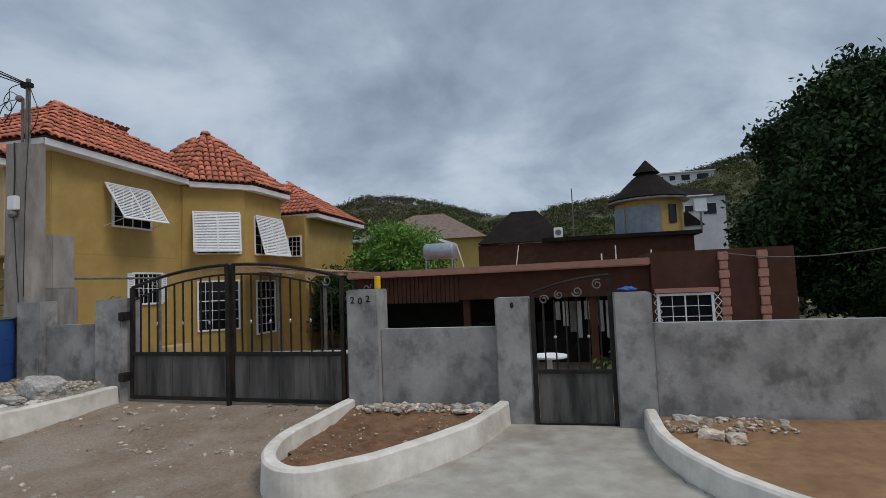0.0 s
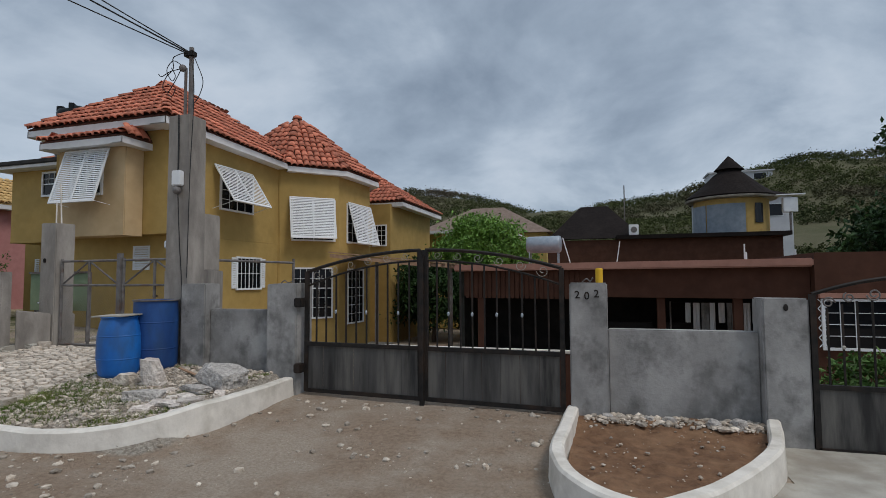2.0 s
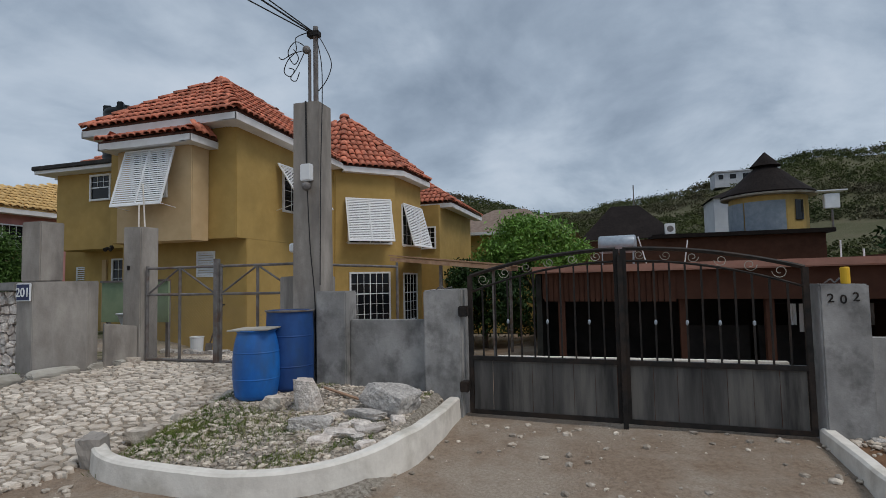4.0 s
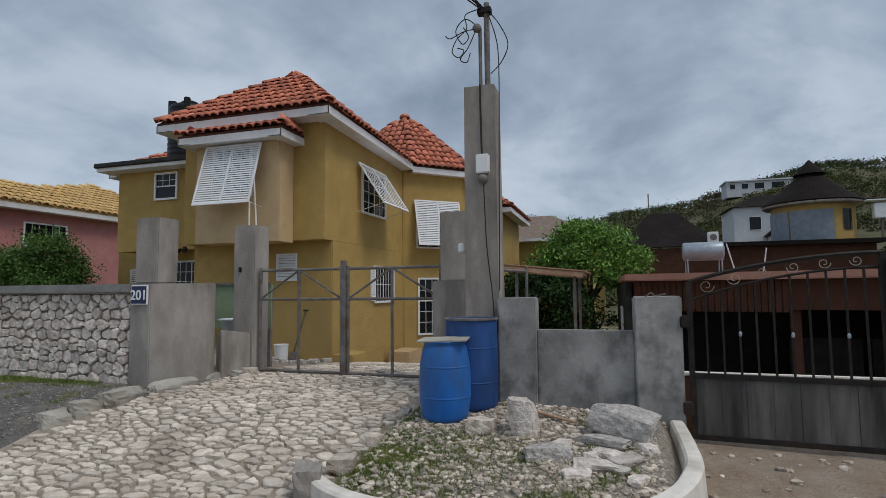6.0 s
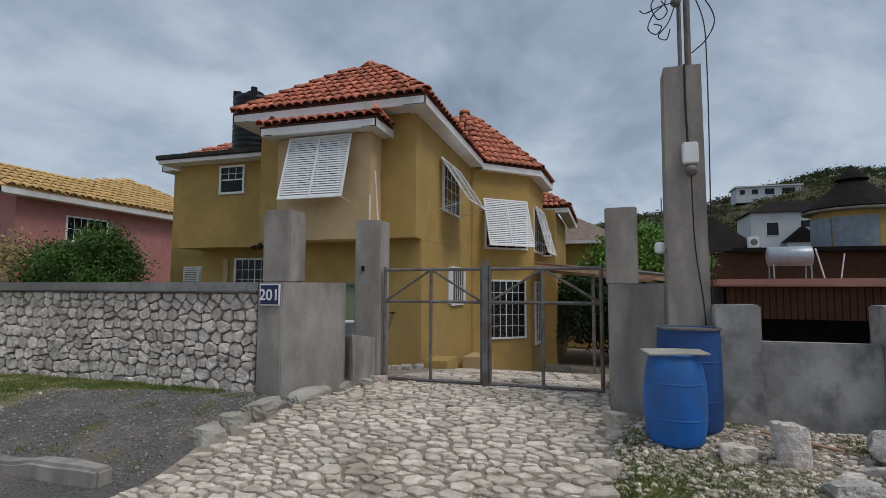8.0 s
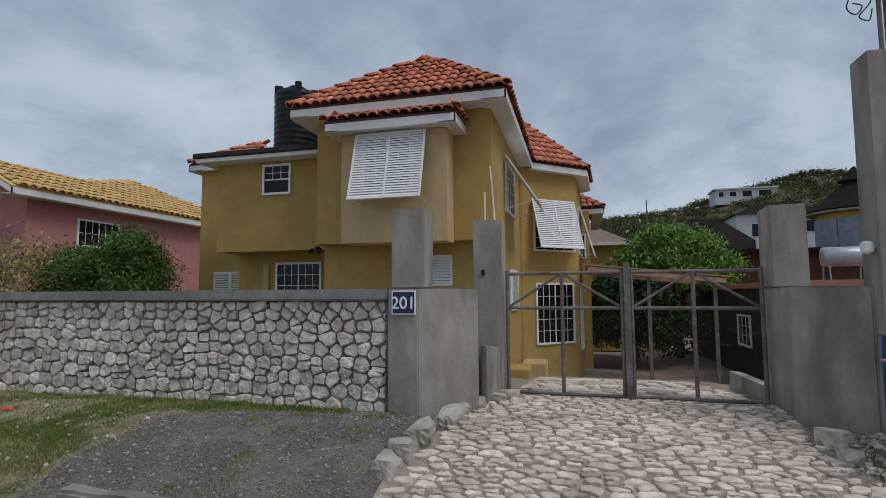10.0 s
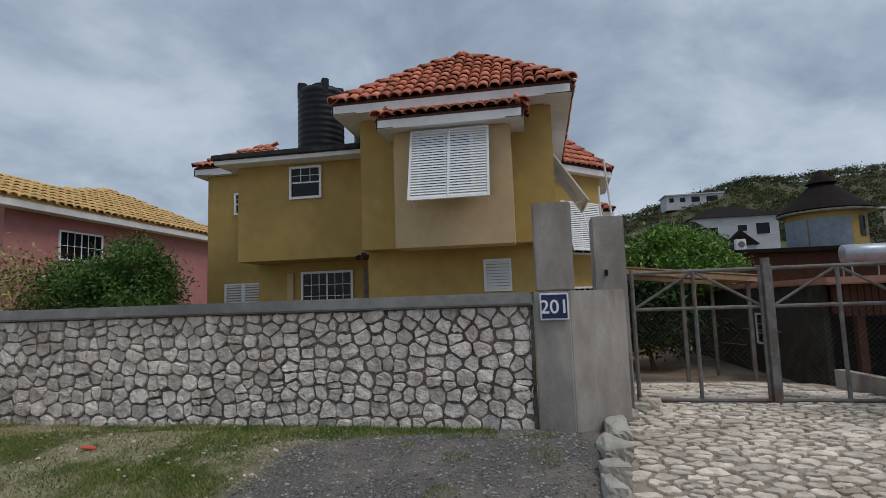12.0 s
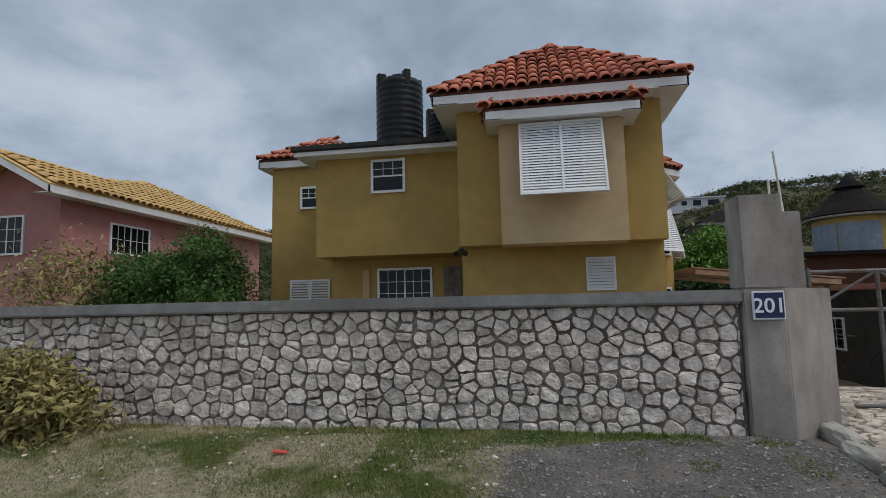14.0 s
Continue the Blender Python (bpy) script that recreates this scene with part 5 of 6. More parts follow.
tube(bm, [(-7.75, 6.0, gz(-7.75, 6.0) + 0.06), (-7.2, 5.8, gz(-7.2, 5.8) + 0.03)], 0.016, 6)
part("shaft", bm, M["wood"], stick)
bm = bmesh.new()
box(bm, (-0.06, -0.03, 0), (0.06, 0.03, 0.01), 0, pose(-17.63, 5.38, gz(-17.63, 5.38) + 0.02, 8, 12, 30))
red = mat("red_wrapper", (0.55, 0.06, 0.03), (0.62, 0.10, 0.06), 20, 0.5, 0.2)
tagged(part("wrapper", bm, red), "crumpled red wrapper lying in the grass", "litter")


# ---- on the roofs ----
def water_tank(x, y, z, r, h, label):
    t = thing("water_tank", (x, y, z), label, "water tank", "roof water tanks")
    bm = bmesh.new()
    prof = [(r, 0)]
    n = 11
    for k in range(n):
        z0 = h * 0.86 * k / n
        prof += [(r, z0 + 0.02), (r * 0.982, z0 + h * 0.03), (r * 0.982, z0 + h * 0.05), (r, z0 + h * 0.065)]
    prof += [(r, h * 0.87), (r * 0.93, h * 0.92), (r * 0.45, h * 0.965), (r * 0.42, h * 0.97)]
    lathe(bm, prof, 32, (x, y, z))
    part("body", bm, M["black"], t, smooth=True)
    bm = bmesh.new()
    lathe(bm, [(r * 0.44, h * 0.965), (r * 0.44, h), (r * 0.36, h * 1.02)], 24, (x, y, z))
    part("lid", bm, M["black"], t)
    for k in range(4):
        a = math.pi / 2 * k + 0.6
        bm = bmesh.new()
        box(bm, (r * 0.62, -0.08, h * 0.80), (r * 1.0, 0.08, h * 1.01), 0.02, pose(x, y, z, 0, 0, math.degrees(a)))
        part("shoulder", bm, M["black"], t)
    return t


water_tank(-18.3, 12.75, 5.332, 0.56, 1.85, "large ribbed black plastic water tank on the flat roof")
water_tank(-17.45, 14.3, 5.332, 0.52, 1.5, "second smaller black water tank behind the first")

heater = thing("water_heater", (-4.15, 17.5, 2.0), "solar water heater with a steel drum on a stand", "water heater")
bm = bmesh.new()
lathe(bm, [(0.12, -0.56), (0.25, -0.53), (0.27, -0.5), (0.27, 0.5), (0.25, 0.53), (0.12, 0.56)], 28)
bmesh.ops.transform(bm, matrix=Matrix.Translation((-4.15, 17.5, 2.75)) @ pose(0, 0, 0, 0, 90, -8), verts=bm.verts)
part("drum", bm, M["steel"], heater, smooth=True)
for x in (-4.6, -3.7):
    for y0, y1 in ((17.25, 17.3), (17.75, 18.5)):
        bm = bmesh.new()
        tube(bm, [(x, y0, 2.0), (x, y1 if y1 < 18 else 17.7, 2.52)], 0.02, 6)
        part("leg", bm, M["steel"], heater)
bm = bmesh.new()
tube(bm, [(-3.55, 17.4, 2.95), (-3.3, 17.5, 2.01)], 0.02, 6)
part("brace", bm, M["white"], heater)
for x, y, h, lean in ((-1.9, 20.5, 1.0, 0.16), (2.3, 15.5, 0.35, 0), (0.9, 14.2, 0.25, 0), (1.5, 17, 0.6, 0.0)):
    r = thing("roof_rod", (x, y, 2.0), "thin white rod standing on the flat roof", "rod", "rods on the flat roof")
    bm = bmesh.new()
    tube(bm, [(x, y, 1.98), (x + lean, y, 2.0 + h)], 0.02, 6)
    part("bar", bm, M["white"], r)
sag = tagged(new("clothes_wire"), "thin pale wire sagging from the brown house", "cable")
bpy.context.view_layer.update()
o = cable([(3.45, 13.0, 2.08), (4.3, 12.4, 1.92), (5.6, 11.6, 1.95), (8.5, 10.2, 2.4)], 0.012, sag)
o.data.materials.clear()
o.data.materials.append(M["galv"])

# corrugated valance, near-black shade panels and white skirting of the carport
for k in range(24):
    t0, t1 = k / 24, (k + 0.8) / 24
    a, b = Vector((-6.15, 14.98, 0)), Vector((-2.9, 14.26, 0))
    p, q = a.lerp(b, t0), a.lerp(b, t1)
    bm = bmesh.new()
    prism(bm, [(p.x, p.y + 0.1), (q.x, q.y + 0.1), (q.x, q.y + 0.14), (p.x, p.y + 0.14)], 1.12, 1.87)
    part("valance_board", bm, M["brown"], brown)
part("floor", boxes(((-6.4, 14.0, -1.0), (1.9, 19.6, -0.78))), M["slab"], brown)
# dark panels added where only shade lies behind the posts
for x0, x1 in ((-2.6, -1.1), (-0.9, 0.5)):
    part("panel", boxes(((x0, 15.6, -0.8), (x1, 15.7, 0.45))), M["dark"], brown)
low = thing("retaining_wall", (-4.4, 8.3, 0), "low white-topped garden wall inside the driveway gate", "wall")
part("coping", boxes(((-6.1, 8.0, 0.585), (-2.42, 8.10, 0.632)), bevel=0.01), M["whitewash"], low)
part("body", boxes(((-6.1, 8.01, -0.6), (-2.42, 8.09, 0.581))), M["brown"], low)
table = thing("table", (-0.55, 7.6, -0.1), "round white garden table inside the footgate", "table")
bm = bmesh.new()
lathe(bm, [(0.24, 0.0), (0.26, 0.01), (0.26, 0.03), (0.24, 0.036)], 28, (-0.3, 7.6, 0.56))
part("tabletop", bm, M["white"], table)
bm = bmesh.new()
lathe(bm, [(0.16, 0), (0.15, 0.03), (0.04, 0.06), (0.04, 0.66)], 14, (-0.3, 7.6, -0.1))
part("pedestal", bm, M["white"], table)
line = thing("clothes_line", (0.4, 15.0, -0.78), "washing line with pale laundry under the flat roof", "laundry")
for x in (-0.7, 1.6):
    bm = bmesh.new()
    tube(bm, [(x, 15.0, -0.79), (x, 15.0, 1.05)], 0.02, 7)
    part("post", bm, M["galv"], line)
for k in range(9):
    x, w, h = -0.35 + 0.19 * k, 0.12 + 0.05 * ((k * 7) % 3) / 2, 0.5 + 0.5 * ((k * 5) % 4) / 3
    bm = bmesh.new()
    n = 6
    grid = [[bm.verts.new((x + w * i / n, 15.0 + 0.03 * math.sin(i * 2.1 + k) * (j + 1) / 4, 1.02 - h * j / 4)) for i in range(n + 1)] for j in range(5)]
    for j in range(4):
        for i in range(n):
            bm.faces.new((grid[j][i], grid[j][i + 1], grid[j + 1][i + 1], grid[j + 1][i]))
    o = part("garment", bm, (M["white"], M["fascia"], M["concrete"])[k % 3], line)
    sol = o.modifiers.new("cloth", "SOLIDIFY")
    sol.thickness = 0.008
bm = bmesh.new()
tube(bm, [(-0.7, 15.0, 1.03), (1.6, 15.0, 1.03)], 0.006, 5)
part("line", bm, M["wire"], line)
# lattice panels beside the brown house window
for x0 in (1.93, 3.2):
    for k in range(5):
        for sgn in (1, -1):
            z0 = 0.2 + 0.2 * k
            a, b = (x0, 13.06, z0 if sgn > 0 else z0 + 0.2), (x0 + 0.16, 13.06, z0 + 0.2 if sgn > 0 else z0)
            bar_between("lattice", a, b, 0.014, M["white"], brown)

# ---- canopy, steps and clutter in the yard of the yellow house ----
pergola = thing("canopy", (-9.6, 19.5, -1), "weathered timber canopy on posts beside the house", "canopy")
for k in range(12):
    bm = bmesh.new()
    box(bm, (0, -0.12, 0), (3.65 + random.uniform(-0.1, 0.1), 0.12, 0.035), 0, pose(-11.05, 16.0 + 0.29 * k, 2.56, 0, 6.0, random.uniform(-2, 2)))
    part("plank", bm, M["wood"], pergola)
for y in (15.95, 19.2):
    bar_between("rafter", (-11.0, y, 2.46), (-7.5, y, 2.09), 0.12, M["wood"], pergola)
for x, y, z1 in ((-7.75, 16.1, 2.05), (-7.75, 19.1, 2.05), (-9.4, 16.1, 2.22)):
    bar_between("post", (x, y, -1.1), (x, y, z1), 0.09, M["galv"], pergola)
bar_between("beam", (-7.55, 15.9, 2.12), (-7.55, 19.3, 2.12), 0.1, M["wood"], pergola)
garden_wall = thing("garden_wall", (-8.95, 8.8, 0.0), "low stained concrete wall beside the ramp in the yard", "wall")
bm = bmesh.new()
prism(bm, [(-9.02, 9.6), (-8.98, 8.0), (-8.84, 8.0), (-8.88, 9.6)], -0.5, lambda x, y: 0.62 - 0.02 * (y - 8.0))
part("body", bm, M["concrete_old"], garden_wall)
step = thing("step", (-12.3, 11.9, 0.1), "yellow painted concrete step at the house corner", "step")
part("block", boxes(((-12.72, 11.1, -0.3), (-12.2, 12.0, 0.30)), bevel=0.02), M["yellow"], step)
step2 = thing("step", (-12.0, 14.6, -0.3), "cream concrete step under the side window", "step")
part("block", boxes(((-12.7, 14.2, -0.8), (-12.1, 15.3, 0.02)), bevel=0.02), M["cream"], step2)
for k in range(2):
    s3 = thing("step", (-10.8, 19, -0.9), "cement entrance step by the bay", "step", "entrance steps")
    part("block", boxes(((-11.2 + 0.0, 18.7 + 0.3 * k, -1.6), (-10.5 + 0.25 * k, 19.6, -0.95 + 0.16 * k)), bevel=0.015), M["slab"], s3)
bucket = thing("bucket", (-13.5, 10.0, 0.3), "white plastic bucket by the house wall", "bucket")
bz = gz(-13.7, 10.6)
bm = bmesh.new()
lathe(bm, [(0.13, 0), (0.155, 0.36), (0.165, 0.36), (0.165, 0.38), (0.14, 0.38), (0.13, 0.2)], 20, (-13.75, 10.7, bz))
part("body", bm, M["white"], bucket)
spade = thing("shovel", (-13.6, 11.1, 0.2), "shovel leaning against the house wall", "shovel")
bm = bmesh.new()
tube(bm, [(-13.6, 10.95, 0.35), (-13.45, 11.2, 1.25)], 0.018, 8)
part("shaft", bm, M["bark"], spade)
part("grip", boxes(((-13.51, 11.17, 1.25), (-13.39, 11.22, 1.29))), M["iron"], spade)
bm = bmesh.new()
box(bm, (-0.1, -0.008, -0.26), (0.1, 0.008, 0), 0.004, pose(-13.6, 10.94, 0.37, -14))
part("blade", bm, M["galv"], spade)
for k in range(16):
    x, y = random.uniform(-13.9, -12.75), random.uniform(9.9, 11.0)
    s = random.uniform(0.05, 0.13)
    boulder("yard_stone", x, y, gz(x, y) + s * 0.3, s, s * 0.8, s * 0.5, 120 + k, M["boulder"], "pale broken stone in the heap by the house", "rubble", "stone heap by the house", rz=31 * k, sub=1)
sheet = thing("fence_sheet", (-13.2, 8.4, 0.4), "pale green metal sheet fence behind the wing wall", "fence")
green_paint = mat("pale_green_paint", (0.20, 0.27, 0.16), (0.26, 0.33, 0.20), 4, 0.7, 0.1, stain=(0.14, 0.17, 0.10))
part("sheet", boxes(((-14.2, 8.6, 1.05), (-12.55, 8.63, 1.83))), green_paint, sheet)
part("rail", boxes(((-14.2, 8.56, 1.83), (-12.55, 8.63, 1.87))), M["galv"], sheet)
for x in (-14.1, -12.62):
    part("post", boxes(((x - 0.03, 8.64, 0.2), (x + 0.03, 8.70, 1.86))), M["galv"], sheet)
tub = thing("plastic_basin", (-12.9, 8.9, 1.0), "white plastic basin on a block behind the gate pillar", "basin")
bm = bmesh.new()
lathe(bm, [(0.2, 0), (0.27, 0.2), (0.3, 0.21), (0.3, 0.23), (0.26, 0.22), (0.19, 0.03)], 24, (-13.0, 8.25, 1.02))
part("bowl", bm, M["white"], tub)
part("block", boxes(((-13.25, 8.05, 0.3), (-12.7, 8.45, 1.015)), bevel=0.02), M["concrete_old"], tub)
camera_lamp = thing("flood_lamp", (-16.75, 11.0, 2.8), "small black twin flood lamp under the overhang", "lamp")
part("base", boxes(((-16.72, 10.93, 2.74), (-16.62, 10.98, 2.82)), bevel=0.01), M["iron"], camera_lamp)
for x in (-16.75, -16.58):
    bm = bmesh.new()
    lathe(bm, [(0.025, 0), (0.055, 0.1), (0.055, 0.12)], 12)
    bmesh.ops.transform(bm, matrix=pose(x, 10.93, 2.76, 120, 0, 0), verts=bm.verts)
    part("head", bm, M["iron"], camera_lamp)


# ---- buildings on the slope ----
def far_house(x, y, z0, w, d, h, roof_h, wall_m, roof_m, label, wins):
    hs = thing("house", (x + w / 2, y + d / 2, z0), label, "house")
    part("wall", boxes(((x, y, z0), (x + w, y + d, z0 + h))), wall_m, hs)
    o = 0.5
    e = [(x - o, y - o, z0 + h), (x + w + o, y - o, z0 + h), (x + w + o, y + d + o, z0 + h), (x - o, y + d + o, z0 + h)]
    if roof_h > 0.5:
        r0, r1 = (x + d / 2, y + d / 2, z0 + h + roof_h), (x + w - d / 2, y + d / 2, z0 + h + roof_h)
        if w <= d:
            r0 = r1 = (x + w / 2, y + d / 2, z0 + h + roof_h)
        bm = bmesh.new()
        v = [bm.verts.new(p) for p in e]
        a, b = bm.verts.new(r0), bm.verts.new((r1[0] + 0.01, r1[1], r1[2]))
        for q in ((v[0], v[1], b, a), (v[1], v[2], b), (v[2], v[3], a, b), (v[3], v[0], a), (v[3], v[2], v[1], v[0])):
            bm.faces.new(q)
        part("roof", bm, roof_m, hs)
    else:
        part("roof", boxes(((x - o, y - o, z0 + h + 0.004), (x + w + o, y + d + o, z0 + h + roof_h))), roof_m, hs)
    for wx, wz, ww, wh in wins:
        win = part("window", boxes(((x + wx - 0.08, y - 0.06, z0 + wz - 0.08), (x + wx + ww + 0.08, y - 0.01, z0 + wz + wh + 0.08))), M["white"], hs)
        o2 = part("pane", boxes(((x + wx, y - 0.09, z0 + wz), (x + wx + ww, y - 0.064, z0 + wz + wh))), M["glass"], None)
        o2.parent, o2.matrix_parent_inverse = win, win.matrix_world.inverted()
    return hs


white_far = mat("white_render_far", (0.46, 0.47, 0.50), (0.54, 0.55, 0.57), 0.6, 0.8, 0.05)
ochre_far = mat("ochre_render_far", (0.42, 0.30, 0.09), (0.48, 0.34, 0.11), 0.8, 0.85, 0.05)
brown_tile = mat("brown_grey_tile", (0.16, 0.115, 0.09), (0.24, 0.18, 0.145), 3, 0.85, 0.3, 8)
wh = far_house(12.8, 94, 3.0, 13, 9, 11.2, 2.4, white_far, M["shingle"], "white two-storey villa with a dark hip roof on the slope", ((2.2, 7.6, 1.6, 2.0), (6.8, 8.8, 1.4, 1.0), (9.6, 8.2, 2.0, 1.8), (4.8, 4.6, 1.2, 1.8), (6.4, 4.6, 1.2, 1.8)))
bm = bmesh.new()
lo = [bm.verts.new(p) for p in ((16.8, 92.4, 9.4), (22.2, 92.4, 9.4), (19.5, 92.4, 11.8), (16.8, 94, 9.4), (22.2, 94, 9.4), (19.5, 94, 11.8))]
for q in ((0, 1, 2), (5, 4, 3), (0, 3, 4, 1), (1, 4, 5, 2), (2, 5, 3, 0)):
    bm.faces.new([lo[i] for i in q])
part("porch_roof", bm, M["shingle"], wh)
part("porch", boxes(((17.4, 92.8, 4), (21.6, 93.9, 9.39))), white_far, wh)
far_house(30.0, 183, 29.4, 17.5, 8, 4.7, 0.4, white_far, white_far, "long low white house on the hilltop", ((1.0, 2.5, 1.4, 1.5), (4.2, 2.5, 1.8, 1.5), (7.8, 2.3, 2.6, 1.8), (12.4, 2.3, 3.4, 1.8)))
far_house(-14.3, 27.8, -1.0, 6.8, 6, 5.1, 0.15, ochre_far, M["fascia"], "ochre flat-roofed house behind the green tree", ((1.6, 3.2, 0.8, 0.9), (4.0, 3.2, 0.8, 0.9)))
far_house(-19.0, 46, -1.0, 12, 9, 6.6, 2.9, ochre_far, brown_tile, "ochre house under a grey-brown hip roof", ((3, 4.2, 1.2, 1.4), (7.4, 4.2, 1.2, 1.4)))
far_house(38, 78, 2.0, 12, 9, 9.0, 3.2, M["cream"], M["tile_joined"], "cream house with a red hip roof on the slope", ((2, 5.5, 1.4, 1.6),))
ac = thing("air_conditioner", (-0.4, 38.4, 4.4), "white outdoor air conditioner unit on the slab roof", "air conditioner")
part("case", boxes(((-0.7, 36.9, 4.454), (-0.1, 37.3, 5.15)), bevel=0.03), M["white"], ac)
bm = bmesh.new()
lathe(bm, [(0.2, 0), (0.2, 0.02)], 18)
bmesh.ops.transform(bm, matrix=pose(-0.4, 36.9, 4.8, 90), verts=bm.verts)
part("fan_grille", bm, M["galv"], ac)
ac2 = thing("air_conditioner", (8.9, 38.3, 5.3), "white air conditioner on a bracket beside the turret", "air conditioner")
part("case", boxes(((8.5, 37.9, 5.7), (9.3, 38.3, 6.6)), bevel=0.03), M["white"], ac2)
part("bracket", boxes(((8.85, 38.0, 4.3), (8.95, 38.1, 5.69))), M["galv"], ac2)
part("hood", boxes(((8.1, 37.8, 6.75), (9.7, 38.5, 6.82))), M["white"], ac2)
# turret glazing: curved panels set proud of the drum
for a0, a1, z0, z1, mm in ((-192, -140, 4.45, 6.35, "tp"), (-138, -80, 4.45, 6.35, "tp"), (-65, -49, 5.1, 6.35, "gl")):
    bm = bmesh.new()
    n = 8
    rings = [[bm.verts.new((5.9 + r * math.cos(radians(a0 + (a1 - a0) * k / n)), 39.8 + r * math.sin(radians(a0 + (a1 - a0) * k / n)), z)) for k in range(n + 1)] for r, z in ((2.26, z0), (2.30, z0), (2.30, z1), (2.26, z1))]
    for a, b in zip(rings, rings[1:]):
        for k in range(n):
            bm.faces.new((a[k], a[k + 1], b[k + 1], b[k]))
    # opaque pale blue-grey colour stands in for the bluish glass
    if mm == "tp":
        if "glazing_blue" not in M:
            M["glazing_blue"] = mat("pale_blue_glazing", (0.17, 0.21, 0.25), (0.24, 0.28, 0.325), 3, 0.5, 0.1)
        part("window_shutter", bm, M["glazing_blue"], turret, "pale blue-grey turret glazing panel")
    else:
        part("window", bm, M["glass"], turret)
mastp = thing("antenna_mast", (2, 117, 8), "thin grey antenna mast on the slope", "mast")
bm = bmesh.new()
tube(bm, [(2, 117, 6), (2, 117, 21)], 0.13, 6)
part("pole", bm, M["galv"], mastp)


# ---- vegetation ----
def leaf_mesh(name, pos, size, material, seed, aspect=0.42, droop=0.35, spread=0.35):
    """A folded four-cornered leaf at every position."""
    rng = np.random.default_rng(seed)
    n = len(pos)
    d = rng.normal(size=(n, 3))
    d[:, 2] -= droop
    d /= np.linalg.norm(d, axis=1)[:, None]
    s = np.cross(d, rng.normal(size=(n, 3)))
    s /= np.linalg.norm(s, axis=1)[:, None]
    up = np.cross(s, d)
    ln = size * (1 + spread * rng.uniform(-1, 1, n))[:, None]
    base, tip = pos, pos + d * ln
    mid = pos + d * ln * 0.5 + up * ln * 0.07
    v = np.stack([base, mid + s * ln * aspect * 0.5, tip, mid - s * ln * aspect * 0.5], 1).reshape(-1, 3)
    f = np.arange(4 * n).reshape(-1, 4)
    return from_arrays(name, v, f, material)


def clump_points(rng, centre, radii, clumps, per, clump_r, floor=-0.5, inner=0.55):
    """Leaf positions gathered in clumps over an uneven ellipsoid."""
    out = []
    for _ in range(clumps):
        d = rng.normal(size=3)
        d /= np.linalg.norm(d)
        if d[2] < floor:
            d[2] = -d[2]
        bump = 1 + 0.34 * noise.noise(Vector(d) * 2.4 + Vector(centre))
        c = np.array(centre) + d * np.array(radii) * bump * rng.uniform(inner, 1.0)
        out.append(c + np.clip(rng.normal(size=(per, 3)), -1.5, 1.5) * clump_r * rng.uniform(0.6, 1.2) * np.array((1, 1, 0.75)))
    return np.concatenate(out)


def tree(at, height, centre, radii, clumps, per, clump_r, leaf, material, label, category, seed, trunk_r=0.2, limbs=5, floor=-0.5, name="tree", aspect=0.42, inner=0.55):
    rng = np.random.default_rng(seed)
    t = thing(name, at, label, category)
    bm = bmesh.new()
    at, c = Vector(at), Vector(centre)
    fork = at.lerp(c, 0.55)
    tube(bm, [at, at.lerp(fork, 0.5) + Vector((0.1 * trunk_r, 0.2 * trunk_r, 0)), fork], trunk_r, 9, trunk_r * 0.7)
    part("trunk", bm, M["bark"], t)
    for k in range(limbs):
        a = 2 * math.pi * k / limbs + 0.4
        e = c + Vector((math.cos(a) * radii[0] * 0.65, math.sin(a) * radii[1] * 0.65, radii[2] * (0.1 + 0.5 * (k % 2))))
        bm = bmesh.new()
        tube(bm, [fork, fork.lerp(e, 0.5) + Vector((0, 0, 0.1 * radii[2])), e], trunk_r * 0.5, 6, trunk_r * 0.12)
        part("limb", bm, M["bark"], t)
    me = leaf_mesh("crown", clump_points(rng, centre, radii, clumps, per, clump_r, floor, inner), leaf, material, seed, aspect)
    o = new("crown", me)
    o.parent, o.matrix_parent_inverse = t, t.matrix_world.inverted()
    return t


tree((11.5, 19, -0.8), 9, (13.1, 18.5, 3.6), (6.8, 5.0, 4.3), 1900, 120, 0.36, 0.18, M["leaf_dark"], "large dense dark green mango tree over the wall", "tree", 3, 0.35, 7, -0.9, aspect=0.55, inner=0.82)
tree((10.2, 16.0, -0.8), 5, (10.4, 15.5, 1.4), (3.6, 2.4, 2.4), 320, 110, 0.32, 0.16, M["leaf_dark"], "lower dark green tree beside the brown house", "tree", 5, 0.2, 5, -0.9, aspect=0.36)
tree((-7.4, 24, -1.0), 5, (-7.6, 24, 2.75), (2.35, 2.0, 1.75), 190, 85, 0.3, 0.19, M["leaf"], "bright green leafy tree behind the houses", "tree", 8, 0.16, 6, -0.6)
tree((-9.2, 21.5, -1.0), 4, (-9.4, 22.0, 0.8), (2.3, 1.5, 1.6), 150, 70, 0.3, 0.2, M["leaf_dark"], "dark shrub under the timber canopy", "shrub", 9, 0.1, 4, -0.8, "shrub")
tree((-24.4, 12.6, 0.42), 3, (-24.2, 12.5, 1.75), (2.0, 1.2, 1.35), 170, 120, 0.30, 0.11, M["leaf_mid"], "dense green garden shrub behind the stone wall", "shrub", 11, 0.08, 5, -0.5, "shrub")
tree((-22.9, 12.4, 0.42), 3, (-22.8, 12.3, 2.05), (0.8, 0.8, 1.75), 60, 90, 0.22, 0.11, M["leaf_mid"], "slender green shrub with tall shoots", "shrub", 12, 0.06, 4, -0.5, "shrub")
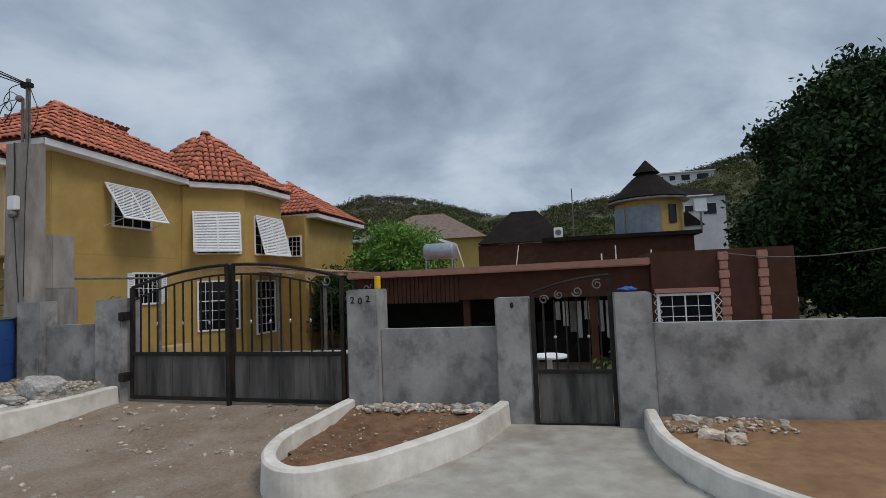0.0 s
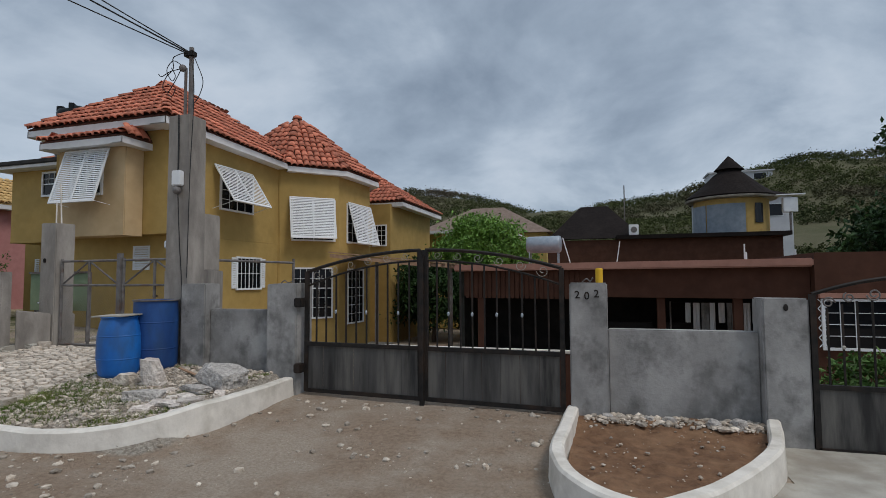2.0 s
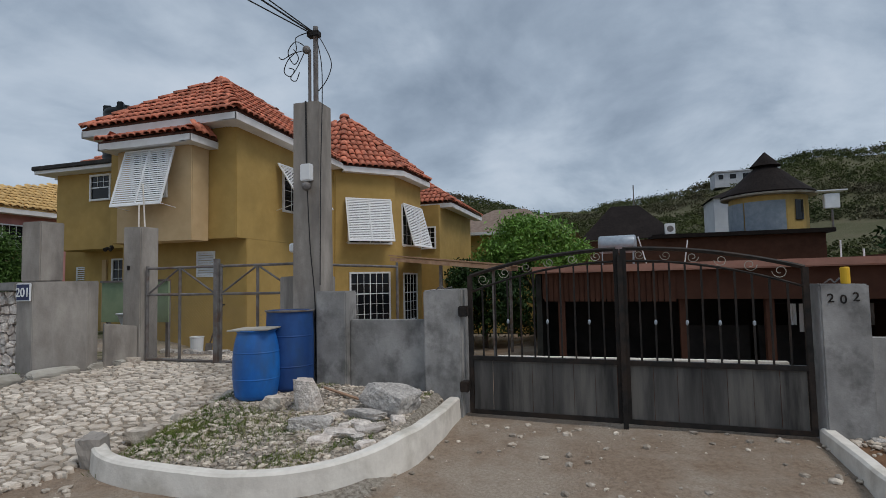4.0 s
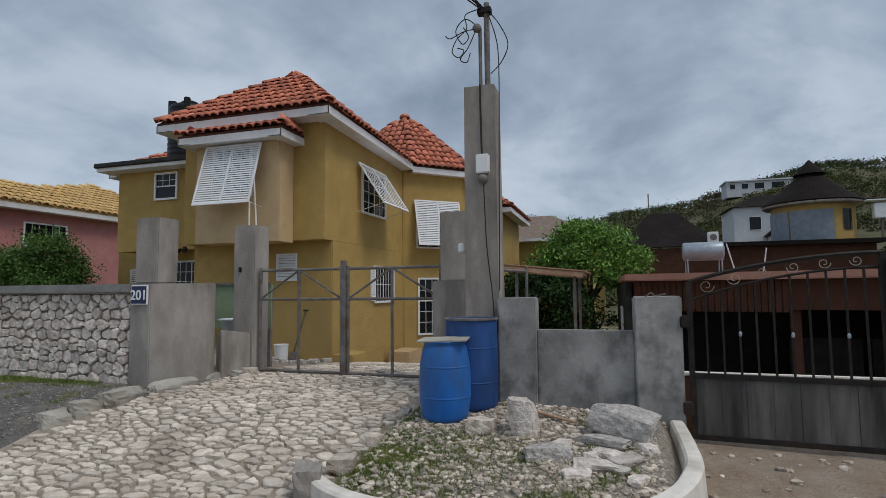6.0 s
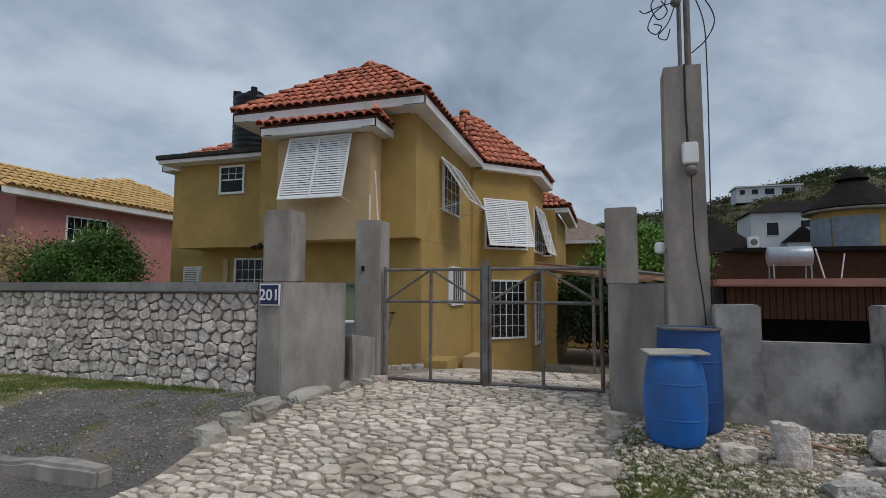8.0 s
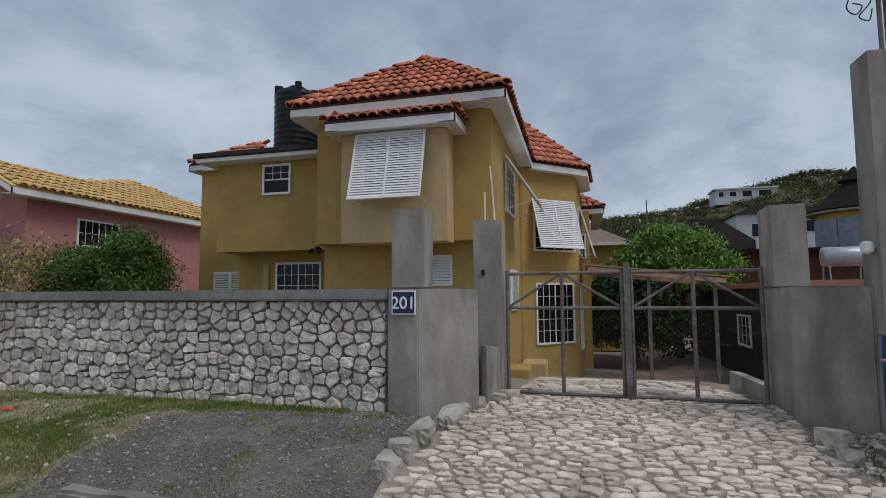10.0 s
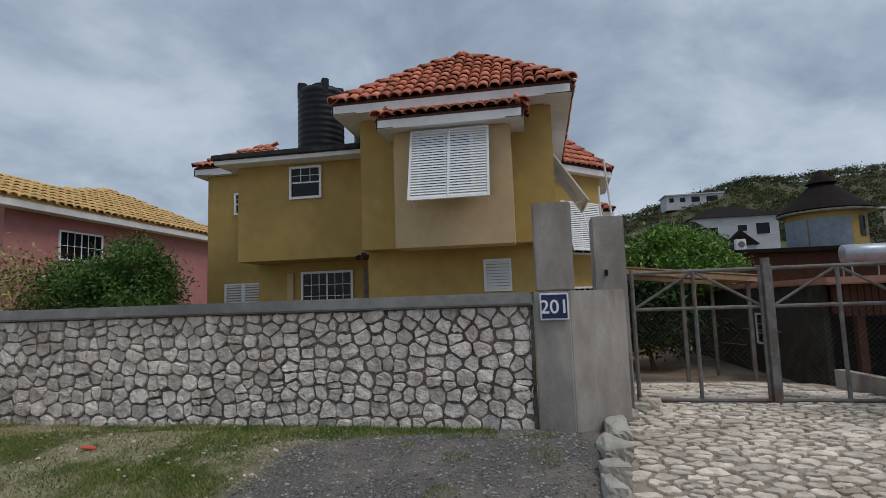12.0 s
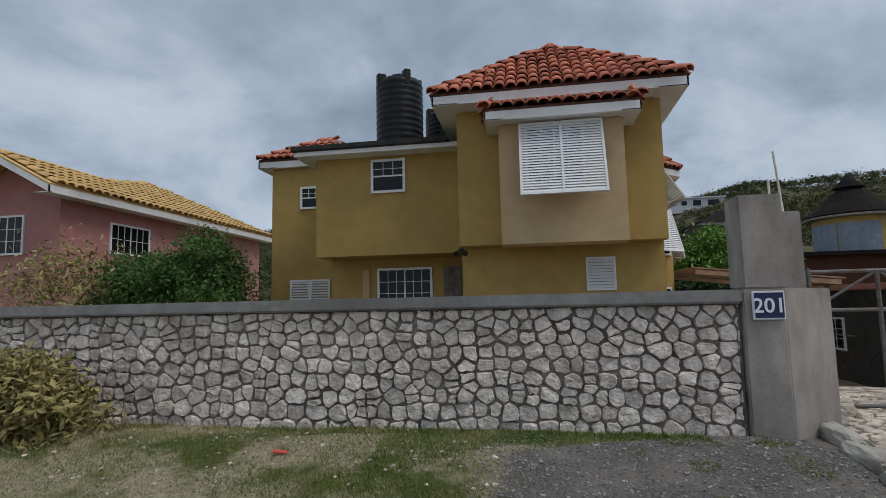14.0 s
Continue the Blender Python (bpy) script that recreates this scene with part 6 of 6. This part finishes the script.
tree((-26.6, 12.0, 0.42), 3, (-26.4, 11.8, 1.9), (2.0, 1.2, 1.4), 60, 42, 0.35, 0.13, M["leaf_dry"], "thin half-bare shrub against the pink wall", "shrub", 13, 0.05, 7, -0.4, "shrub")
tree((-20.9, 5.75, 0.42), 1, (-20.85, 5.7, 0.70), (0.95, 0.55, 0.55), 120, 80, 0.14, 0.10, M["leaf_dry"], "dry yellow-green bush in front of the stone wall", "bush", 14, 0.03, 6, -0.9, "bush")
tree((0.9, 8.4, -0.3), 2, (1.1, 8.6, 0.15), (0.7, 0.6, 0.42), 50, 50, 0.14, 0.11, M["leaf_mid"], "green garden shrub inside the footgate", "shrub", 15, 0.04, 4, -0.8, "shrub")
tree((12.5, 33, -0.8), 5, (12.8, 33, 3.0), (3.4, 2.5, 2.4), 120, 60, 0.5, 0.4, M["leaf_dark"], "dark green tree beside the turret house", "tree", 16, 0.2, 5, -0.7)
tree((18.5, 36, -0.8), 5, (18.8, 36, 2.8), (4, 3, 2.6), 120, 60, 0.55, 0.42, M["leaf_dark"], "dark green tree in a garden down the slope", "tree", 17, 0.2, 5, -0.7)

# woods on the hill: one mass of crowns that nobody could count
rng = np.random.default_rng(21)
spots = []
while len(spots) < 9500:
    y = 62 + 150 * rng.uniform() ** 0.75
    x = rng.uniform(-1.0, 1.15) * y * 0.85
    if noise.noise((x * 0.03, y * 0.03, 7)) < -0.28:
        continue
    if 10 < x < 29 and 70 < y < 104 or 28 < x < 49 and 179 < y < 192:
        continue
    r = rng.uniform(0.6, 1.5) * (0.5 + y / 280)
    spots.append(np.array((x, y, gz(x, y) + r * 0.45)) + rng.normal(size=(34, 3)) * np.array((r, r, r * 0.55)) * 0.62)
woods = new("woods", leaf_mesh("woods", np.concatenate(spots), 0.46, M["leaf_hill"], 22, 0.8, 0.0, 0.45))
tagged(woods, "scrubby green woodland covering the hillside", "woods", kind="stuff")

# grass blades on the verge
rng = np.random.default_rng(31)
pos, hgt = [], []


def grass_density(x, y):
    g = smoothstep(15.2, 15.9, -x + 1.5 * smoothstep(5.5, 6.4, y) + 0.5 * noise.noise((x * 0.8, y * 1.1, 6.0))) * (1.0 - 0.7 * smoothstep(16.4, 18.0, -x + 1.4 * noise.noise((x * 0.6, y * 0.9, 17.0)))) * (0.35 + 0.65 * (noise.noise((x * 0.9, y * 1.2, 3)) > -0.15))
    g = max(g, 0.55 * smoothstep(5.95, 6.3, y) * (-x > 13.2) * (noise.noise((x * 1.9, y, 9)) > 0.08))
    g = max(g, 0.4 * (13.0 < -x < 14.6) * (noise.noise((x * 2.6, y * 2.6, 4)) > 0.26))
    g = max(g, math.exp(-((x + 8.75) ** 2 / 0.22 + (y - 4.8) ** 2 / 0.2)), 0.7 * math.exp(-((x + 8.2) ** 2 / 0.4 + (y - 5.0) ** 2 / 0.12)))
    g = max(g, 0.5 * (6.5 < -x < 9.0) * (4.2 < y < 6.3) * (noise.noise((x * 2.1, y * 2.1, 14)) > 0.22))
    g = max(g, 0.7 * math.exp(-((x + 12.55) ** 2 / 0.02 + (y - 5.3) ** 2 / 0.3)))
    return g


while len(pos) < 80000:
    x, y = rng.uniform(-23, -6.3), rng.uniform(4.0, 6.42)
    if rng.uniform() < grass_density(x, y) and not (-12.8 < x < -9.05 and y > 3):
        pos.append((x, y, gz(x, y) - 0.004))
        hgt.append(0.012 + 0.034 * rng.uniform() ** 2 + (0.03 * rng.uniform() if x > -9.3 or y > 6.2 else 0))
pos, hgt = np.array(pos), np.array(hgt)[:, None]
a = rng.uniform(0, 2 * np.pi, len(pos))
w = np.stack([np.cos(a), np.sin(a), 0 * a], 1) * 0.0045
lean = rng.normal(size=(len(pos), 3)) * hgt * 0.6
lean[:, 2] = hgt[:, 0]
v = np.stack([pos - w, pos + w, pos + lean], 1).reshape(-1, 3)
lawn = new("grass", from_arrays("grass", v, np.arange(len(v)).reshape(-1, 3), M["grass"]))
tagged(lawn, "short patchy grass and weeds on the verge", "grass", kind="stuff")


# ---- pebbles and rubble ----
def pebbles(name, count, place, size, label, seed, material):
    rng = np.random.default_rng(seed)
    ico = bmesh.new()
    bmesh.ops.create_icosphere(ico, subdivisions=1, radius=1)
    base = np.array([p.co[:] for p in ico.verts])
    tri = np.array([[p.index for p in f.verts] for f in ico.faces])
    ico.free()
    vs, fs = [], []
    k = 0
    while k < count:
        p = place(rng)
        if p is None:
            continue
        s = size[0] + (size[1] - size[0]) * rng.uniform() ** 3.5
        sc = s * rng.uniform(0.6, 1.2, 3) * np.array((1, 1, 0.6))
        a = rng.uniform(0, 6.28)
        r = np.array(((math.cos(a), -math.sin(a), 0), (math.sin(a), math.cos(a), 0), (0, 0, 1)))
        vs.append((base * (1 + 0.25 * rng.uniform(-1, 1, (len(base), 1)))) * sc @ r.T + np.array((p[0], p[1], p[2] + s * 0.2)))
        fs.append(tri + k * len(base))
        k += 1
    ob = new(name, from_arrays(name, np.concatenate(vs), np.concatenate(fs), material))
    return tagged(ob, label, "gravel", kind="stuff")


def in_verge(rng):
    x, y = rng.uniform(-9.0, -6.5), rng.uniform(4.15, 6.35)
    if (x + 7.6) ** 2 / 2.2 + (y - 5.6) ** 2 / 2.6 > 1.1 and x > -7.4 and y < 5:
        return None
    return x, y, gz(x, y)


def in_drive(rng):
    x, y = rng.uniform(-6.4, -2.7), 3.3 + 3.0 * rng.uniform()
    near_edge = min(abs(x + 6.4), abs(y - 6.3)) < 0.35 or noise.noise((x * 1.4, y * 1.4, 2)) > 0.12
    return (x, y, gz(x, y)) if near_edge or rng.uniform() < 0.25 else None


def in_front(rng):
    x, y = rng.uniform(-9.4, -6.0), rng.uniform(3.1, 4.1)
    return x, y, gz(x, y)


def in_gravel(rng):
    x, y = rng.uniform(-15.9, -12.9), rng.uniform(4.1, 6.4)
    return (x, y, gz(x, y))


def in_planter(rng):
    x, y = rng.uniform(-2.55, -0.85), rng.uniform(4.3, 6.22)
    if y < 4.3 + 1.25 * max(0, (x + 1.9)):
        return None
    if y < 5.8 and rng.uniform() < 0.6:
        return None
    return x, y, 0.14 + 0.07 * smoothstep(5.4, 6.2, y)


def in_soil(rng):
    x, y = 0.9 + 1.1 * rng.uniform() ** 1.4, 6.08 - 0.55 * rng.uniform()
    return x, y, 0.145


def in_grass(rng):
    x, y = rng.uniform(-22, -15.5), rng.uniform(4.3, 6.4)
    return x, y, gz(x, y)


pebbles("gravel", 9000, in_verge, (0.006, 0.042), "pale limestone rubble and gravel over the verge", 41, M["pebble"])
pebbles("gravel", 420, in_drive, (0.006, 0.05), "scattered pale stones on the dirt driveway", 42, M["pebble"])
pebbles("gravel", 260, in_front, (0.006, 0.05), "loose stones along the whitewashed kerb", 43, M["pebble"])
pebbles("gravel", 7000, in_gravel, (0.004, 0.02), "fine grey gravel scattered on the patch", 44, M["pebble_grey"])
pebbles("gravel", 170, in_planter, (0.006, 0.03), "small pale stones in the planter soil", 45, M["pebble"])
def in_planter_edge(rng):
    x, y = rng.uniform(-2.5, -0.85), 6.24 - 0.35 * rng.uniform() ** 1.6
    return x, y, 0.20


pebbles("gravel", 520, in_planter_edge, (0.01, 0.06), "pale rubble heaped along the low wall", 48, M["pebble"])
pebbles("gravel", 260, in_soil, (0.01, 0.06), "rubble along the foot of the boundary wall", 46, M["pebble"])
pebbles("gravel", 700, in_grass, (0.006, 0.03), "small pale stones in the thin grass", 47, M["pebble"])


# ---- stones, cobbles and roof tiles ----
def clip(poly, px, py, nx_, ny_):
    """The part of a polygon on the side of the point that the normal leaves."""
    out = []
    for k in range(len(poly)):
        a, b = poly[k], poly[(k + 1) % len(poly)]
        da, db = (a[0] - px) * nx_ + (a[1] - py) * ny_, (b[0] - px) * nx_ + (b[1] - py) * ny_
        if da <= 0:
            out.append(a)
        if (da < 0) != (db < 0) and da != db:
            t = da / (da - db)
            out.append((a[0] + (b[0] - a[0]) * t, a[1] + (b[1] - a[1]) * t))
    return out


def scatter(rng, x0, x1, y0, y1, r_of, tries=26000):
    """Points no nearer to one another than a distance that varies from place to place."""
    pts = []
    grid = {}
    for _ in range(tries):
        x, y = rng.uniform(x0, x1), rng.uniform(y0, y1)
        r = r_of(x, y, rng)
        c = (int(x / 0.4), int(y / 0.4))
        if all((x - p[0]) ** 2 + (y - p[1]) ** 2 > (0.5 * (r + p[2])) ** 2 for i in (-1, 0, 1) for j in (-1, 0, 1) for p in grid.get((c[0] + i, c[1] + j), ())):
            pts.append((x, y, r))
            grid.setdefault(c, []).append((x, y, r))
    return pts


def cells(pts, x0, x1, y0, y1):
    out = []
    for x, y, r in pts:
        poly = [(max(x - 0.4, x0), max(y - 0.4, y0)), (min(x + 0.4, x1), max(y - 0.4, y0)), (min(x + 0.4, x1), min(y + 0.4, y1)), (max(x - 0.4, x0), min(y + 0.4, y1))]
        for a, b, q in pts:
            d2 = (a - x) ** 2 + (b - y) ** 2
            if 0 < d2 < 0.64:
                t = 0.5 + 0.18 * (r - q) / (r + q)
                poly = clip(poly, x + (a - x) * t, y + (b - y) * t, a - x, b - y)
                if len(poly) < 3:
                    break
        if len(poly) >= 3:
            out.append(((x, y), poly))
    return out


def stone_mesh(name, centre, poly, gap, depth, rng, material, rounding=0.72):
    """A rough stone over a polygon: x, y in the face, z proud of it."""
    cx, cy = sum(p[0] for p in poly) / len(poly), sum(p[1] for p in poly) / len(poly)
    ring = []
    n = len(poly)
    per = sum(math.dist(poly[k], poly[(k + 1) % n]) for k in range(n))
    m = 11
    step, acc, k, pos_ = per / m, 0.0, 0, []
    for i in range(m):
        target = i * step
        while True:
            L_ = math.dist(poly[k], poly[(k + 1) % n])
            if acc + L_ >= target or k == n - 1:
                t = min((target - acc) / max(L_, 1e-6), 1)
                a, b = poly[k], poly[(k + 1) % n]
                pos_.append((a[0] + (b[0] - a[0]) * t, a[1] + (b[1] - a[1]) * t))
                break
            acc += L_
            k += 1
    vs = []
    wob = [rng.uniform(0.3, 2.2) for _ in pos_]
    mean = sum(math.hypot(x - cx, y - cy) for x, y in pos_) / m
    for f, z, jit in ((1.0, -0.03, 0.0), (0.97, depth * 0.6, 0.09), (rounding, depth, 0.07)):
        for i_, (x, y) in enumerate(pos_):
            dx, dy = x - cx, y - cy
            d = math.hypot(dx, dy) or 1e-6
            keep_ = min(d, 0.8 * d + 0.2 * mean)
            s = max(keep_ - gap * wob[i_], d * 0.45) / d * f * (1 + jit * rng.uniform(-1, 1))
            vs.append((dx * s, dy * s, z * (1 + (0.16 * rng.uniform(-1, 1) if z > 0 else 0))))
    vs.append((0, 0, depth * rng.uniform(0.95, 1.1)))
    fs = []
    for r in range(2):
        for i in range(m):
            fs.append((r * m + i, r * m + (i + 1) % m, (r + 1) * m + (i + 1) % m, (r + 1) * m + i))
    for i in range(m):
        fs.append((2 * m + i, 2 * m + (i + 1) % m, 3 * m))
    return (cx, cy), from_arrays(name, vs, fs, material)


rng = np.random.default_rng(51)
WX0, WX1, WZ0, WZ1 = -22.6, -13.36, 0.30, 1.70
def joined_stones(name, items, material, parent):
    vs, fs = [], []
    for me, m in items:
        k = len(vs)
        vs += [tuple(m @ x.co) for x in me.vertices]
        fs += [tuple(i + k for i in q.vertices) for q in me.polygons]
        bpy.data.meshes.remove(me)
    ob = new(name, from_arrays(name, vs, fs, material))
    ob.parent = parent
    return tagged(ob, kind="stuff")


far_stones = []
courses = []
z = WZ0
while z < WZ1 - 0.03:
    high = min(rng.uniform(0.11, 0.22) + 0.05 * (z < 0.5), WZ1 - z)
    x = WX0 + rng.uniform(0, 0.2)
    while x < WX1:
        wide = rng.uniform(0.09, 0.20) + 0.12 * rng.uniform() ** 2
        dz = 0.05 * noise.noise((x * 0.9, z, 3.0)) + rng.uniform(-0.03, 0.03)
        if high > 0.15 and rng.uniform() < 0.24:
            spots_ = ((0.3, 0.45), (0.78, 0.5)) if rng.uniform() < 0.5 else ((0.25, 0.5), (0.72, 0.5))
        else:
            spots_ = ((0.5, 1.0),)
        for f, k in spots_:
            courses.append((x + wide * rng.uniform(0.4, 0.6), min(max(z + high * f + dz, WZ0 + 0.03), WZ1 - 0.03), (wide + high) * 0.5 * k))
        x += wide
    z += high
for c, poly in cells(courses, WX0, WX1, WZ0, WZ1):
    (cx, cz), me = stone_mesh("stone", c, poly, 0.003 + 0.011 * rng.uniform(), 0.012 + 0.035 * rng.uniform(), rng, M["stone"], 0.88)
    m = Matrix.Translation((cx, 6.462, cz)) @ pose(0, 0, 0, 90 + rng.uniform(-5, 5), rng.uniform(-5, 5), 0)
    if cx > -17.9:
        piece("stone", me, stone_wall, m)
    else:
        far_stones.append((me, m))
joined_stones("stones", far_stones, M["stone_far"], stone_wall)

paving = patch("pavement", [(-12.75, 3.2), (-12.75, 5.5), (-12.2, 7.5), (-12.1, 12.6), (-10.1, 12.4), (-9.8, 10.2), (-9.1, 9.4), (-9.02, 7.0), (-9.1, 5.0), (-9.3, 3.2)], lambda x, y: gz(x, y) + 0.012, mat("cobble_bed", (0.22, 0.185, 0.145), (0.37, 0.32, 0.26), 6, 0.95, 0.6, 50), "rough limestone cobbles set in cement up to the gate", "cobbles", 0.15, 0.008, 3)
CX0, CX1, CY0, CY1 = -12.75, -9.0, 3.3, 7.55
FLAT = 1.8     # the cobbles lie lengthwise across the ramp
stones = [((c[0], c[1] / FLAT), [(x, y / FLAT) for x, y in poly]) for c, poly in cells(scatter(rng, CX0, CX1, CY0 * FLAT, CY1 * FLAT, lambda x, y, g: 0.10 + 0.20 * g.uniform() ** 1.5), CX0, CX1, CY0 * FLAT, CY1 * FLAT)]
far_stones = []
for c, poly in stones:
    if c[0] > -9.05 - 0.12 * max(0, 5.0 - c[1]) or c[0] < -12.7 + 0.16 * max(0, c[1] - 4.8):
        continue
    (cx, cy), me = stone_mesh("cobble", c, poly, 0.007 + 0.013 * rng.uniform(), 0.02, rng, M["cobble"], 0.86)
    e = 0.2
    sl = math.degrees(math.atan2(gz(cx, cy + e) - gz(cx, cy - e), 2 * e))
    m = Matrix.Translation((cx, cy, gz(cx, cy) + 0.014 + 0.01 * rng.uniform())) @ pose(0, 0, 0, sl + rng.uniform(-3, 3), rng.uniform(-3, 3))
    if cy < 5.6:
        piece("cobble", me, paving, m)
    else:
        far_stones.append((me, m))
for c, poly in cells(scatter(rng, -12.05, -9.0, 7.75, 11.6, lambda x, y, g: 0.2 + 0.1 * g.uniform(), 14000), -12.05, -9.0, 7.75, 11.6):
    if c[0] > -9.1 - 0.28 * max(0, c[1] - 9.2):
        continue
    (cx, cy), me = stone_mesh("cobble_source", c, poly, 0.02, 0.022, rng, M["cobble"], 0.8)
    far_stones.append((me, Matrix.Translation((cx, cy, gz(cx, cy) + 0.02)) @ pose(0, 0, 0, -5)))
joined_stones("cobbles", far_stones, M["cobble_far"], paving)

# terracotta tiles: single pieces on the street side, joined ones behind
for k, q in enumerate(planes):
    places = tile_places(q)
    if k in (0, 11):
        for m in places:
            piece("tile", tile_me, roofs[k], m)
    elif k == 1:
        for m in places[:120]:
            piece("tile", tile_me, roofs[k], m)
        joined("tiles", tile_me, places[120:], M["tile_joined"], roofs[k])
    elif places:
        joined("tiles", tile_me, places, M["tile_joined"], roofs[k])
ridge_me = tile_mesh("ridge_tile", 0.27, 0.36, M["tile"])
hips = [(A_FL, A_APEX), (A_FR, A_APEX), (A_VAL, A_APEX), (B[1], B_APEX), (B[2], B_APEX), (B[0], B_APEX), (B[7], B_APEX), (C_E[1], C_TOP), (D[0], (-20.95, 15.2, 6.62)), (D[1], (-20.95, 15.2, 6.62)), (O_FR, (-13.62, UP_Y, 5.62)), (O_FL, (-15.8, UP_Y, 5.62))]
for a, b in hips:
    for m in ridge_places(a, b):
        piece("ridge_tile", ridge_me, house, m)
for a in (A_APEX, B_APEX):
    bm = bmesh.new()
    lathe(bm, [(0.20, -0.08), (0.17, 0.03), (0.10, 0.075), (0.02, 0.09)], 14, a)
    part("apex_cap", bm, M["tile"], house, smooth=True)
ochre_me = tile_mesh("ochre_tile", 0.30, 0.36, M["ochre_tile"], 4)
joined("tiles", ochre_me, tile_places(pink_planes[0], 0.30, 0.36), mat("ochre_tile_far", (0.54, 0.35, 0.13), (0.64, 0.44, 0.20), 7, 0.8, 0.15, 60, rnd=0.15, island=True), pink)
